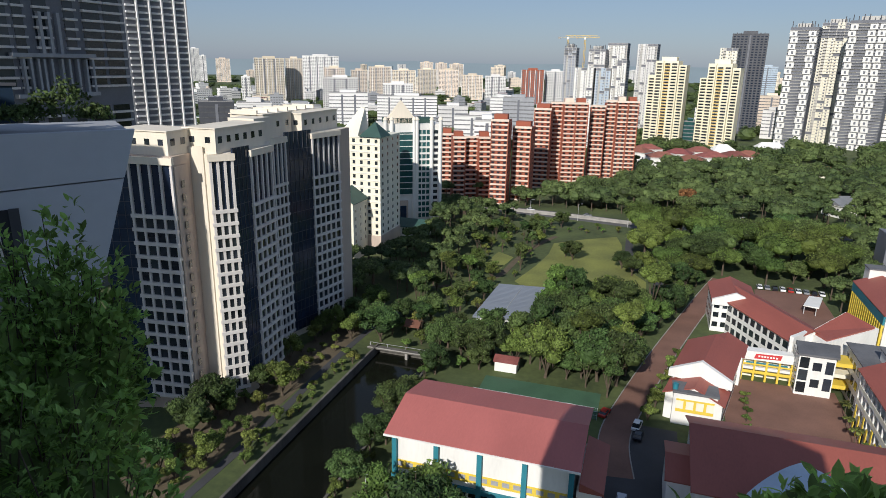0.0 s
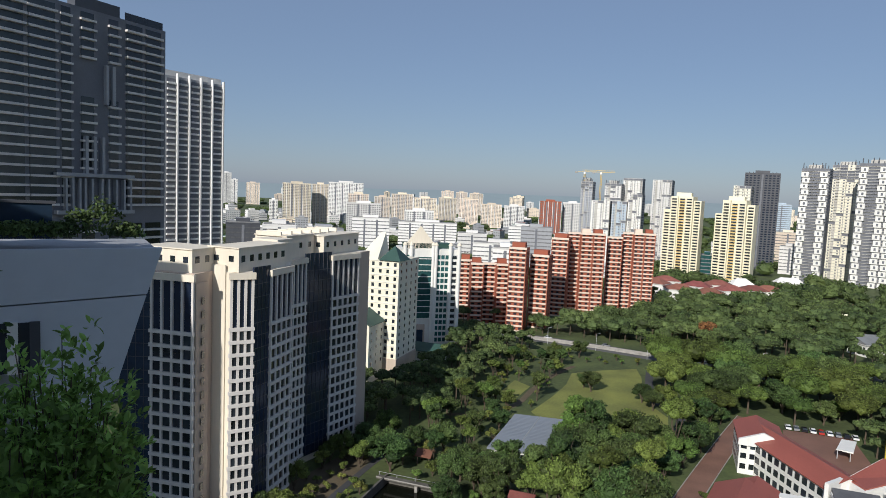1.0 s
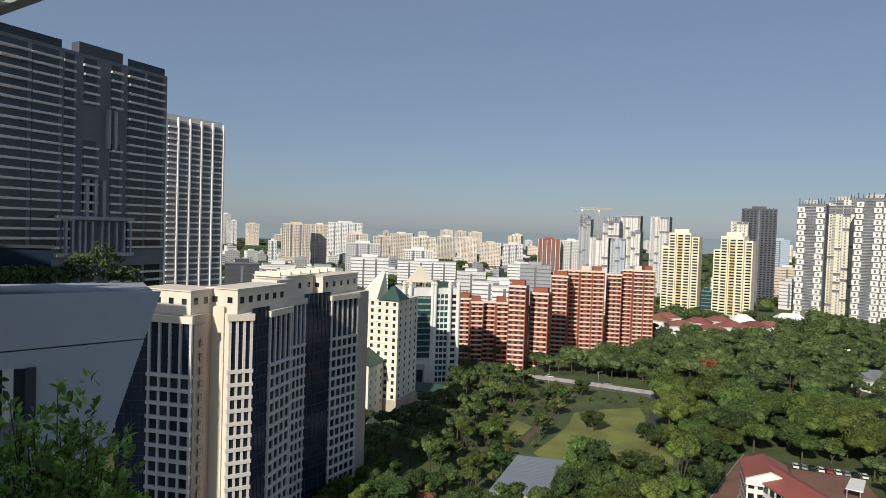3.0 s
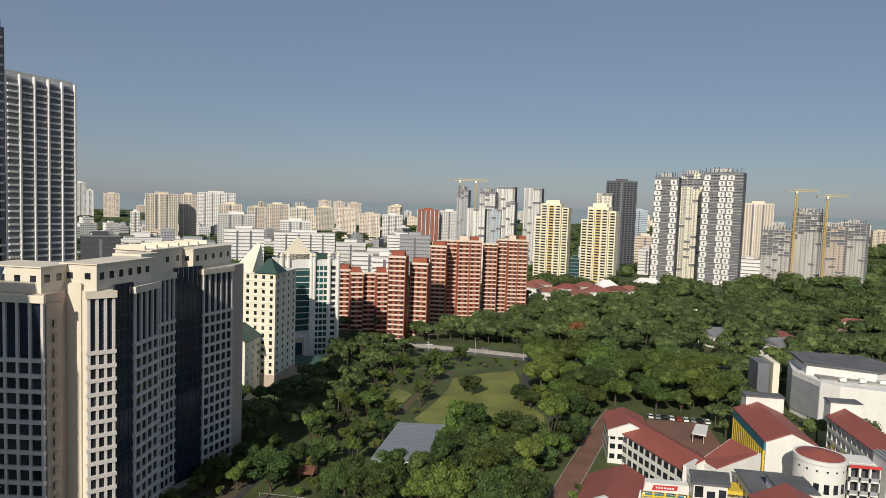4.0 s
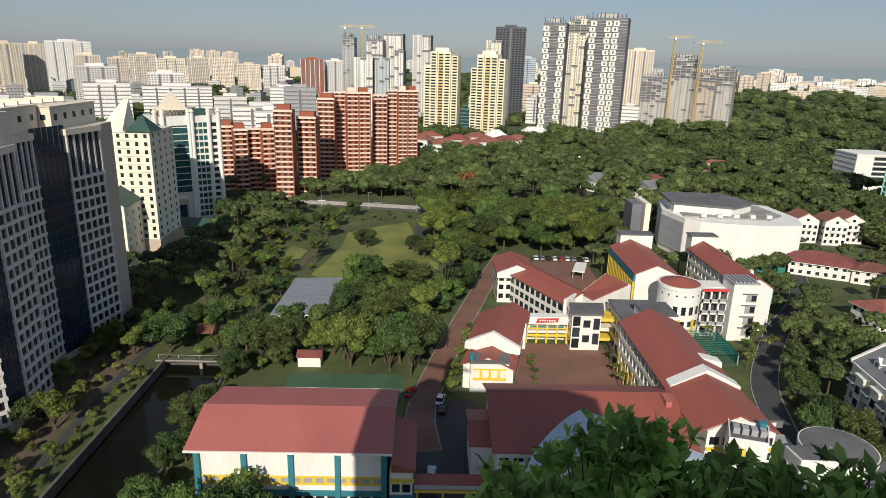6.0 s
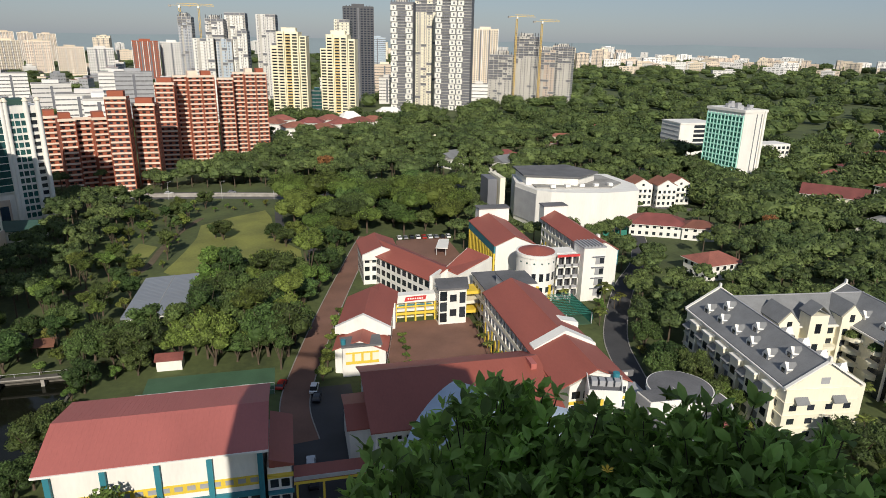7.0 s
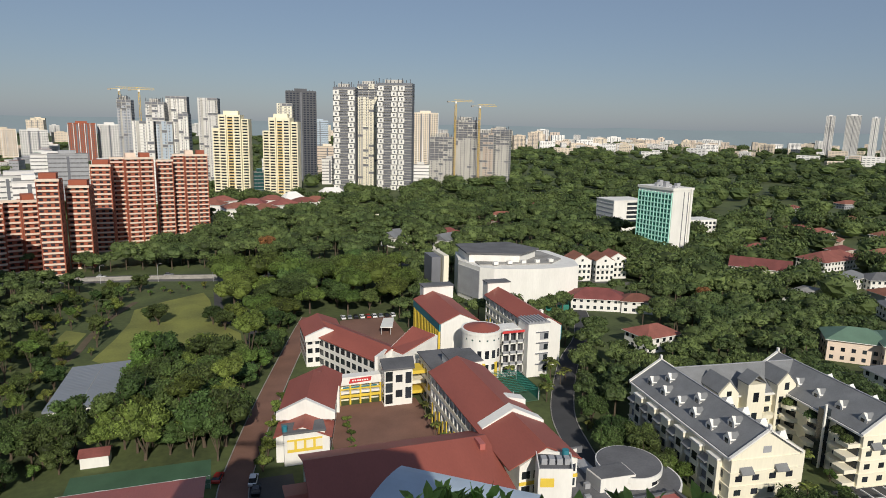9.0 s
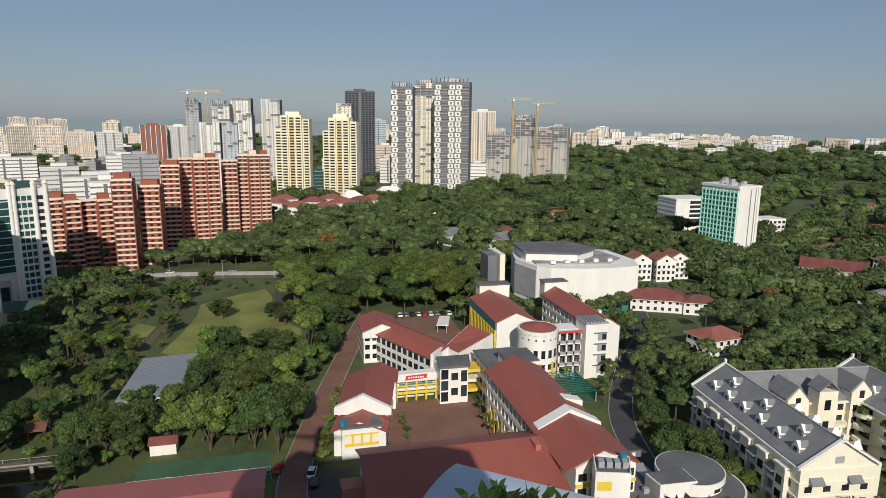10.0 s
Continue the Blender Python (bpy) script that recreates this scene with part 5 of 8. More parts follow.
# ---- round building, low red roof, white halls ----
def round_house():
    r = thing("round_building", "white round building with a dark grey flat roof", "round building", (79.6, 107.3, 0))
    part("drum", Geo().disc(79.6, 107.3, 6.6, 0, 8.8, 48), M["white"], r)
    part("parapet", Geo().disc(79.6, 107.3, 7.0, 8.8, 10, 48), M["white"], r)
    part("roof", Geo().disc(79.6, 107.3, 6.75, 10, 10.08, 48), M["greyflat"], r)
    part("terrace", Geo().disc(81.3, 105.6, 8.6, 0, 6.4, 48), M["white"], r)
    part("terrace_parapet", Geo().disc(81.3, 105.6, 8.8, 6.2, 7.2, 48), M["white"], r)
    part("terrace_floor", Geo().disc(81.3, 105.6, 8.4, 7.2, 7.26, 48), M["greyflat"], r)
    for i in range(4):
        a0 = radians(-70 + 22 * i)
        pane = part("window", pane_mesh(1.8, 1.0, M["window"]), M["window"], r, own=True)
        pane.matrix_basis = r.matrix_basis.inverted() @ pose(79.6 + 6.62 * math.cos(a0), 107.3 + 6.62 * math.sin(a0), 8.2, 0, 0, math.degrees(a0) + 90)
    cube = [(68.9, 106.6), (69.4, 101.9), (77.4, 101.5), (77.4, 106.7)]
    part("box", Geo().prism(cube, 0, 10.5), M["white"], r)
    part("box_roof", Geo().prism([(69.12, 106.48), (69.59, 102.01), (77.19, 101.63), (77.19, 106.57)], 10.5, 10.6), M["greyflat"], r)
    part("side_cladding", Geo().bar(cube[0], cube[1], 0, 0.08, 0.5, 10.3), M["slab"], r)
    lo = thing("low_office_block", "low white office block with dark ribbon windows", "building", (68, 108, 0))
    part("wall", Geo().box(63.5, 97.5, 0, 70.3, 118, 7.2), M["white"], lo)
    part("roof", Geo().box(63.3, 97.3, 7.2, 70.5, 118.2, 7.5), M["greyflat"], lo)
    part("parapet", Geo().box(63.3, 117.6, 7.5, 74.5, 118.0, 9.0), M["greyflat"], lo)
    for i in range(7):
        part("vent_block", Geo().box(64.0 + i * 1.35, 117.45, 7.9, 64.9 + i * 1.35, 117.6, 8.7), M["white"], lo)
    for i in range(9):
        part("rail_post", Geo().box(70.35, 98 + i * 2.3, 7.5, 70.45, 98.1 + i * 2.3, 8.6), M["steel"], lo)
    for z in (8.05, 8.55):
        part("rail", Geo().box(70.35, 98, z, 70.43, 116.5, z + 0.07), M["steel"], lo)
    for x, y in ((65, 100), (67.2, 104), (65.4, 109), (68, 112)):
        part("condenser", Geo().box(x, y, 7.5, x + 1.2, y + 0.9, 8.6), M["slab"], lo)
    sd = thing("plant_room", "white roof plant room with condensers and a yellow panel", "plant room", (58, 101, 0))
    base = [(53.5, 98.8), (59.7, 96.9), (62.6, 102.7), (56.2, 105.5)]
    part("body", Geo().prism(base, 0, 16.4), M["white"], sd)
    part("roof", Geo().prism([(53.8, 99.0), (59.6, 97.2), (62.3, 102.6), (56.3, 105.2)], 16.4, 16.5), M["greyflat"], sd)
    for p, q in zip(base, base[1:] + base[:1]):
        part("parapet", Geo().bar(p, q, 0, 0.2, 16.4, 17.1, -0.2), M["white"], sd)
    part("yellow_panel", Geo().bar((53.9, 98.68), (56.4, 97.91), 0, 0.08, 13.4, 15.2), M["yellow"], sd)
    for i in range(4):
        part("condenser", turned(Geo().box(-2.6 + 1.5 * i, -1, 16.5, -1.5 + 1.5 * i, 0.6, 17.7), 58, 101.2, -17), M["slab"], sd)
    part("tank", Geo().disc(61, 102.2, 0.7, 16.5, 18.2, 12), M["teal"], sd)
    yb = thing("canteen_block", "flat-roofed block with yellow eaves beside a school wing", "building", (56, 93, 0))
    part("wall", Geo().prism([(51.6, 90), (60.2, 87.6), (62.8, 96.2), (53.4, 98.6)], 0, 9.2), M["palecream"], yb)
    part("roof", Geo().prism([(51.2, 89.6), (60.5, 87.1), (63.2, 96.2), (53.2, 98.8)], 9.2, 9.6), M["greyflat"], yb)
    part("yellow_eave", Geo().bar((51.0, 89.4), (60.6, 86.9), 0, 0.9, 8.7, 9.1), M["yellow"], yb)
    part("yellow_eave", Geo().bar((53.0, 98.6), (51.0, 89.4), 0, 0.9, 8.7, 9.1), M["yellow"], yb)
    windows(yb, (51.6, 90), (60.2, 87.6), 5, [2.5, 6.0], 1.2, 1.8, M["window"])
    windows(yb, (53.4, 98.6), (51.6, 90), 5, [2.5, 6.0], 1.2, 1.8, M["window"])
    part("ribbon", Geo().box(70.3, 98, 4.2, 70.42, 117.5, 6.2), M["window"], lo)
    windows(lo, (63.5, 97.5), (70.3, 97.5), 5, [2, 5.2], 1.0, 1.5, M["window"])
    windows(lo, (63.5, 118), (63.5, 97.5), 12, [2, 5.2], 1.1, 1.5, M["window"])
    part("yellow_trim", Geo().box(62.4, 97.4, 3.2, 63.5, 112, 3.7), M["yellow"], lo)
    part("deck", Geo().box(70.6, 104, 6.4, 74, 116, 7.0), M["slab"], lo)
    lr = thing("flat_red_roof_building", "grey building with a flat red roof and dark parapet", "building", (77.5, 78, 0))
    part("wall", Geo().box(71.8, 58, 0, 83, 96.2, 8.6), M["panel"], lr)
    part("roof", Geo().box(72.2, 58.4, 8.6, 82.4, 95.6, 8.9), M["hallroof"], lr)
    part("parapet", Geo().box(82.4, 58, 8.6, 83.1, 96.2, 9.5), M["greyflat"], lr)
    part("parapet", Geo().box(71.8, 95.6, 8.6, 83.1, 96.3, 9.3), M["greyflat"], lr)
    part("tank", Geo().box(81, 86.5, 8.9, 82.2, 87.8, 10.2), M["bluewhite"], lr)
    keep_clear(76, 90, 12, 33)
    keep_clear(67, 108, 5, 12)


round_house()


def white_hall():
    w = thing("auditorium", "large white building with a curved blank wall and grey roof", "auditorium", (125, 275, 0))
    arc = [(107, 262.5)] + [(112 + 41 * k / 12, 260.5 - 7.5 * math.sin(math.pi * (0.12 + 0.6 * k / 12))) for k in range(13)] + [(158, 268), (156, 292), (135, 300), (108, 299), (103, 280)]
    part("wall", Geo().prism(arc, 0, 17.5), M["white"], w, "white curved blank wall")
    part("roof", Geo().prism([(108, 266), (142, 261), (152, 270), (150, 288), (130, 296), (110, 294)], 17.5, 18.1), M["flatroof"], w)
    part("upper_wall", Geo().prism([(106, 274), (128, 266), (141, 276), (134, 294), (108, 294)], 17.5, 21.5), M["white"], w)
    part("upper_roof", Geo().prism([(104.5, 273.5), (128.5, 265), (143, 276), (135, 296), (107, 296)], 21.5, 22.2), M["greyflat"], w)
    part("blade", Geo().box(91, 284, 0, 95.5, 296, 18.5), M["towerwall"], w)
    part("blade", Geo().box(96, 281, 0, 98.5, 297, 19.5), M["palecream"], w)
    part("side_panel", Geo().bar((103, 279.5), (107, 262.8), 0, 0.3, 2, 15.5), M["slab"], w)
    for i in range(5):
        x = 114 + 7 * i
        part("roof_box", Geo().box(x, 263, 18.1, x + 2.2, 265, 19.4), M["white"], w)
    windows(w, (106.3, 274.2), (126, 266.9), 6, [19.6], 1.6, 1.6, M["window"])
    keep_clear(126, 278, 34, 26)
    net = thing("green_hoarding", "bright green site hoarding", "hoarding", (128, 245, 0))
    part("sheet", Geo().bar((116, 247), (142, 243), 0, 0.2, 0, 3.0), M["greennet"], net)
    part("sheet", Geo().bar((142, 243), (147, 252), 0, 0.2, 0, 3.0), M["greennet"], net)


white_hall()


def pavilion():
    p = thing("pavilion", "white pavilion with a large grey-blue metal roof", "pavilion", (-38, 192, 0))
    poly = [(-48.2, 182), (-31.2, 184.5), (-29.6, 213.5), (-46.6, 211.5)]
    part("wall", Geo().prism([(-47.2, 183), (-32.2, 185.3), (-30.8, 212.3), (-45.8, 210.5)], 0, 3.4), M["white"], p)
    part("roof", Geo().prism(poly, 3.4, [4.0, 4.0, 5.2, 5.2]), M["pavroof"], p)
    g = Geo()
    for i in range(1, 26):
        s = i / 26
        a = Vector((-48.2, 182, 4.0)).lerp(Vector((-46.6, 211.5, 5.2)), s)
        c = Vector((-31.2, 184.5, 4.0)).lerp(Vector((-29.6, 213.5, 5.2)), s)
        g.add([a + Vector((0, -0.06, 0)), c + Vector((0, -0.06, 0)), c + Vector((0, 0.06, 0)), a + Vector((0, 0.06, 0)), a + Vector((0, 0, 0.04)), c + Vector((0, 0, 0.04))], [(0, 1, 5, 4), (4, 5, 2, 3)])
    part("roof_seams", g, M["pavroof"], p)
    part("ridge_line", Geo().add([(-40.0, 183.2, 4.0), (-39.6, 183.3, 4.0), (-37.9, 212.6, 5.2), (-38.3, 212.5, 5.2), (-39.8, 183.2, 4.2), (-38.1, 212.5, 5.4)], [(0, 4, 5, 3), (4, 1, 2, 5), (0, 1, 4), (3, 5, 2)]), M["slab"], p)
    windows(p, (-47.2, 183), (-32.2, 185.3), 7, [1.9], 1.2, 1.2, M["window"])
    keep_clear(-38.5, 197, 10, 17)
    keep_clear(-40, 176, 8, 6)
    s = thing("shed", "small white shed with a red roof", "shed", (-31.5, 157, 0))
    part("wall", Geo().box(-34.6, 155.5, 0, -28.6, 159.5, 2.8), M["white"], s)
    part("roof", gable_roof(-34.6, -28.6, 155.5, 159.5, 2.8, 3.8, "x", 0.4), M["tile"], s)
    keep_clear(-31, 156, 4, 3)
    h = thing("garden_hut", "small open hut with a brown roof", "hut", (-64, 172, 0))
    part("roof", gable_roof(-66, -62, 170, 174, 2.6, 4.0, "x", 0.5), M["tile"], h)
    for x in (-65.8, -62.2):
        for y in (170.2, 173.8):
            part("post", Geo().box(x - 0.12, y - 0.12, 0, x + 0.12, y + 0.12, 2.7), M["bark"], h)


pavilion()


# ---- apartments with grey roofs ----
def dormer(parent, x, y, z, face):
    """A white gabled dormer on a slope that falls towards face (-1 or 1 in x, or 'y')."""
    dx, dy = face
    u = Vector((-dy, dx))
    f = Vector((dx, dy))
    c = Vector((x, y))
    a, b = c - u * 1.15, c + u * 1.15
    back = -f * 2.6
    verts = [(*a, z - 0.5), (*b, z - 0.5), (*b, z + 1.25), (*c, z + 2.75), (*a, z + 1.25)]
    verts += [(*(a + back), z - 0.5), (*(b + back), z - 0.5), (*(b + back), z + 1.2), (*(c + back), z + 2.3), (*(a + back), z + 1.2)]
    d = part("dormer", Geo().add(verts, [(0, 1, 2, 3, 4), (9, 8, 7, 6, 5)] + [(i, 5 + i, 5 + (i + 1) % 5, (i + 1) % 5) for i in range(5)]), M["white"], parent, "white gabled dormer")
    for s in (-1, 1):
        e = u * 1.3 * s
        p0, p1 = c - f * 0.12, c + back
        g = Geo().add([(*(p0 + e), z + 0.85), (*p0, z + 2.42), (*p1, z + 2.42), (*(p1 + e), z + 0.85), (*(p0 + e), z + 1.0), (*p0, z + 2.58), (*p1, z + 2.58), (*(p1 + e), z + 1.0)], [(0, 1, 2, 3), (7, 6, 5, 4), (0, 4, 5, 1), (2, 6, 7, 3), (1, 5, 6, 2), (3, 7, 4, 0)])
        part("dormer_roof", g, M["greyroof"], d)
    w = c + f * 0.03
    q0, q1 = (w - u * 0.5, w + u * 0.5)
    g = Geo().bar(tuple(q0), tuple(q1), 0, 0.16, z + 0.0, z + 1.3, -0.08)
    part("dormer_window", g, M["window"], d)


def apartments():
    def wing(label, x0, x1, y0, y1, along, eave=13.0, ridge=18.5):
        b = thing("apartment_wing", label, "apartment building", ((x0 + x1) / 2, (y0 + y1) / 2, 0), "grey-roofed apartment wings")
        part("wall", gable_walls(x0, x1, y0, y1, 0, eave, ridge - 0.1, along), M["palecream"], b)
        part("roof", gable_roof(x0, x1, y0 + 0.3, y1 - 0.3, eave, ridge, along, 0.25, 0.3), M["greyroof"], b, "grey slate roof")
        for z in (0.2, 3.4, 6.6, 9.8, 12.7):
            part("cornice", Geo().box(x0 - 0.25, y0 - 0.25, z - 0.2, x1 + 0.25, y1 + 0.25, z + 0.12), M["palecream"], b)
        if along == "y":
            m = (x0 + x1) / 2
            for x in (x0 - 0.75, x1 + 0.35):
                part("gutter", Geo().box(x, y0, eave - 0.25, x + 0.4, y1, eave + 0.2), M["white"], b)
            for yy in (y0 - 0.35, y1 - 0.35):
                for sx in (x0 - 0.7, x1 + 0.7):
                    v0, v1 = Vector((sx, yy, eave + 0.05)), Vector((m, yy, ridge + 0.35))
                    part("verge", Geo().add([v0, v1, v1 + Vector((0, 0.7, 0)), v0 + Vector((0, 0.7, 0)), *(q + Vector((0, 0, 0.4)) for q in (v0, v1, v1 + Vector((0, 0.7, 0)), v0 + Vector((0, 0.7, 0))))], [(3, 2, 1, 0), (4, 5, 6, 7), (0, 1, 5, 4), (1, 2, 6, 5), (2, 3, 7, 6), (3, 0, 4, 7)]), M["white"], b)
                part("finial", Geo().box(m - 0.25, yy, ridge, m + 0.25, yy + 0.7, ridge + 1.6), M["white"], b)
            part("ridge_cap", Geo().box(m - 0.2, y0, ridge + 0.25, m + 0.2, y1, ridge + 0.42), M["slab"], b)
        else:
            m = (y0 + y1) / 2
            part("ridge_cap", Geo().box(x0, m - 0.2, ridge + 0.25, x1, m + 0.2, ridge + 0.42), M["slab"], b)
            part("gutter", Geo().box(x0, y0 - 0.75, eave - 0.25, x1, y0 - 0.35, eave + 0.2), M["white"], b)
        return b

    a = wing("cream apartment wing with grey slate roof and white dormers", 97.5, 114, 97, 139, "y")
    for i in range(6):
        y = 101.5 + i * 6.3
        dormer(a, 99.2, y, 14.2, (-1, 0))
        if i % 2 == 0:
            dormer(a, 102.2, y + 3, 16.2, (-1, 0))
        part("bay", Geo().box(96.3, y - 1.6, 0, 97.5, y + 1.6, 11.5), M["palecream"], a)
        part("bay_roof", Geo().box(95.9, y - 1.9, 11.5, 97.5, y + 1.9, 11.9), M["white"], a)
        # flat strip in front of the wall; the bays' shade is its dark colour
        part("recess", Geo().box(97.3, y + 2.0, 0.6, 97.46, y + 4.4, 8.9), M["towerwall"], a, "dark strip painting the shade between the bays")
        for z in (3.4, 6.6):
            part("balcony_rail", Geo().box(96.7, y + 1.9, z, 97.3, y + 4.5, z + 0.9), M["white"], a)
        part("awning", Geo().prism([(95.6, y + 1.8), (97.4, y + 1.8), (97.4, y + 4.6), (95.6, y + 4.6)], 9.0, [9.2, 10.1, 10.1, 9.2]), M["greyroof"], a)
        for z in (2, 5.2, 8.4):
            part("bay_window", Geo().box(96.2, y - 0.9, z - 0.9, 96.3, y + 0.9, z + 0.9), M["window"], a)
    windows(a, (97.5, 139), (97.5, 97), 7, [2, 5.2, 8.4], 1.3, 1.5, M["window"])
    windows(a, (97.5, 97), (114, 97), 4, [2, 5.2, 8.4], 1.6, 1.3, M["window"])
    windows(a, (103.2, 97), (108.3, 97), 1, [14.6], 2.0, 1.5, M["slab"])
    for x in (101, 109.5):
        part("awning", Geo().prism([(x - 1.5, 95.8), (x + 1.5, 95.8), (x + 1.5, 97), (x - 1.5, 97)], 9.7, [9.9, 9.9, 11, 11]), M["greyroof"], a)
    part("flat_return", Geo().box(109.5, 97.3, 0, 115.6, 108, 13.2), M["palecream"], a)
    for y in (100, 106, 112, 118):
        dormer(a, 112.3, y, 14.2, (1, 0))
    b = wing("cream apartment wing with planted balconies and grey slate roof", 141, 157, 101, 139, "y")
    windows(b, (141, 101), (157, 101), 4, [2, 5.2, 8.4, 11], 1.5, 1.3, M["window"])
    windows(b, (146.5, 101), (151.5, 101), 1, [14.8], 1.8, 1.4, M["slab"])
    for x in (144.5, 152.5):
        part("awning", Geo().prism([(x - 1.4, 99.8), (x + 1.4, 99.8), (x + 1.4, 101), (x - 1.4, 101)], 9.7, [9.9, 9.9, 11, 11]), M["greyroof"], b)
    for k, (y, d) in enumerate(((107, 2.4), (115.5, 2.2), (123, 2.6))):
        for z in (0.4, 3.6, 6.8, 10):
            part("balcony", Geo().disc(141, y, d, z, z + 1.05, 16), M["palecream"], b, "rounded white balcony")
            part("balcony_recess", Geo().box(140.85, y - 1.7, z + 1.05, 141.05, y + 1.7, z + 3.0), M["window"], b)
        part("planting", leaf_blob(141 - d * 0.4, y, 11.3, 1.6, 260, 3 + k), M["leaf_b"], b, "green balcony plants")
    part("stair_glass", Geo().box(139.2, 110.6, 0, 141, 112.6, 15), M["window"], b)
    part("stair_frame", Geo().box(139.0, 110.3, 0, 139.5, 110.7, 16.5), M["white"], b)
    for y in (104, 111, 118, 125):
        dormer(b, 143.2, y, 14.4, (-1, 0))
    for y in (112, 119, 126):
        dormer(b, 155.2, y, 14.4, (1, 0))
    for z in (0.2, 3.4, 6.6, 9.8):
        part("corner_balcony", Geo().box(137.6, 101.6, z, 141, 105.2, z + 1.0), M["palecream"], b, "cream corner balcony")
        part("balcony_recess", Geo().box(140.7, 101.8, z + 1.0, 141.06, 105.0, z + 3.0), M["window"], b)
    part("planting", leaf_blob(138.8, 103.4, 11.2, 1.5, 260, 9), M["leaf_b"], b, "green balcony plants")
    part("annexe", Geo().box(150, 91.5, 0, 162, 100.9, 4.6), M["palecream"], b)
    part("annexe_parapet", Geo().box(149.7, 91.2, 4.6, 162.3, 91.8, 5.3), M["white"], b)
    part("annexe_door", Geo().box(154, 91.4, 0.2, 157.5, 91.55, 3.2), M["slab"], b)
    c = wing("cream rear apartment wing with a long grey slate roof", 106.0, 143, 126, 140, "x")
    for x in (118, 127, 136):
        dormer(c, x, 128.2, 14.3, (0, -1))
        part("balcony", Geo().disc(x + 2, 126, 2.3, 6.8, 7.8, 16), M["palecream"], c)
        part("balcony", Geo().disc(x + 2, 126, 2.3, 3.6, 4.6, 16), M["palecream"], c)
    windows(c, (115, 126), (141, 126), 8, [2, 5.2, 8.4, 11.4], 1.5, 1.6, M["window"])
    for x, yy in ((112, 122), (131, 124.5)):
        part("gable_bay", gable_walls(x, x + 5.5, yy, yy + 8, 0, 15.5, 18.6, "y"), M["palecream"], c)
        part("gable_bay_roof", gable_roof(x, x + 5.5, yy + 0.5, yy + 8, 15.6, 18.8, "y", 0.25), M["greyroof"], c)
        windows(c, (x, yy), (x + 5.5, yy), 2, [2, 5.2, 8.4, 11.6], 1.3, 1.7, M["window"])
        windows(c, (x + 1.6, yy), (x + 3.9, yy), 1, [15.2], 1.3, 2.0, M["window"])
    part("stair_bay", Geo().box(121, 123, 0, 126, 127, 17), M["palecream"], c)
    part("stair_bay_roof", gable_roof(121, 126, 123, 127, 17, 19.5, "y", 0.3), M["greyroof"], c)
    windows(c, (121, 123), (126, 123), 1, [13.5, 8, 3.5], 1.6, 2.6, M["window"])
    per = thing("pergola", "white post pergola in front of the apartments", "pergola", (127, 96, 0))
    for i in range(7):
        x = 118 + i * 3
        part("post", Geo().box(x, 92.5, 0, x + 0.4, 92.9, 3), M["white"], per)
        part("rafter", Geo().box(x, 92, 3, x + 0.3, 96, 3.3), M["white"], per)
    part("beam", Geo().box(117.5, 92.5, 2.8, 137, 92.8, 3.05), M["white"], per)
    swing = pose(98.5, 97, 0) @ pose(0, 0, 0, 0, 0, -6) @ pose(-98.5, -97, 0)
    b.matrix_basis = pose(-6.5, 0, 0) @ b.matrix_basis
    for wing_thing in (a, b, c, per):
        wing_thing.matrix_basis = swing @ wing_thing.matrix_basis
    keep_clear(108, 117, 12, 24)
    keep_clear(150, 118, 13, 30)
    keep_clear(128, 112, 14, 22)


apartments()


# ---- houses among the trees ----
def villa(x, y, w, d, h, turn, roof="tile", wall="white", hip=True, label="two-storey villa with a clay tile roof among trees", rise=None, glazed=True):
    v = thing("villa", label, "house", (x, y, 0), "", turn)
    part("wall", Geo().box(-w / 2, -d / 2, 0, w / 2, d / 2, h), M[wall], v, own=True)
    o, r = 0.9, rise or min(w, d) * 0.26
    a, b = w / 2 + o, d / 2 + o
    if w >= d:
        k = (a - b) if hip else a
        rid = [(-k, 0, h + r), (k, 0, h + r)]
        f = [(0, 1, 5, 4), (1, 2, 5), (2, 3, 4, 5), (3, 0, 4), (3, 2, 1, 0)]
    else:
        k = (b - a) if hip else b
        rid = [(0, -k, h + r), (0, k, h + r)]
        f = [(0, 1, 4), (1, 2, 5, 4), (2, 3, 5), (3, 0, 4, 5), (3, 2, 1, 0)]
    part("roof", Geo().add([(-a, -b, h), (a, -b, h), (a, b, h), (-a, b, h), *rid], f), M[roof], v, own=True)
    part("eave", Geo().box(-a, -b, h - 0.25, a, b, h - 0.01), M["white"], v, own=True)
    for p, q, n in (((-w / 2, -d / 2), (w / 2, -d / 2), max(2, int(w / 3))), ((-w / 2, d / 2), (-w / 2, -d / 2), max(2, int(d / 3)))):
        if not glazed:
            break
        windows(v, spun(p, x, y, turn), spun(q, x, y, turn), n, [1.6, 4.6] if h > 5 else [1.6], 1.3, 1.4, M["window"])
    keep_clear(x, y, w / 2 + 2, d / 2 + 2, turn)
    far = math.hypot(x, y)
    if far > 170:  # open ground on the side towards the town
        keep_clear(x * (1 - 18 / far), y * (1 - 18 / far), w / 2 - 1, 8, -math.degrees(math.atan2(x, y)))
    return v


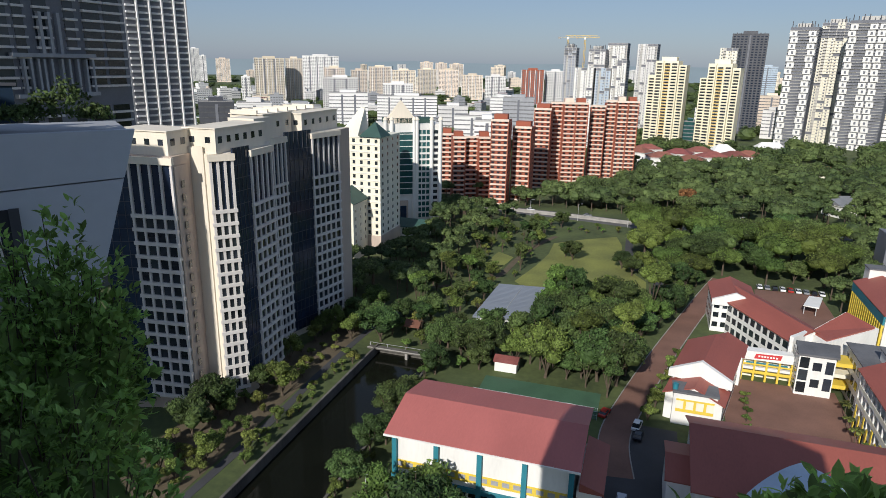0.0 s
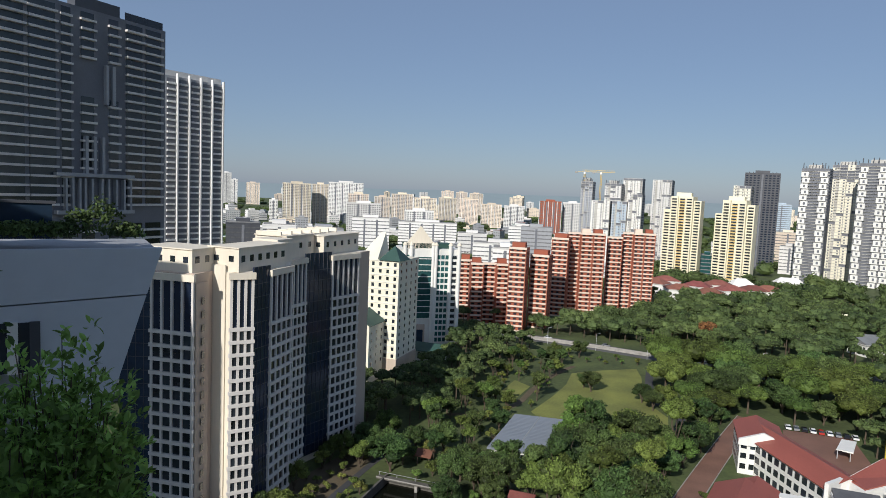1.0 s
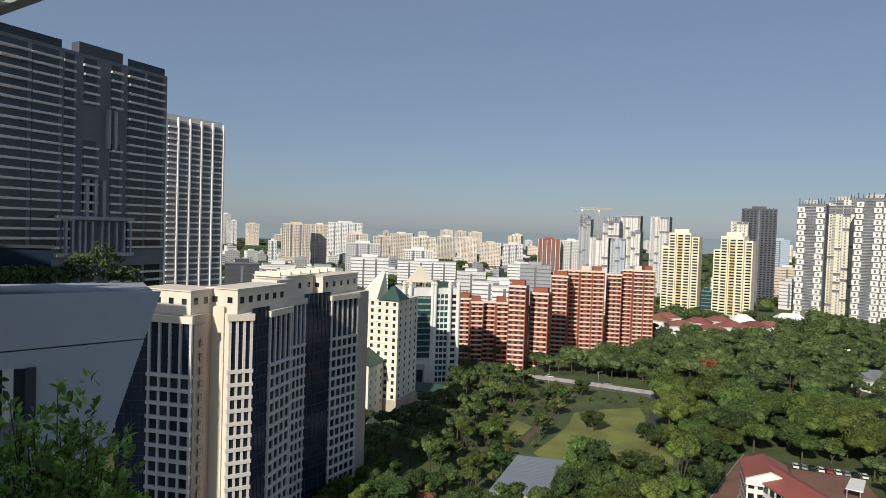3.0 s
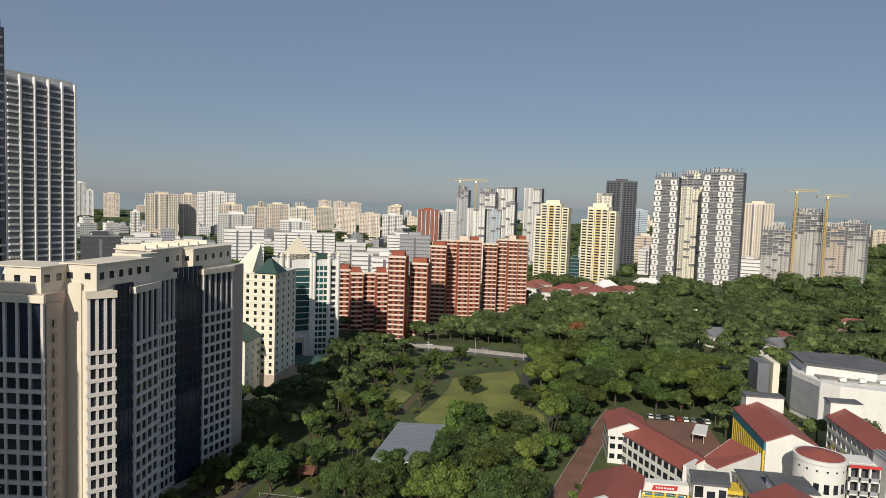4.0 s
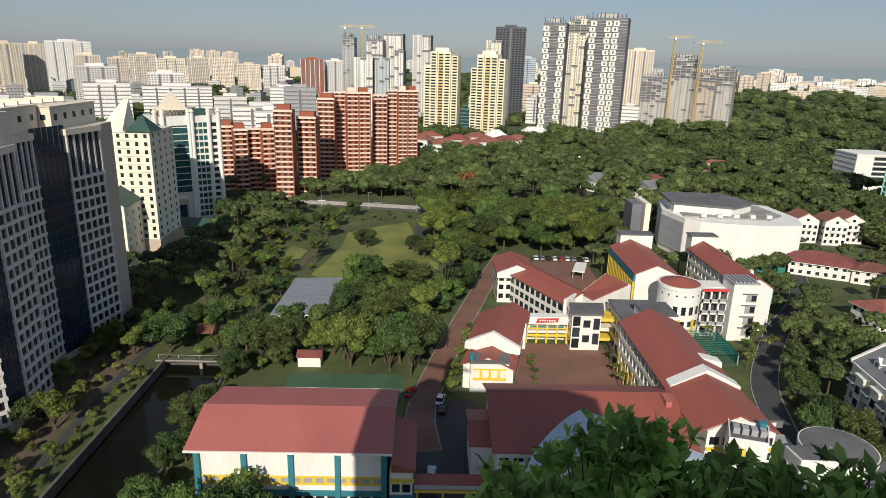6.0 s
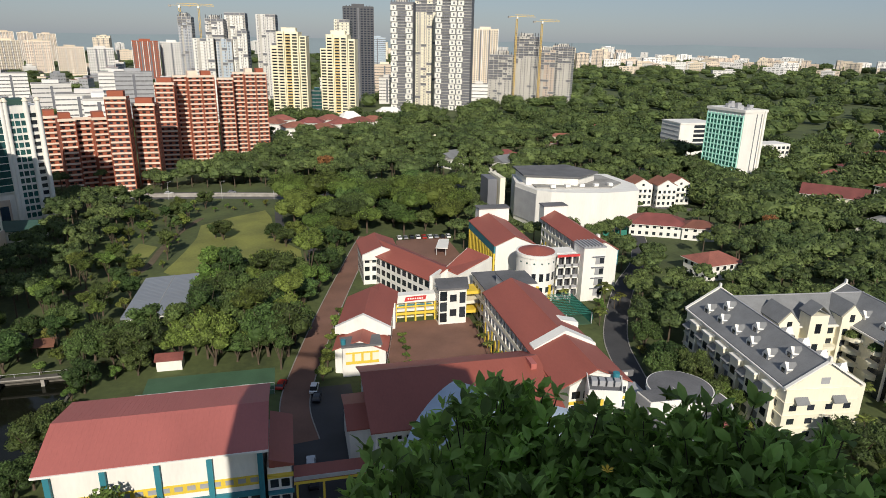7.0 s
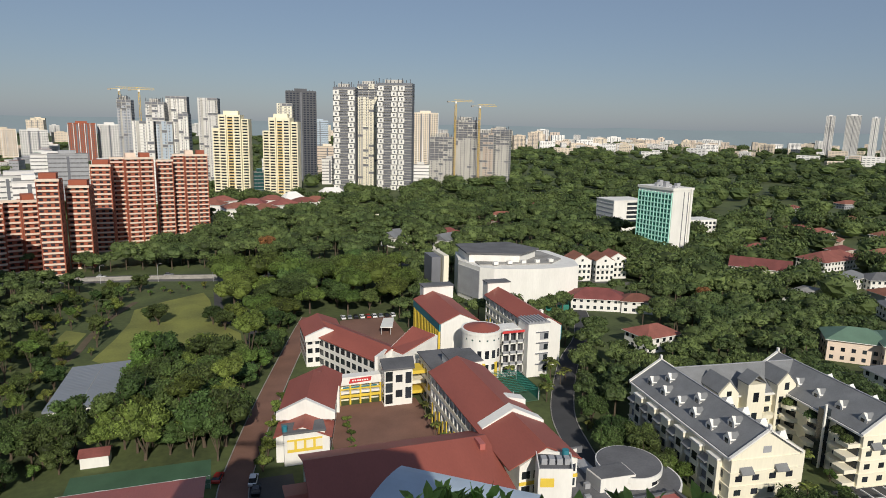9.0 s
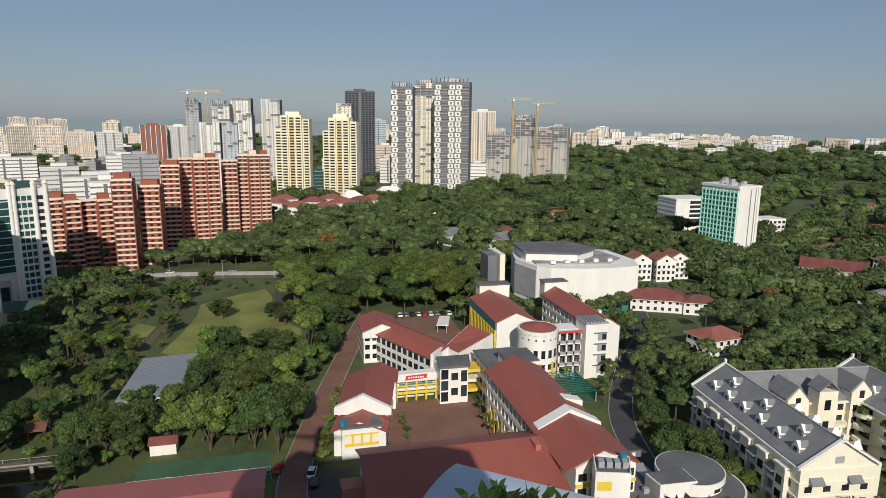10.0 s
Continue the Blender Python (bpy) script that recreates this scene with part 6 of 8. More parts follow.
villa(149, 193, 16, 12, 6, 8, label="white villa with a dark red tile roof")
villa(158, 246, 24, 14, 5.5, -25, label="white villa with a long brown tile roof")
villa(172, 236, 14, 10, 5.5, -25)
villa(281, 276, 30, 17, 6.5, -46, label="large house with a wide brown tile roof", hip=False, wall="palecream")
villa(266, 234, 24, 7, 4, 20, "flatroof", label="low house with a pale flat canopy", rise=0.8)
villa(345, 287, 36, 18, 6, 8)
villa(385, 285, 30, 18, 6, 8)
villa(214, 163, 20, 14, 8, -40, "greenroof", "brickpale", label="house with green metal roofs and pink brick walls")
villa(226, 150, 22, 18, 9, -40, "greenroof", "brickpale", label="house with green metal roofs and pink brick walls")
villa(205, 134, 26, 14, 6, -10, "greyroof", label="house with a grey slate roof")
villa(105, 411, 13, 12, 7, 35, "greyroof", hip=False, label="white gabled house with a dark roof")
hv = villa(134, 388, 15, 14, 8, 30, "greyroof", hip=False, label="white gabled house with a purple sign")
part("sign", Geo().box(-2.2, -7.25, 4.2, 2.2, -7.05, 7.2), M["purple"], hv, "purple square sign", own=True)
part("sign_mark", Geo().box(-0.9, -7.32, 5.0, 0.9, -7.26, 6.3), M["white"], hv, own=True)
villa(284, 190, 26, 16, 6, -30, "greyroof", label="white house with a wide grey roof")
villa(330, 236, 30, 12, 6, -20, "greyflat", label="long white house with a flat grey roof")
villa(310, 246, 20, 12, 6, 15, "greyroof", label="white house with a grey roof")
villa(427, 368, 20, 12, 6, 10, label="white villa with a red tile roof")
villa(112, 436, 12, 9, 5, 20, "greyroof", hip=False, label="white gabled house with a dark roof")
villa(114, 66, 24, 12, 6, -8, "flatroof", "panel", hip=False, label="shed-like building with a pale sheet roof", rise=2.5)
villa(170, 85, 16, 10, 6, 20, label="house with a red tile roof and white window band")
for x, y, w, d, t in ((150, 430, 16, 10, 10), (125, 560, 30, 12, 15), (225, 505, 24, 10, -20), (205, 470, 10, 8, 30), (280, 560, 20, 9, 15), (300, 620, 26, 12, 5), (430, 300, 18, 10, 20), (430, 390, 24, 10, -10), (470, 350, 20, 10, 15), (520, 420, 26, 12, 0), (560, 380, 20, 10, 30), (620, 420, 26, 12, 10), (400, 240, 20, 12, -15), (640, 520, 30, 14, 0), (540, 500, 26, 10, 20), (680, 470, 24, 12, 5), (330, 330, 18, 10, 20), (365, 350, 16, 9, -15), (380, 310, 20, 10, 10), (410, 340, 18, 10, 30), (450, 430, 18, 10, 0), (490, 300, 22, 10, -20), (540, 340, 20, 10, 10), (590, 340, 22, 10, 25), (350, 235, 18, 11, 10), (300, 215, 18, 11, -10), (320, 180, 18, 12, 15), (280, 190, 16, 11, 5)):
    villa(x, y, w * 0.8, d, 5.5, t, ("tile", "greyroof", "flatroof", "tile", "greyflat")[(x * 7 + y) % 5], label="low house with a pitched roof among trees", wall=("beige", "palecream", "slab")[(x + y) % 3], glazed=(x + y) % 4 == 0)
villa(62, 650, 26, 18, 4, 20, "farwhite", label="white tent-like hall roof among trees", rise=8)
villa(112, 720, 26, 10, 4, 10, "farwhite", label="white tent-like hall roof among trees", rise=5)
for i, (x, y) in enumerate(((-12, 588), (8, 560), (30, 548), (22, 590), (48, 580), (66, 592), (40, 612), (78, 600), (-4, 612))):
    villa(x, y, 22, 16, 9, (i * 37) % 50 - 25, label="townhouse with a red tile roof and white walls")


def terrace_houses():
    t = thing("terrace_house", "white four-storey terrace house with a steep red gable roof", "house", (0, 0, 0), "gabled terrace houses")
    part("wall", gable_walls(-5.2, 5.2, -6, 6, 0, 11, 14), M["white"], t, own=True)
    part("roof", gable_roof(-5.2, 5.2, -5.4, 6, 11.1, 14.3, "y", 0.3), M["tile"], t, own=True)
    windows(t, (-5.2, -6), (5.2, -6), 4, [2, 5, 8], 1.3, 1.5, M["window"])
    windows(t, (-5.2, 6), (-5.2, -6), 4, [2, 5, 8], 1.2, 1.5, M["window"])
    windows(t, (-1, -6), (1, -6), 1, [11.2], 1.2, 1.2, M["window"])
    part("balcony", Geo().box(-2.6, -6.9, 6.2, 2.6, -6, 7.1), M["white"], t, own=True)
    t.matrix_basis = pose(178, 298, 0, 0, 0, -6)
    for x, y in ((189.5, 294), (200, 298)):
        copy_thing(t, pose(x, y, 0, 0, 0, -6))
    keep_clear(189, 297, 18, 10)
    keep_clear(182, 274, 17, 14)


terrace_houses()


def green_block():
    g = thing("office_block", "office block with a mint green window grid and white end wall", "office block", (265, 334.6, 0), "", 10)
    x1, y1, h = 17.9, 29.4, 42.5
    def own(name, geo, m, label=""):
        return part(name, geo, M[m], g, label, own=True)
    own("wall", Geo().box(0, 0, 0, x1, y1, h), "white")
    own("green_glass", Geo().box(-0.15, 1, 3, 0, y1 - 1, h - 2), "greenglass", "green tinted glazing")
    for i in range(13):
        z = 3 + i * 3.05
        own("floor_band", Geo().box(-0.5, 0.8, z, 0, y1 - 0.8, z + 0.9), "mint")
    for i in range(11):
        y = 0.8 + i * (y1 - 1.6) / 10
        own("mullion", Geo().box(-0.6, y - 0.3, 3, 0, y + 0.3, h - 1.5), "mint")
    for x in (9.5, 13.5):
        own("side_strip", Geo().box(x, -0.1, 3, x + 0.7, 0.05, h - 1), "towerwall", "dark upright strip in the end wall")
    own("parapet", Geo().box(-0.7, -0.4, h, x1 + 0.4, y1 + 0.4, h + 1.6), "white")
    own("fin", Geo().box(15.2, -0.9, 0, 16.2, 0, h + 1), "white")
    for i in range(6):
        own("roof_plant", Geo().box(3 + (i % 2) * 6, 2 + i * 3.6, h + 1.6, 6 + (i % 2) * 6, 4.4 + i * 3.6, h + 3.0 + (i % 3)), "slab")
    l = thing("office_block", "low white office block with dark ribbon windows", "office block", (300, 445, 0))
    part("wall", Geo().box(286, 430, 0, 316, 455, 24), M["white"], l)
    for i in range(6):
        part("ribbon", Geo().box(298, 429.85, 4 + i * 3.4, 315, 430.02, 6.2 + i * 3.4), M["window"], l)
        part("side_ribbon", Geo().box(285.85, 431, 4 + i * 3.4, 286.02, 454, 4.9 + i * 3.4), M["slab"], l)
    part("parapet", Geo().box(285.7, 429.7, 24, 316.3, 455.3, 25), M["white"], l)
    w = thing("office_block", "long low white block behind a taller office", "office block", (335, 400, 0))
    part("wall", Geo().box(318, 392, 0, 352, 408, 14), M["white"], w)
    windows(w, (330, 392), (352, 392), 6, [4, 8, 11.5], 2.2, 1.8, M["window"])
    keep_clear(271, 351, 11, 17, 10)
    keep_clear(301, 442, 16, 14)
    keep_clear(335, 400, 18, 9)


green_block()


# ---- far city ----
def block(az0, az1, dist, top, depth, wall, label, base=0.0, storey=3.0, cols=None, roof=True, band=None, group="", turn=0.0, wmat="hazewindow", name="apartment_block", lid=None, ribbon=False):
    """A far slab block between two bearings (degrees east of north), facing the viewer."""
    mid = radians((az0 + az1) / 2)
    w = 2 * dist * math.tan(radians(az1 - az0) / 2)
    x, y = dist * math.sin(mid), dist * math.cos(mid)
    b = thing(name, label, "building", (x, y, 0), group, -math.degrees(mid) + turn)
    part("wall", Geo().box(-w / 2, 0, 0, w / 2, depth, top), M[wall], b, own=True)
    n = max(2, int((top - 3) / storey))
    cols = cols or max(2, int(w / 3.6))
    g = Geo()
    for i in range(n):
        z = 3 + (i + 0.5) * (top - 4) / n
        for k in range(cols):
            cx = -w / 2 + (k + 0.5) * w / cols
            hw = w / cols * (0.47 if ribbon else 0.3)
            hz = 0.55 if ribbon else 0.75
            g.add([(cx - hw, -0.12, z - hz), (cx + hw, -0.12, z - hz), (cx + hw, -0.12, z + hz), (cx - hw, -0.12, z + hz)], [(0, 1, 2, 3)])
        for s in (-1, 1):
            for k in range(max(1, int(depth / 6))):
                cy = (k + 0.5) * depth / max(1, int(depth / 6))
                g.add([(s * (w / 2 + 0.1), cy - 1.2, z - 0.7), (s * (w / 2 + 0.1), cy + 1.2, z - 0.7), (s * (w / 2 + 0.1), cy + 1.2, z + 0.7), (s * (w / 2 + 0.1), cy - 1.2, z + 0.7)], [(0, 1, 2, 3)])
    part("window", raw_mesh("window", g.v, g.f, M[wmat]), M[wmat], b, own=True, kind="stuff")
    if top > 30:
        # dark strips laid on the front paint the shadow in the bays
        for k in range(1, max(2, int(w / 14))):
            cx = -w / 2 + k * w / max(2, int(w / 14))
            part("stair_recess", Geo().box(cx - 1.1, -0.25, 2, cx + 1.1, 0.1, top - 1), M["towerwall"], b, own=True)
    if band:
        for k in range(cols // 2 + 1):
            cx = -w / 2 + k * w / max(1, cols // 2)
            part("pier", Geo().box(cx - 0.5, -0.9, 0, cx + 0.5, 0, top + 0.5), M[band], b, own=True)
    if roof:
        part("parapet", Geo().box(-w / 2 - 0.3, -0.3, top, w / 2 + 0.3, depth + 0.3, top + 1.0), M[wall], b, own=True)
        part("roof_room", Geo().box(-w * 0.22, depth * 0.3, top + 1, w * 0.2, depth * 0.8, top + 4.2), M[wall], b, own=True)
    if lid:
        part("roof", Geo().box(-w / 2 + 0.6, 0.6, top + 0.9, w / 2 - 0.6, depth - 0.6, top + 1.3), M[lid], b, own=True)
    keep_clear(x, y + depth / 2, max(w / 2, depth / 2) + 3, max(w / 2, depth / 2) + 3)
    return b


def up(dist, el):
    return EYE + dist * math.tan(radians(el))


HDB = "pale public housing slab block in the distance"
for az0, az1, el, d, wall in (
    (-33.8, -31.4, 0.1, 1300, "farwall"), (-31.3, -29.9, 0.1, 1340, "farwall"), (-29.9, -26.9, 0.35, 1500, "farwhite"),
    (-28.2, -26.4, -0.6, 1200, "farwall"), (-28.3, -25.3, -1.4, 1050, "farwhite"), (-24.4, -22.5, -0.45, 1400, "farwall"),
    (-25.9, -24.5, -0.75, 1520, "farwall"), (-22.4, -20.4, -0.7, 1500, "farwall"), (-20.2, -18.6, -0.6, 1600, "farwall"),
    (-18.4, -16.7, -0.6, 1600, "farwall"), (-16.4, -14.6, -1.0, 1500, "farwall"), (-14.4, -12.6, -1.05, 1480, "farwhite"),
    (-20.0, -18.9, 0.0, 2300, "farwall"), (-18.7, -17.7, -0.05, 2300, "farwall"), (-17.5, -16.3, -0.1, 2300, "farwall"),
    (-38.8, -38.0, 0.75, 2500, "farwhite"), (-38.0, -37.5, 0.2, 2500, "farwhite"), (-36.8, -35.7, 0.0, 2500, "farwall"),
    (-34.9, -34.2, -1.4, 1400, "farwhite"), (-23.2, -20.6, -1.85, 980, "farwhite"), (-9.3, -7.6, -0.55, 1320, "farwhite"),
    (15.9, 18.1, 0.95, 1100, "farwall"),
):
    block(az0, az1, d, up(d, el), 14, wall, HDB, group="distant housing blocks", band="farwhite" if wall == "farwall" else None)
block(-11.3, -9.4, 1300, up(1300, -0.5), 14, "brick", "red and white distant housing block", group="distant housing blocks", band="farwhite")
LOW = "low pale building with a flat roof in the town"
for az0, az1, el, d, wall in (
    (-12.8, -10.1, -2.9, 700, "slab"), (-23.7, -18.5, -2.9, 880, "farwhite"), (-18.4, -15.8, -3.7, 760, "farwhite"), (-17.0, -12.3, -4.5, 600, "farwhite"),
    (-38.4, -35.6, -3.5, 560, "darkclad"), (-35.4, -32.6, -3.6, 520, "farwhite"), (-32.0, -28.5, -3.9, 500, "slab"), (-9.8, -8.2, -4.6, 560, "farwhite"),
    (-15.2, -13.0, -4.9, 480, "farwhite"), (-27.8, -24.5, -2.7, 800, "farwhite"), (-13.9, -11.3, -2.9, 860, "farwhite"), (3.0, 3.9, -3.3, 800, "farwhite"), (2.2, 3.3, -4.4, 740, "tealglass"),
    (7.6, 9.4, -2.1, 1000, "farwall"), (8.0, 9.4, -3.2, 860, "farwhite"), (15.9, 17.4, -3.6, 860, "farwhite"), (7.2, 8.6, 0.1, 1500, "bluewhite"),
):
    block(az0, az1, d, up(d, el), 24, wall, LOW, group="town buildings", storey=4.0, name="town_building", ribbon=True, lid="flatroof")
rng = random.Random(77)
for i in range(190):
    az, d = rng.uniform(-41, -3), rng.uniform(520, 1700)
    if az > -18 and d < 640:
        continue
    x, y = d * math.sin(radians(az)), d * math.cos(radians(az))
    w = rng.uniform(12, 36)
    if not is_clear(x, y, w / 2):
        continue
    h = rng.uniform(6, 17) if d < 1000 else rng.uniform(8, 24)
    a = math.degrees(w / d)
    block(az - a / 2, az + a / 2, d, h, rng.uniform(12, 26), rng.choice(["farwhite", "farwall", "farwhite", "slab"]), LOW, group="town buildings", storey=3.8, turn=rng.uniform(-30, 30), name="town_building", ribbon=i % 3 > 0, lid=rng.choice(["tile", "greyflat", "flatroof", "flatroof", "greenroof", "pavroof"]))
for i in range(120):
    d = rng.uniform(2200, 3600)
    az = rng.choice([rng.uniform(-39, 16), rng.uniform(17, 52), rng.uniform(22, 40)])
    w = rng.uniform(25, 70)
    a = math.degrees(w / d)
    block(az - a / 2, az + a / 2, d, rng.uniform(28, 72) if az < 30 else rng.uniform(12, 40), 16, rng.choice(["farwall", "farwall", "farwhite"]), HDB, group="distant housing blocks", storey=4.5, cols=6, turn=rng.uniform(-25, 25), roof=rng.random() < 0.5)


for i in range(70):  # low towns along the edge of the far woods
    d = rng.uniform(1900, 3500)
    az = rng.uniform(23, 55)
    a = math.degrees(rng.uniform(18, 60) / d)
    block(az - a / 2, az + a / 2, d, rng.uniform(10, 26) + (d - 1900) * 0.012, 18, rng.choice(["farwhite", "farwall", "farwhite"]), LOW, group="town buildings", storey=4.5, cols=5, turn=rng.uniform(-25, 25), roof=False, name="town_building")


def yellow_tower(az0, az1, d, el, step):
    """A pale yellow point block of several upright bays."""
    mid = radians((az0 + az1) / 2)
    w, x, y, h = d * radians(az1 - az0), d * math.sin(mid), d * math.cos(mid), up(d, el)
    t = thing("yellow_apartment_tower", "pale yellow apartment tower with ochre window bays", "apartment tower", (x, y, 0), "yellow apartment towers", -math.degrees(mid) - 12)
    n = 5
    for k in range(n):
        a, b = -w / 2 + w * k / n, -w / 2 + w * (k + 1) / n
        fy = (0, -4, -1.5, -4, 0)[k]
        hh = h - (4 if k in (0, n - 1) else 0) - (10 if k == 0 and step else 0)
        part("bay", Geo().box(a, fy, 0, b - 0.2, 18, hh), M["yellowblock"], t, own=True)
        gw, gb = Geo(), Geo()
        for i in range(int(hh / 3) - 1):
            z = 3 + i * 3
            gw.box(a + 1.2, fy - 0.15, z + 0.9, b - 1.4, fy + 0.05, z + 2.4)
            gb.box(a + 0.8, fy - 0.5, z, b - 1.0, fy + 0.05, z + 0.8)
        part("window", gw, M["window"], t, own=True, kind="stuff")
        part("sill_band", gb, M["ochre"] if k == 2 else M["yellowblock"], t, own=True, kind="stuff")
    part("roof_room", Geo().box(-w * 0.2, 3, h, w * 0.2, 12, h + 4), M["yellowblock"], t, own=True)
    keep_clear(x, y, w / 2 + 6, 20)


yellow_tower(-0.93, 2.03, 720, 0.45, True)
yellow_tower(3.07, 6.05, 720, 0.3, True)


def site_tower(az0, az1, d, el, wall, label, raw=0.3, crown=True, turn=-10.0, chequer=False):
    """A tower still being built: bare upper floors, hoists and a rough roofline."""
    mid = radians((az0 + az1) / 2)
    w, x, y, h = d * radians(az1 - az0), d * math.sin(mid), d * math.cos(mid), up(d, el)
    t = thing("unfinished_tower", label, "tower", (x, y, 0), "towers under construction", -math.degrees(mid) + turn)
    part("core", Geo().box(-w / 2, 0.6, 0, w / 2, 22, h), M["towerwall" if chequer else "rawconcrete"], t, own=True)
    r = random.Random(int(az0 * 10 + d))
    n = int(h / 3.1)
    k = max(3, int(w / (7.5 if chequer else 6)))
    gs, gw, gp = Geo(), Geo(), Geo()
    for i in range(n):
        z = i * h / n
        gs.box(-w / 2 - 0.4, -0.6, z - 0.2, w / 2 + 0.4, 0.8, z + 0.2)
        for j in range(k):
            a, b = -w / 2 + w * j / k + 0.3, -w / 2 + w * (j + 1) / k - 0.3
            if chequer and j % 3 == 1:
                gw.box(a + 0.8, 0.3, z + 0.4, b - 0.8, 0.62, z + h / n - 0.5)
            elif chequer:
                if i % 2 == 0 and i < n - 2:
                    o = (b - a) * 0.16 * ((i // 2) % 2)
                    gp.box(a + o, -1.3, z + 0.3, b - 0.16 * (b - a) + o, 0.6, z + 2 * h / n - 0.7)
                    gw.box(a + o + 0.32 * (b - a), -1.42, z + 1.6, a + o + 0.56 * (b - a), -1.2, z + 2 * h / n - 1.9)
            elif r.random() < (0.9 if z < h * (1 - raw) else 0.25):
                gp.box(a, -0.3, z + 0.2, a + (b - a) * (0.96 if j % 3 else 0.62), 0.6, z + h / n - 0.1)
                e = a + (b - a) * (0.3 + 0.25 * (j % 2))
                gw.box(e, -0.42, z + 1.0, e + (b - a) * 0.24, -0.2, z + h / n - 0.7)
            else:
                gw.box(a, 0.3, z + 0.3, b, 0.62, z + h / n - 0.3)
    part("floor_slab", gs, M["rawconcrete"], t, own=True, kind="stuff")
    part("wall_panel", gp, M[wall], t, own=True, kind="stuff")
    part("opening", gw, M["towerwall"], t, own=True, kind="stuff")
    for s in (-1, 1):
        g2 = Geo()
        for i in range(n):
            g2.box(s * w / 2 - 0.3, 3, i * h / n + 0.8, s * w / 2 + 0.3, 19, i * h / n + 2.2)
        part("side_opening", g2, M["towerwall"], t, own=True, kind="stuff")
    if crown:
        for j in range(9):
            cx = -w / 2 + (j + 0.5) * w / 9
            part("scaffold_post", Geo().box(cx - 0.35, 1, h, cx + 0.35, 1.7, h + r.uniform(2, 6)), M["darkclad"], t, own=True)
        part("roof_core", Geo().box(-w * 0.3, 6, h, w * 0.2, 15, h + 4), M["rawconcrete"], t, own=True)
    keep_clear(x, y, w / 2 + 4, 25)
    return t


S = "white and raw concrete tower under construction"
site_tower(-7.85, -6.85, 830, 1.4, "panel", S, 0.1)
site_tower(-6.9, -5.3, 800, -0.2, "white", S, 0.05, False)
site_tower(-5.85, -4.45, 880, 1.3, "farwhite", S, 0.05)
site_tower(-5.15, -3.9, 800, -0.2, "bluewhite", S, 0.05, False)
site_tower(-3.85, -2.7, 800, 0.45, "white", S, 0.05, False)
site_tower(-4.35, -2.75, 900, 1.8, "white", S, 0.05, False)
site_tower(-1.95, -0.4, 900, 1.75, "farwhite", S, 0.05, False)
site_tower(4.3, 5.6, 790, 1.5, "palecream", S, 0.05, False)
site_tower(9.0, 10.9, 790, 3.0, "white", "dark and white patterned tower under construction", 0.1, chequer=True)
site_tower(11.05, 13.05, 840, 3.3, "palecream", "pale tower under construction with a ragged top", 0.15)
site_tower(12.75, 15.8, 790, 3.45, "white", "tall tower with a chequered white and dark facade", 0.1, chequer=True)
site_tower(17.4, 19.4, 880, -1.05, "rawconcrete", "grey concrete tower under construction", 0.5)
site_tower(19.45, 21.55, 900, 0.45, "rawconcrete", "grey concrete tower under construction", 0.3)
site_tower(21.6, 23.0, 920, -0.6, "beige", "grey concrete tower under construction", 0.3)
site_tower(22.8, 24.35, 940, -0.3, "rawconcrete", "grey concrete tower under construction", 0.3)
for az, el, w in ((48.8, 1.25, 0.6), (50.1, 1.3, 0.95), (51.7, 1.15, 0.5), (52.5, 1.28, 0.9), (53.7, 1.1, 0.6)):
    block(az, az + w, 2400, up(2400, el), 20, "farwhite", "slim pale tower on the far skyline", group="far skyline towers")

dk = block(5.1, 7.6, 900, up(900, 2.5), 24, "darkclad", "tall dark grey office tower", name="office_tower", wmat="darkglass", cols=9)
for j in range(10):
    w = 900 * radians(2.5)
    part("fin", Geo().box(-w / 2 + j * w / 9 - 0.5, -1.2, 0, -w / 2 + j * w / 9 + 0.5, 0, up(900, 2.5) + (2 if j % 3 else 0)), M["darkclad"], dk, own=True)


def crane(az, d, el_top, jib):
    h = up(d, el_top)
    x, y = d * math.sin(radians(az)), d * math.cos(radians(az))
    c = thing("tower_crane", "orange tower crane over a building site", "crane", (x, y, 0), "tower cranes")
    m = Geo()
    for sx in (-1, 1):
        for sy in (-1, 1):
            m.box(sx * 0.9 - 0.2, sy * 0.9 - 0.2, 0, sx * 0.9 + 0.2, sy * 0.9 + 0.2, h)
    for i in range(int(h / 4)):
        m.tube((-0.9, -0.9, i * 4), (0.9, -0.9, i * 4 + 4), 0.12, 0.12, 4)
        m.tube((0.9, 0.9, i * 4), (-0.9, 0.9, i * 4 + 4), 0.12, 0.12, 4)
    part("mast", m, M["ochre"], c, own=True)
    j = Geo().box(-12, -0.3, h, jib, 0.3, h + 0.4).box(-3, -0.25, h + 2.2, jib * 0.9, 0.25, h + 2.6)
    for i in range(int(jib / 3)):
        j.tube((i * 3, 0, h + 0.2), (i * 3 + 1.5, 0, h + 2.4), 0.14, 0.14, 4).tube((i * 3 + 1.5, 0, h + 2.4), (i * 3 + 3, 0, h + 0.2), 0.14, 0.14, 4)
    part("jib", j, M["ochre"], c, own=True)
    part("cab", Geo().box(-1.2, -1.6, h - 2.5, 1.2, 1.2, h + 0.2), M["white"], c, own=True)
    part("counterweight", Geo().box(-12, -1, h - 1.5, -9, 1, h + 0.6), M["concrete"], c, own=True)


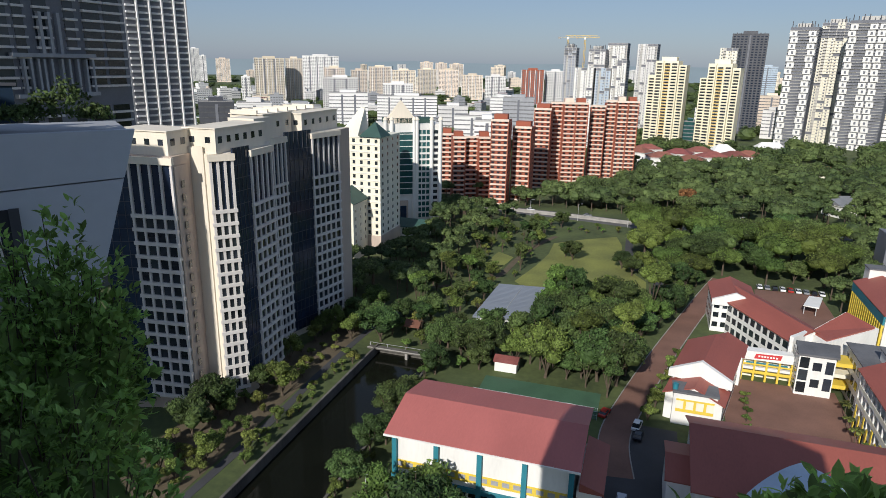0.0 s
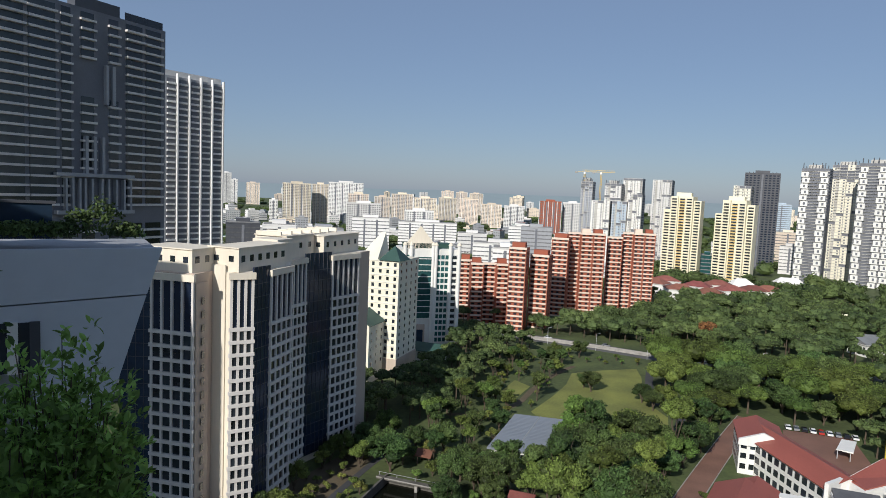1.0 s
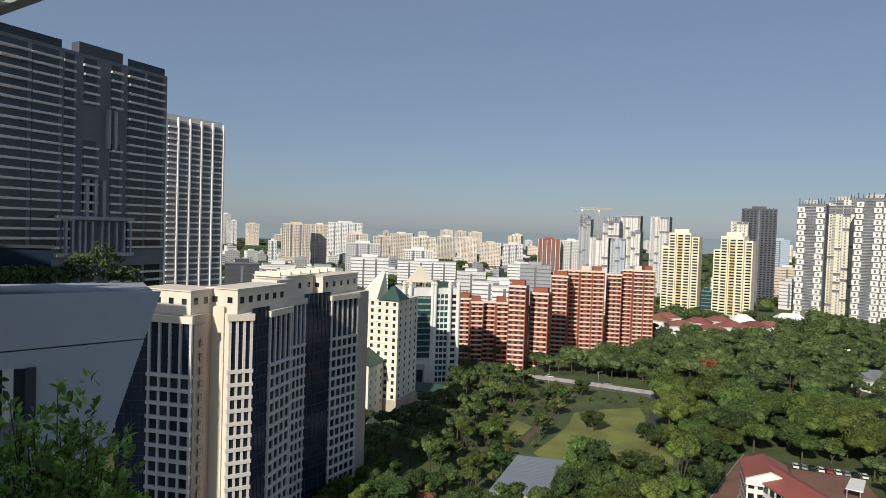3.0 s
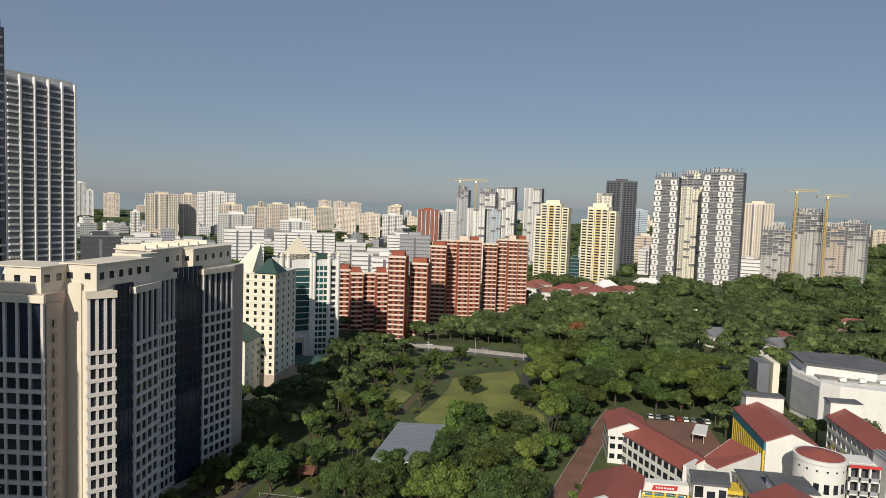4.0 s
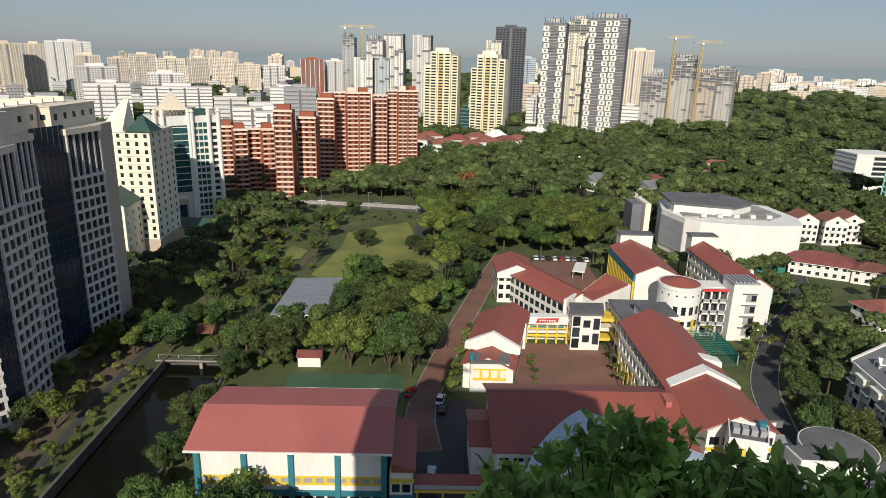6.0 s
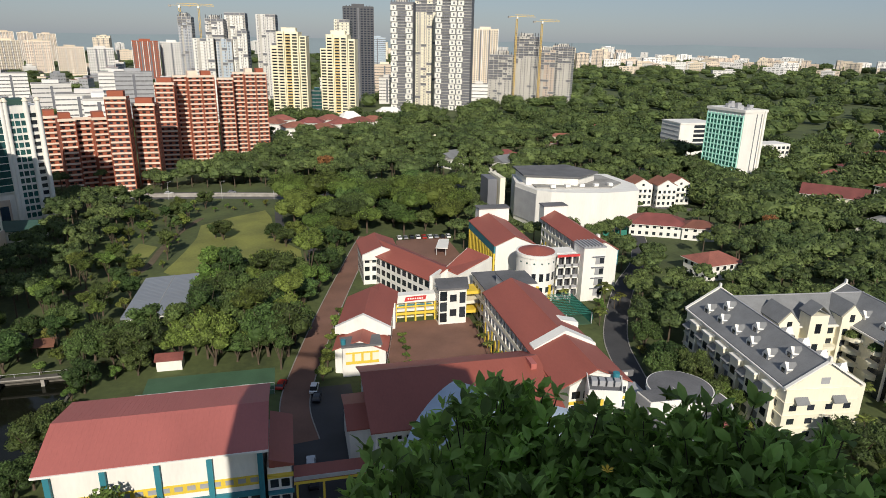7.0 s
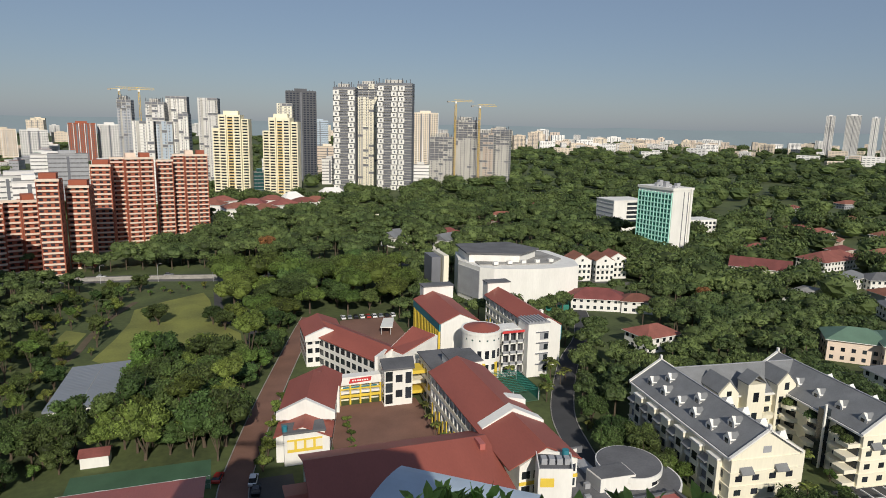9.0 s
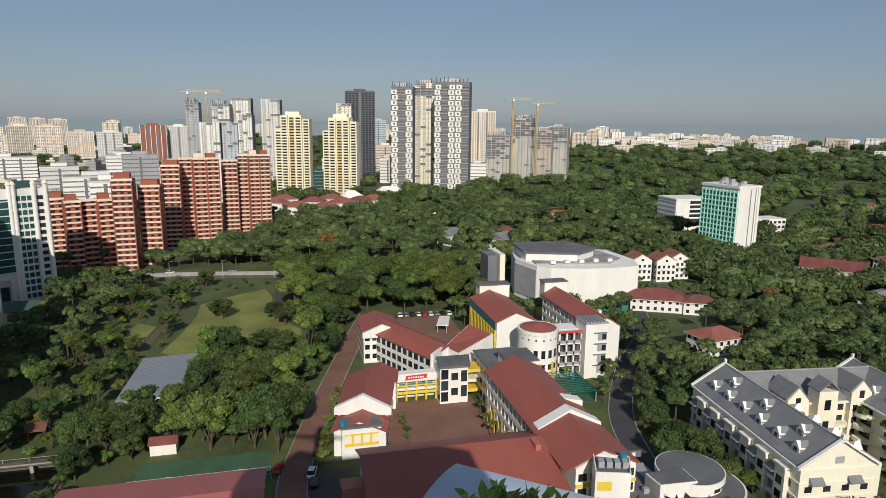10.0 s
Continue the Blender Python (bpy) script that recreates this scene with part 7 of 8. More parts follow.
crane(-7.6, 850, 2.2, 22)
crane(-6.2, 900, 2.2, 18)
crane(19.6, 890, 2.0, 26)
crane(21.7, 880, 1.65, 24)
# backdrop ridge; the emission of its material paints the horizon haze
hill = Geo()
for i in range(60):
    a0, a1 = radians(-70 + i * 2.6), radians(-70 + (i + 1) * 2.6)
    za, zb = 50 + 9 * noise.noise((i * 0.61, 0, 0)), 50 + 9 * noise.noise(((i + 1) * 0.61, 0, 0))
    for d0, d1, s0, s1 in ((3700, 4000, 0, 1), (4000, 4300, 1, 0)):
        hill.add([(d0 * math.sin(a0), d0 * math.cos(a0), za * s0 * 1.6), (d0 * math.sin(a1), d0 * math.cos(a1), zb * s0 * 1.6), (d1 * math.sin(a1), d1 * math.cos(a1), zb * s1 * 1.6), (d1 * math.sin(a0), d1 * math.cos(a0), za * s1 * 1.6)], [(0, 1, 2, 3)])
tagged(new("backdrop", raw_mesh("backdrop", hill.v, hill.f, M["hazehill"])), "low wooded horizon hills with a haze glow put in", "hills", "", "structure")


# ---- trees ----
for x, y, s, m in ((-31, 84, 1.6, 0), (-37, 87, 1.4, 1), (-25.5, 85, 1.45, 0), (-32, 91, 1.5, 1)):
    plant("round", x, y, s, model=m)
plant("round", -20, 86, 0.9)
plant("round", -40, 90, 0.9)
for i in range(24):
    plant(dice.choice(["small", "shrub", "small", "round"]), -50.0 + dice.uniform(-1.2, 1.6), 78 + i * 3.2, 0.9)
plant("round", -49, 148, 1.0)
grove([(-94, 84), (-79.5, 84), (-79.5, 190), (-88, 190)], 3.4, ["small", "shrub", "round", "small", "round"], 1, 0.95, 80)
grove([(-76, 96), (-71.5, 96), (-71.5, 150), (-76, 150)], 2.8, ["shrub", "shrub", "small"], 24, 0.85, 22)
grove([(-77, 160), (-50, 160), (-48, 215), (-70, 222)], 5.0, ["small", "round", "small", "tall"], 2, 0.95, 30)
grove([(-48, 158), (-4, 153), (4, 176), (-46, 176)], 4.6, ["round", "tall", "round"], 5, 1.3, 36)
grove([(-29, 176), (8, 172), (14, 215), (-26, 212)], 4.8, ["round", "tall", "round"], 6, 1.3, 40)
grove([(4, 205), (20, 205), (32, 262), (5, 262)], 5.0, ["round", "rain", "tall"], 7, 1.0)
grove([(-30, 209), (0, 209), (0, 220), (-28, 220)], 3.2, ["shrub"], 10, 1.0, 26)
grove([(82, 190), (94, 190), (94, 236), (82, 236)], 4.5, ["small", "palm", "round"], 13, 0.85)
grove([(111, 172), (132, 206), (150, 250), (112, 240)], 4.6, ["round", "small", "round"], 14, 1.0, 30, True)
grove([(92, 148), (99, 148), (126, 196), (118, 196)], 4.4, ["round", "tall"], 25, 0.95, 20, True)
grove([(94, 140), (160, 140), (150, 186), (114, 180)], 5, ["round", "round", "tall"], 15, 1.05, 36, True)
grove([(84, 96), (95, 98), (95, 150), (88, 150)], 4.2, ["round", "small", "round"], 17, 0.9, 16)
grove([(84, 52), (112, 60), (140, 78), (112, 96), (86, 98)], 4.6, ["palm", "small", "round", "small"], 18, 0.95, 26)
grove([(86, 150), (106, 178), (98, 180), (86, 160)], 4, ["small", "palm", "small"], 19, 0.9, 12)
for x, y in ((27, 136), (26.4, 143), (27.5, 150), (28, 158), (49.2, 128), (49, 134), (49.3, 140), (49, 147), (49.4, 154), (50.2, 160), (84, 178), (96, 174), (98, 170), (101, 172)):
    plant("palm" if x > 40 else "small", x, y, 0.62)
for x, y in ((26, 131), (27, 139.5), (27.4, 146), (28.2, 154), (28.6, 162), (23.8, 176), (31, 185), (34, 180)):
    plant("shrub", x, y, 0.9)
for i in range(8):
    plant(("shrub", "small")[i % 2], 5.6 + 0.235 * i * 4.4, 150 + i * 4.4, 0.85)
grove([(-13, 150), (-3, 150), (4, 176), (-11, 176)], 4.0, ["round", "tall", "round"], 26, 1.15, 16)
grove([(-44, 153), (-34, 153), (-34, 160), (-46, 160)], 4.0, ["round", "small"], 27, 0.9, 5)
grove([(-27, 153), (-4, 153), (3, 172), (-27, 174)], 3.8, ["round", "tall", "round"], 28, 1.2, 26, True)
grove([(-52, 161), (-36, 161), (-36, 171), (-52, 176)], 3.6, ["round", "small", "round"], 29, 1.0, 14)
for x, y, kind in ((117, 104, "small"), (121, 110, "palm"), (125, 116, "small"), (128, 106, "palm"), (131, 101, "small"), (123, 100, "shrub"), (119, 117, "small"), (116, 94, "palm"), (128, 95, "small")):
    plant(kind, x, y, 0.8)
plant("small", 5.5, 143, 1.1)
plant("small", 7, 150, 0.9)
plant("rust", 22, 392, 1.25)
plant("rust", 96, 480, 1.1)
plant("rust", 205, 232, 0.9)
plant("round", -21, 215, 1.35, model=0)
plant("round", -27.5, 267, 1.05, model=2)
plant("round", -31, 271, 0.8)
plant("round", -2.5, 254, 1.15)
plant("round", 1.5, 260, 1.1)
plant("round", -7, 262, 0.9)
grove([(3, 258), (70, 258), (90, 338), (-4, 332)], 8.5, ["rain", "rain", "rain", "round"], 8, 1.15, 60)
setting("garden_path", strip(smooth_line([(-72, 214), (-60, 222), (-52, 236), (-50, 258), (-46, 284), (-40, 304)]), 2.6, -0.2, 0.06), M["earth"], "bare brown garden path", "path")
setting("garden_plot", Geo().prism([(-62, 240), (-54, 238), (-52, 262), (-60, 268)], -0.2, 0.05), M["lawn"], "open patch of garden grass", "lawn")
keep_clear(-50.5, 250, 2, 40, 6)
keep_clear(-57, 253, 3, 10)
grove([(-70, 205), (-47, 212), (-43, 300), (-70, 312)], 4.6, ["small", "shrub", "round", "small", "tall"], 4, 0.85, 70)
WALK = ["rain", "round", "rain", "tall"]
grove([(-112, 188), (-72, 180), (-64, 330), (-110, 340)], 5.6, ["round", "round", "tall"], 3, 1.05, 260, True)
grove([(-62, 304), (-40, 310), (-16, 318), (-4, 326), (-50, 330)], 6.0, ["small", "round", "shrub"], 9, 0.8, 30)
grove([(-200, 366), (150, 366), (150, 440), (-20, 440), (-60, 374)], 7.5, WALK, 11, 1.1, 300, True)
grove([(66, 236), (102, 236), (98, 300), (66, 340)], 7, ["rain", "round"], 12, 0.95, 60, True)
grove([(160, 128), (215, 112), (262, 250), (150, 236)], 6.5, WALK, 16, 0.9, 220, True)
grove([(150, 240), (300, 225), (300, 345), (180, 345), (150, 300)], 7.5, WALK, 20, 0.85, 220, True)
grove([(90, 300), (180, 304), (290, 360), (290, 440), (90, 400)], 7.5, WALK, 21, 1.1, 260, True)
grove([(-20, 440), (160, 440), (290, 440), (285, 545), (-10, 540)], 9, WALK, 22, 1.15, 260, True)
grove([(150, 70), (240, 80), (260, 130), (165, 128)], 7, ["round", "rain"], 23, 1.0, 70, True)
v, f = join(WOOD)
tagged(new("woodland", raw_mesh("woodland", v, f, M["leaf_far"])), "mixed green park woodland round roads and houses", "woodland", "", "stuff")
tagged(new("woodland_trunks", raw_mesh("woodland_trunks", TRUNKS.v, TRUNKS.f, M["bark"])), "brown trunks of the park woodland", "tree trunks", "", "stuff")


def woods():
    """The forest that nobody could count, out to the horizon."""
    rng = np.random.default_rng(9)
    bins = [[], []]
    n = 0
    tries = 0
    while n < 2150 and tries < 30000:
        tries += 1
        az = rng.uniform(-42, 62)
        d = 330 + (rng.random() ** 1.7) * 2900
        x, y = d * math.sin(radians(az)), d * math.cos(radians(az))
        town = az < -3 and d > 500
        if town and rng.random() < 0.55:
            continue
        if d < 540 and az < 33:
            continue
        if -3 < az < 9 and d > 1000 and rng.random() < 0.5:
            continue
        r = rng.uniform(5.5, 9.5) * (1 + d / 1900)
        if not is_clear(x, y, 2.0 if town else r * 0.4):
            continue
        h = rng.uniform(8, 14) * (1 + d / 5000) * (0.6 if town else 1.0)
        cnt = int(115 if d < 700 else 65 if d < 1200 else 36)
        k = 0 if d < 900 else 1
        bins[k].append(lobe_leaves(x, y, h * 0.6, r, r, h * 0.45, cnt, r * 0.12 + d * 0.00024, rng))
        for j in range(3):
            a = rng.uniform(0, 6.28)
            q = r * 0.6
            bins[k].append(lobe_leaves(x + q * math.cos(a), y + q * math.sin(a), h * rng.uniform(0.5, 0.8), r * 0.5, r * 0.5, h * 0.3, cnt // 3, r * 0.11 + d * 0.00022, rng))
        bins[k].append(blob_core(x, y, h * 0.52, r * 0.94, r * 0.94, h * 0.44, rng, 5, 8))
        n += 1
    for b, lab in zip(bins, ("dense mixed green woodland beyond the houses", "far dark green woodland towards the skyline")):
        v, f = join(b)
        tagged(new("woodland", raw_mesh("woodland", v, f, M["leaf_far"])), lab, "woodland", "", "stuff")


woods()


# ---- vehicles ----
def car(x, y, turn, paint, label, length=4.4, tall=1.45):
    c = thing("car", label, "car", (x, y, 0.07), "", turn)
    L, W = length, 1.78
    prof = [(-L / 2, 0.35), (L / 2, 0.35), (L / 2, 0.72), (L / 2 - 0.25, 0.86), (L * 0.2, 0.95), (-L * 0.42, 0.98), (-L / 2, 0.85)]
    g = Geo().add([(a, s * W / 2, z) for s in (-1, 1) for a, z in prof], [tuple(range(7)), tuple(reversed(range(7, 14)))] + [(i, 7 + i, 7 + (i + 1) % 7, (i + 1) % 7) for i in range(7)])
    part("body", g, paint, c, own=True)
    cab = [(-L * 0.42, 0.95), (L * 0.2, 0.95), (L * 0.06, tall), (-L * 0.34, tall)]
    g = Geo().add([(a, s * W / 2 * (0.94 if z < 1 else 0.8), z) for s in (-1, 1) for a, z in cab], [(0, 1, 2, 3), (7, 6, 5, 4)] + [(i, 4 + i, 4 + (i + 1) % 4, (i + 1) % 4) for i in range(4)])
    part("glasshouse", g, M["window"], c, own=True)
    part("roof_panel", Geo().box(-L * 0.33, -W * 0.39, tall, L * 0.055, W * 0.39, tall + 0.04), paint, c, own=True)
    for sx in (-0.3, 0.31):
        for sy in (-1, 1):
            part("wheel", Geo().tube((sx * L, sy * W / 2 - 0.1, 0.32), (sx * L, sy * W / 2 + 0.1, 0.32), 0.32, 0.32, 14), M["black"], c, own=True)
    return c


carwhite = mat("white_car_paint", (0.75, 0.75, 0.75), 0.25, 0.03)
carblack = mat("black_car_paint", (0.02, 0.02, 0.025), 0.2, 0.1)
carred = mat("red_car_paint", (0.4, 0.04, 0.03), 0.25, 0.05)
carsilver = mat("silver_car_paint", (0.45, 0.46, 0.48), 0.25, 0.03, metal=0.5)
car(3.2, 138.8, 80, carwhite, "white van-like car parked on a driveway", 4.9, 1.85)
car(3.6, 134.5, 82, carblack, "black car parked on a driveway")
car(-4.4, 142, 75, carred, "dark red car parked by a court")
car(1.2, 110, 88, carsilver, "silver car in a school yard")
car(1.4, 104, 92, carblack, "black car in a school yard")
for i in range(9):
    car(44 + i * 2.6, 256.5 - i * 0.15, 88, (carwhite, carsilver, carblack, carwhite, carred)[i % 5], "car in a row at the car park edge")
car(228, 284, 20, carsilver, "grey car on a bending side road")
for i, x in enumerate((-62, -30, 14, 60, 92)):
    car(x, 352.5 - (0.1 * x if x < 20 else -0.1 * x + 10) * 0.6, -8 if x < 20 else 12, (carwhite, carsilver)[i % 2], "pale car on the grey park road")


def van(x, y, turn, label, length=6.0):
    v = thing("van", label, "van", (x, y, 0.07), "", turn)
    part("box", Geo().box(-length / 2, -1.05, 0.5, length * 0.22, 1.05, 2.7), carwhite, v, own=True)
    part("cab", Geo().prism([(length * 0.22, -1.0), (length / 2, -1.0), (length / 2, 1.0), (length * 0.22, 1.0)], 0.5, [2.3, 1.3, 1.3, 2.3]), carwhite, v, own=True)
    part("windscreen", Geo().add([(length * 0.24, -0.85, 2.26), (length * 0.24, 0.85, 2.26), (length * 0.46, 0.85, 1.47), (length * 0.46, -0.85, 1.47), (length * 0.24, -0.85, 2.3), (length * 0.24, 0.85, 2.3), (length * 0.46, 0.85, 1.51), (length * 0.46, -0.85, 1.51)], [(0, 1, 2, 3), (7, 6, 5, 4), (0, 4, 5, 1), (2, 6, 7, 3), (1, 5, 6, 2), (3, 7, 4, 0)]), M["window"], v, own=True)
    for sx in (-0.3, 0.32):
        for sy in (-1, 1):
            part("wheel", Geo().tube((sx * length, sy - 0.12, 0.36), (sx * length, sy + 0.12, 0.36), 0.36, 0.36, 14), M["black"], v, own=True)


van(141, 88.5, 20, "white delivery van parked below the apartments")
van(149, 84, 25, "white delivery van parked below the apartments")
sh = thing("bus_shelter", "white sheet shelter in the car park", "shelter", (57, 237, 0))
part("roof", Geo().prism([(54, 232), (58.5, 230.5), (62, 242), (58, 243.5)], 3.0, [3.2, 3.5, 3.5, 3.2]), M["white"], sh)
for x, y in ((54.6, 232.6), (58, 231.5), (58.6, 242.4), (61.2, 241.4)):
    part("post", Geo().box(x - 0.12, y - 0.12, 0, x + 0.12, y + 0.12, 3.1), M["steel"], sh)


def lamp_post(x, y, h):
    l = thing("street_lamp", "slim grey street lamp", "street lamp", (x, y, 0), "street lamps")
    part("pole", Geo().tube((0, 0, 0), (0, 0, h), 0.11, 0.07, 8), M["steel"], l, own=True)
    part("arm", Geo().tube((0, 0, h), (1.4, 0, h + 0.35), 0.06, 0.05, 6), M["steel"], l, own=True)
    part("head", Geo().box(1.2, -0.16, h + 0.28, 2.0, 0.16, h + 0.42), M["slab"], l, own=True)


for x, y in ((-60, 343), (-34, 341), (-8, 336), (18, 331), (45, 340), (72, 345), (100, 352), (-44, 93)):
    lamp_post(x, y, 9 if y > 200 else 7)
hoop = thing("court_fence", "wire mesh court fence with steel posts", "fence", (-21, 139, 0))
for i in range(11):
    part("post", Geo().box(-36 + i * 3, 138.8, 0, -35.9 + i * 3, 138.9, 3.2), M["steel"], hoop)
for z in (1.2, 2.2, 3.1):
    part("rail", Geo().box(-36, 138.82, z, -6, 138.88, z + 0.06), M["steel"], hoop)
for k, x in enumerate((-29, -13)):
    arc = Geo()
    for i in range(16):
        a, b = math.pi * i / 16, math.pi * (i + 1) / 16
        arc.add([(x + 4.4 * math.cos(a), 140 + 4.4 * math.sin(a), 0.085), (x + 4.6 * math.cos(a), 140 + 4.6 * math.sin(a), 0.085), (x + 4.6 * math.cos(b), 140 + 4.6 * math.sin(b), 0.085), (x + 4.4 * math.cos(b), 140 + 4.4 * math.sin(b), 0.085)], [(0, 1, 2, 3)])
    tagged(new("court_marking", raw_mesh("court_marking", arc.v, arc.f, M["white"])), "white painted court line", "marking", "", "structure")


# ---- the terrace that the camera stands on ----
own = thing("own_tower", "pale grey tower block with a planted roof terrace", "tower block", (0, -14, 0))
part("shaft", Geo().prism([(-21, -26), (17.5, -26), (17.5, -7), (11, -0.6), (-21, -0.6)], 0, 78.2), M["panel"], own)
part("upper_block", Geo().prism([(-19.5, -26), (17.5, -26), (17.5, -13), (11, -9), (-19.5, -9)], 78.3, 89.6), M["panel"], own)
# unseen raised block, added to keep the sun off the side wing
part("high_parapet", Geo().prism([(-21, -8), (-15.5, -8), (-15.5, -2.6), (-21, -2.6)], 78.3, 88.3), M["panel"], own)
part("planter_ledge", Geo().prism([(-5.4, -0.6), (3.6, -0.6), (2.6, 2.6), (0.0, 2.7), (-4.6, 2.9)], 75.7, 76.2), M["concrete"], own)
part("terrace_floor", Geo().box(-9, -2.55, 78.2, 11, -0.6, 78.42), M["concrete"], own)


def ray_at(az, el, d):
    """A point seen from the eye at a bearing and height angle, d metres off in plan."""
    return Vector((d * math.sin(radians(az)), d * math.cos(radians(az)), EYE + d * math.tan(radians(el))))


def side_wing():
    w = thing("tower_wing", "pale grey panelled tower wing with a slanted edge and planted top", "building wing", (-16, 12, 0))
    c = ray_at(-50, 0, 20)
    n = Vector((-c.x, -c.y, 0)).normalized()
    u = Vector((-n.y, n.x, 0))
    if u.x < 0:
        u = -u
    def pt(s, z, back=0.0):
        q = c + u * s - n * back
        return (q.x, q.y, EYE + z)
    def slab(name, outline, m, back0, back1, label=""):
        k = len(outline)
        verts = [pt(s, z, back0) for s, z in outline] + [pt(s, z, back1) for s, z in outline]
        return part(name, Geo().add(verts, [tuple(range(k)), tuple(reversed(range(k, 2 * k)))] + [(i, (i + 1) % k, k + (i + 1) % k, k + i) for i in range(k)]), M[m], w, label)
    top = -1.94
    slab("wall_panel", [(-9, top - 0.1), (2.35, top), (1.95, -3.26), (-9, -3.78)], "wingpanel", 0, 0.3)
    slab("wall_panel", [(-9, -3.82), (1.93, -3.3), (1.35, -5.22), (-9, -5.22)], "wingpanel", 0.0, 0.3)
    slab("wall_panel", [(-0.85, -5.22), (1.35, -5.22), (-0.1, -10), (-0.85, -10)], "wingpanel", 0.0, 0.3)
    slab("wall_panel", [(-9, -5.22), (-2.35, -5.22), (-2.35, -10), (-9, -10)], "wingpanel", 0.0, 0.3)
    slab("wall_panel", [(-2.32, -5.24), (-0.9, -5.24), (-0.9, -3.92), (-0.88, -3.92), (-0.88, -5.3), (-2.32, -5.3)], "wingpanel", 0.1, 0.3)
    slab("backing", [(-9, top - 0.1), (2.25, top - 0.08), (-6.2, -30), (-9, -30)], "slab", 0.3, 4.0)
    slab("window", [(-2.3, -3.9), (-0.85, -3.9), (-0.85, -5.25), (-2.3, -5.25)], "window", -0.03, 0.05)
    # white fins, widened so that their paint stands in for sunlit reflections
    for s in (-2.3, -1.85, -1.4, -0.9):
        slab("window_frame", [(s, -3.88), (s + 0.24, -3.88), (s + 0.24, -5.27), (s, -5.27)], "white" if s < -1 else "darkclad", -0.08, 0.02)
    slab("parapet_glass", [(-9, -0.7), (-0.4, -0.8), (-0.4, -1.85), (-9, -1.85)], "darkglass", 2.0, 2.05)
    slab("parapet_rail", [(-9, -0.66), (-0.3, -0.74), (-0.3, -0.82), (-9, -0.74)], "darkclad", 1.95, 2.1)
    rng = np.random.default_rng(31)
    lots = []
    for i in range(26):
        s = -3.4 + i * 0.2 + rng.uniform(-0.2, 0.2)
        hgt = 0.45 + 0.5 * rng.random() if s < -1.8 or 0.1 < s < 1.3 else 0.3
        q = pt(s, top + 0.25 + hgt * 0.4, 0.9 + rng.uniform(-0.3, 0.4))
        lots.append(lobe_leaves(q[0], q[1], q[2], 0.32, 0.32, hgt, 110, 0.075, rng))
    v, f = join(lots)
    sh = tagged(new("planter_shrubs", raw_mesh("planter_shrubs", v, f, M["leaf_b"])), "dark green shrubs along a planter edge", "shrub", "", "stuff")
    # pier with the steel canopy behind it
    p = thing("pier_wall", "tall grey pier wall with shade put into its colour", "wall", tuple(ray_at(-60, 0, 15).to_2d()) + (0,))
    a, b = ray_at(-66.5, 0, 15.2), ray_at(-58.4, 0, 15)
    part("face", Geo().prism([(a.x, a.y), (b.x, b.y), (b.x - 1.2, b.y + 0.3), (a.x - 0.8, a.y + 0.9)], 40, 90), M["pierpanel_shaded"], p)
    part("joint", Geo().bar((a.x, a.y), (b.x, b.y), 0, 0.03, 83.95, 84.0, -0.01), M["darkclad"], p)
    k = thing("steel_canopy", "open steel canopy frame of white beams and glass strips", "canopy", (-16, 10, 85))
    z = 85.1
    P0, P1 = ray_at(-48.9, 18.1, 15.6), ray_at(-59.9, 11.2, 25.8)
    Q0, Q1 = ray_at(-46.0, 27, 10.0), ray_at(-62, 18.2, 15.4)
    for pnt in (P0, P1, Q0, Q1):
        pnt.z = z
    def beam(name, a, b, wdt, dep, m):
        d = (b - a).normalized()
        s = Vector((-d.y, d.x, 0)) * wdt
        part(name, Geo().add([a - s, b - s, b + s, a + s, *(x + Vector((0, 0, dep)) for x in (a - s, b - s, b + s, a + s))], [(3, 2, 1, 0), (4, 5, 6, 7), (0, 1, 5, 4), (1, 2, 6, 5), (2, 3, 7, 6), (3, 0, 4, 7)]), M[m], k)
    beam("edge_beam", P0, P1, 0.16, 0.5, "slab")
    beam("edge_beam", P0, Q0, 0.16, 0.5, "slab")
    for i in range(1, 8):
        t = i / 8
        beam("louvre", P0.lerp(Q0, t), P1.lerp(Q1, t), 0.02, 0.06, "white")
    for i in range(1, 5):
        t = i / 5
        beam("rafter", P0.lerp(P1, t), Q0.lerp(Q1, t), 0.03, 0.14, "white")


side_wing()


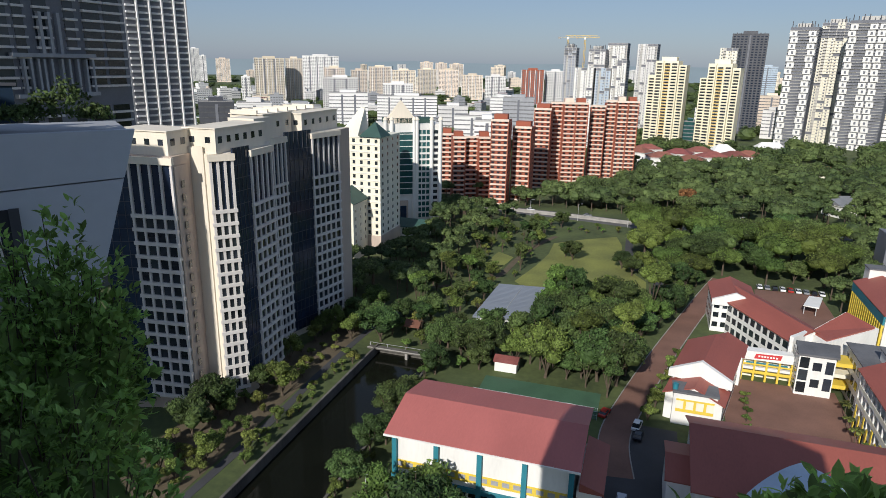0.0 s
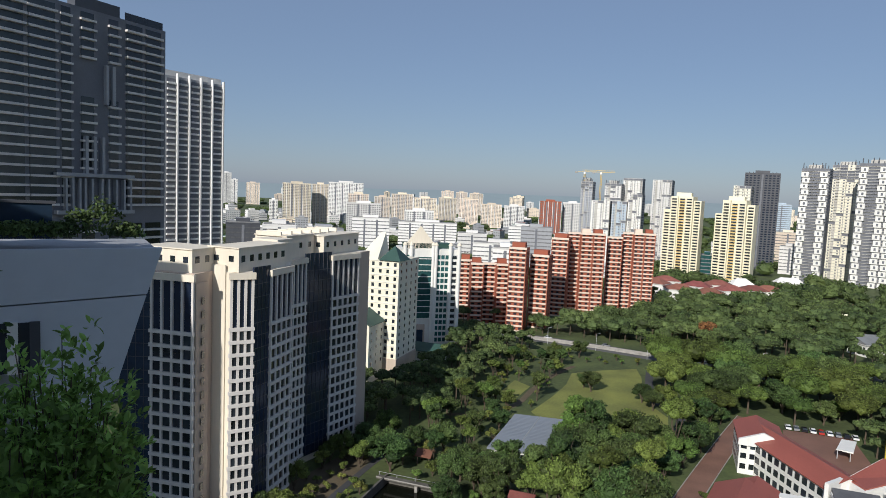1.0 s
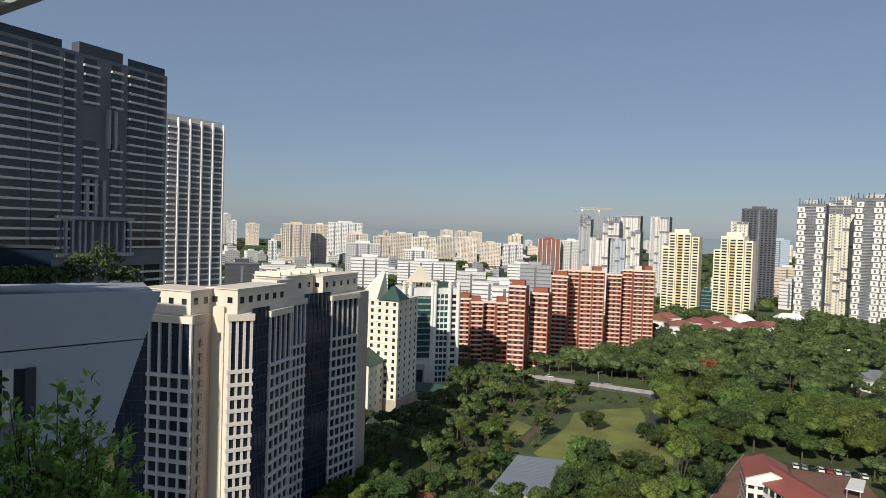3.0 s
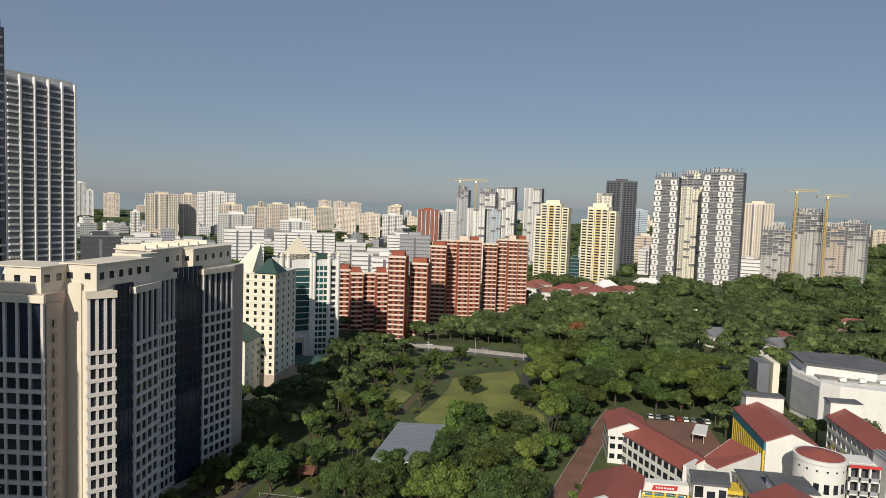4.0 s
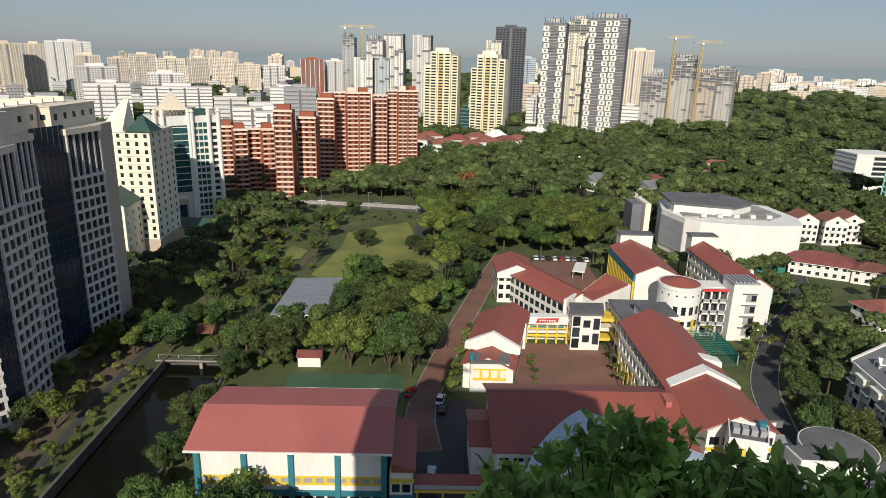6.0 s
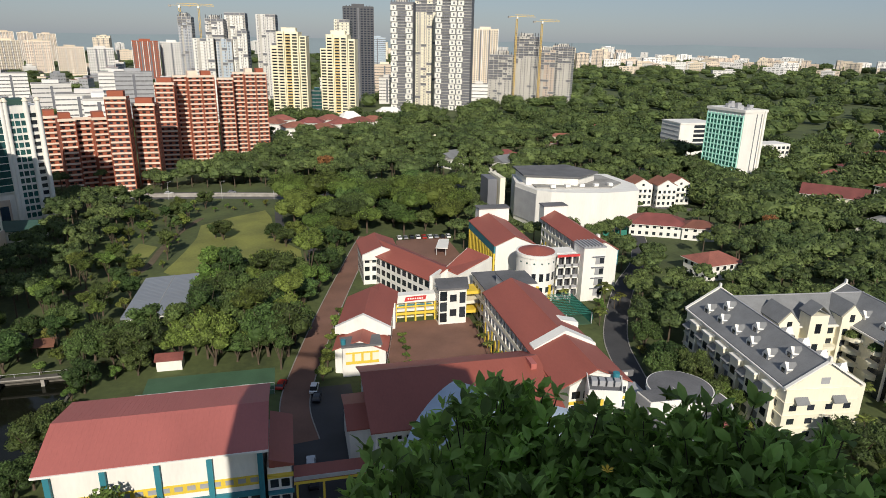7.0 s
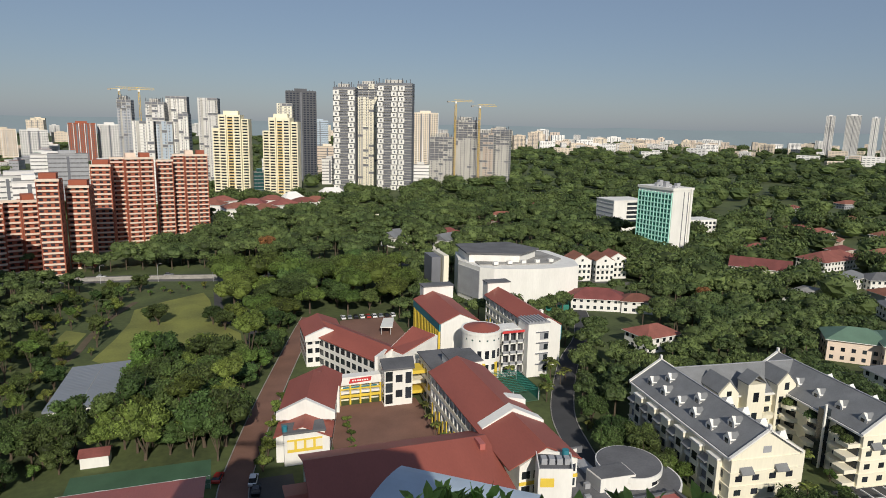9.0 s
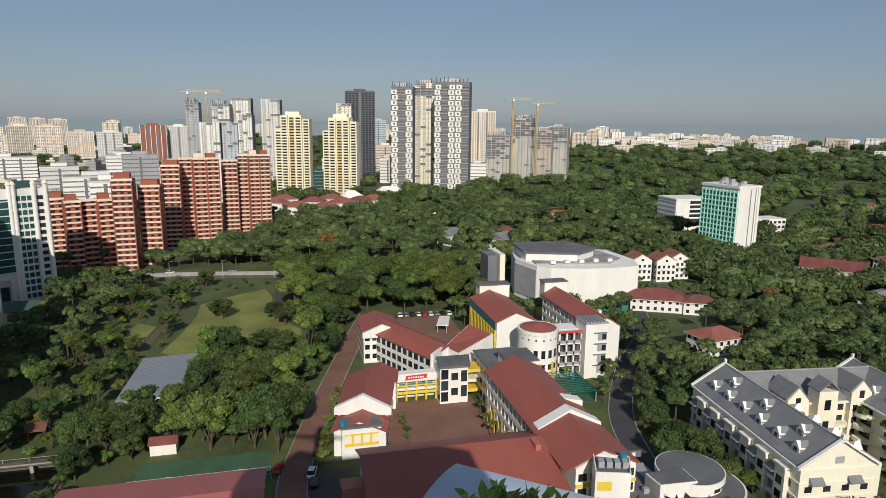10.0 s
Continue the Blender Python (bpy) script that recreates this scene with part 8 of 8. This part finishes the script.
def leaf_sprays(points, dirs, size, rng, per=7):
    """Sprigs of long pointed leaves, each folded along its midrib, round shoot tips."""
    n = len(points) * per
    c = np.repeat(points, per, 0) + rng.normal(0, 0.012, (n, 3))
    d = np.repeat(dirs, per, 0) + rng.normal(0, 0.75, (n, 3))
    d /= np.linalg.norm(d, axis=1)[:, None]
    ref = np.repeat(rng.normal(0, 0.5, (len(points), 3)) + [0, 0, 1.0], per, 0)
    s = np.cross(d, ref)
    s /= np.linalg.norm(s, axis=1)[:, None]
    up_ = np.cross(s, d)
    L = size * rng.uniform(0.55, 1.25, (n, 1))
    W = L * rng.uniform(0.2, 0.29, (n, 1))
    lift = up_ * L
    pts = [c, c + d * L * 0.3 + s * W * 0.85 + lift * 0.07, c + d * L * 0.65 + s * W * 0.8 + lift * 0.05, c + d * L - lift * 0.1,
           c + d * L * 0.65 - s * W * 0.8 + lift * 0.05, c + d * L * 0.3 - s * W * 0.85 + lift * 0.07, c + d * L * 0.3 + lift * 0.03, c + d * L * 0.65 + lift * 0.0]
    verts = np.stack(pts, 1).reshape(-1, 3)
    k = np.arange(n)[:, None] * 8
    tris = ((0, 6, 1), (1, 6, 2), (6, 7, 2), (2, 7, 3), (0, 5, 6), (5, 4, 6), (6, 4, 7), (4, 3, 7))
    return verts, np.concatenate([k + list(t) for t in tris])


def bush(name, label, mounds, sprigs, size, material, seed, reach=1.0):
    """A near bush: twigs from the soil to shoot tips over several mounds, with leaves along them."""
    rng = np.random.default_rng(seed)
    b = thing(name, label, "bush", tuple(mounds[0][:2]) + (77.0,))
    tips, dirs = [], []
    wood = Geo()
    weight = np.array([m[3] * m[4] for m in mounds], float)
    pick = rng.choice(len(mounds), sprigs, p=weight / weight.sum())
    for i in pick:
        x, y, z, rx, rz = mounds[i]
        d = rng.normal(0, 1, 3)
        d /= np.linalg.norm(d)
        d[2] = abs(d[2]) * 1.1 if rng.random() < 0.8 else d[2]
        q = rng.uniform(0.72, 1.05) if rng.random() < 0.88 else rng.uniform(1.05, 1.22)
        tips.append((x + d[0] * rx * q, y + d[1] * rx * q, z + d[2] * rz * q))
        dirs.append((d[0] * 0.7, d[1] * 0.7, d[2] * 0.5 + 0.45))
        if rng.random() < 0.3:
            wood.tube((x + d[0] * rx * 0.3, y + d[1] * rx * 0.3, z - rz * 0.2), tips[-1], 0.007, 0.003, 4)
    v, f = join([leaf_sprays(np.array(tips), np.array(dirs), size, rng)])
    part("leaves", raw_mesh("leaves", v, f, material), material, b)
    part("twig", wood, M["bark"], b, kind="stuff")
    # solid cores; their darker green paints shade inside the brighter flowering bush
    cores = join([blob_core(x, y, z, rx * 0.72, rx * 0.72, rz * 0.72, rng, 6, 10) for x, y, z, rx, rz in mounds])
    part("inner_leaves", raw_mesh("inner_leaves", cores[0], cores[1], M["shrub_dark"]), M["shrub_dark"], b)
    return b


def mound(az, el, d, rx, rz):
    """A mound whose top shows at that bearing and height angle."""
    p = ray_at(az, el, d)
    return (p.x, p.y, p.z - rz, rx, rz)


right = bush("planter_bush", "leafy green bush with small yellow flowers in a terrace planter",
             [mound(18, -32.0, 2.9, 0.42, 0.5), mound(27, -32.5, 3.0, 0.45, 0.5), mound(36, -31.5, 2.9, 0.42, 0.5), mound(9, -38.0, 2.5, 0.36, 0.5), mound(45, -32, 2.8, 0.42, 0.5), mound(2, -44.0, 2.2, 0.35, 0.5),
              mound(14, -40.0, 2.3, 0.4, 0.5), mound(24, -40.0, 2.3, 0.42, 0.5), mound(34, -41.0, 2.3, 0.42, 0.5), mound(44, -40.0, 2.3, 0.42, 0.5), mound(52, -32.5, 2.7, 0.4, 0.5), mound(41, -30.5, 3.0, 0.4, 0.5), mound(48, -30.8, 2.9, 0.4, 0.5), mound(22, -32.0, 3.0, 0.4, 0.5)], 2000, 0.1, M["shrub"], 41)
for az, el, d in ((31, -35.5, 2.45), (46, -36, 2.3)):
    p = ray_at(az, el, d)
    g = Geo()
    for i in range(6):
        a = i * math.pi / 3
        e, s = Vector((math.cos(a), math.sin(a), 0.5)) * 0.022, Vector((-math.sin(a), math.cos(a), 0)) * 0.008
        g.add([p, p + e + s, p + e * 1.35, p + e - s], [(0, 1, 2, 3)])
    part("flower", raw_mesh("flower", g.v, g.f, M["petal"]), M["petal"], right, "small yellow flower")
left = bush("planter_bush", "dense dark green bush in a terrace planter",
            [mound(-50.5, -14.5, 4.0, 0.42, 0.9), mound(-48.6, -16, 3.9, 0.3, 0.8), mound(-61, -13.5, 4.2, 0.7, 0.9), mound(-54.5, -15.5, 4.0, 0.5, 0.9), mound(-67, -13, 4.2, 0.7, 0.9), mound(-51, -19, 3.8, 0.4, 0.8), mound(-58, -24, 3.3, 0.6, 0.8), mound(-51, -28, 3.1, 0.42, 0.8), mound(-60, -34, 2.6, 0.5, 0.7), mound(-50, -37, 2.5, 0.4, 0.7), mound(-44, -41, 2.3, 0.32, 0.6), mound(-66, -24, 3.2, 0.6, 0.8)], 3900, 0.058, M["shrub_dark"], 43)
for xs, label in (((0.1, 2.5, 1.0, 2.45), "grey concrete terrace planter under a flowering bush"), ((-4.3, -1.3, 1.2, 2.75), "grey concrete terrace planter under a dark bush")):
    box = thing("terrace_planter", label, "planter", ((xs[0] + xs[1]) / 2, (xs[2] + xs[3]) / 2, 76.2))
    part("trough", Geo().box(xs[0], xs[2], 76.2, xs[1], xs[3], 77.0), M["concrete"], box)
    part("soil", Geo().box(xs[0] + 0.12, xs[2] + 0.12, 77.0, xs[1] - 0.12, xs[3] - 0.12, 77.06), M["soil"], box)


def sapling():
    rng = np.random.default_rng(17)
    s = thing("sapling", "slender leafy sapling rising from a planter", "sapling", (-3.6, 2.2, 77.0))
    wood = Geo()
    tips, dirs = [], []
    root = ray_at(-61.8, -20, 4.2)
    lower, fork = ray_at(-61.3, -8, 4.2), ray_at(-60.4, -1.5, 4.2)
    wood.tube(root, lower, 0.016, 0.012, 6).tube(lower, fork, 0.012, 0.008, 6)
    wood.tube(root + Vector((0.1, 0, 0)), ray_at(-59.6, -3, 4.2), 0.012, 0.008, 6).tube(ray_at(-59.6, -3, 4.2), ray_at(-58.4, 1.8, 4.2), 0.008, 0.005, 6)
    for az, el, d, spread, foot in ((-59.6, 5.6, 4.2, 0.13, fork), (-60.9, 5.8, 4.2, 0.1, fork), (-58.0, 5.0, 4.2, 0.11, fork), (-57.2, 3.8, 4.2, 0.07, fork), (-60.2, 4.0, 4.3, 0.1, fork),
                                    (-57.2, 1.4, 4.2, 0.07, lower), (-56.6, -0.4, 4.2, 0.09, lower), (-57.6, -1.4, 4.2, 0.12, lower), (-60.5, -4.2, 4.2, 0.16, root), (-58.0, -4.0, 4.2, 0.15, root),
                                    (-62.0, -6.0, 4.2, 0.18, root), (-59.8, -7.6, 4.2, 0.18, root), (-57.3, -7.4, 4.1, 0.12, root), (-61.5, -10.5, 4.1, 0.22, root), (-58.6, -10.8, 4.1, 0.2, root), (-64.0, -8, 4.2, 0.25, root), (-64.5, -3, 4.2, 0.2, root)):
        t = ray_at(az, el + 1.0, d)
        mid = foot.lerp(t, 0.55) + Vector((-0.03, 0.02, 0.05))
        wood.tube(foot, mid, 0.006, 0.005, 5).tube(mid, t, 0.005, 0.003, 5)
        for k in range(int(10 + 300 * spread)):
            o = rng.normal(0, spread * 0.55, 3)
            tips.append(tuple(t + Vector(o)))
            dirs.append(tuple(o / (np.linalg.norm(o) + 1e-6) + [0, 0, 0.3]))
    v, f = join([leaf_sprays(np.array(tips), np.array(dirs), 0.06, rng, 6)])
    part("leaves", raw_mesh("leaves", v, f, M["shrub_shade"]), M["shrub_shade"], s)
    part("stem", wood, M["bark"], s)


sapling()
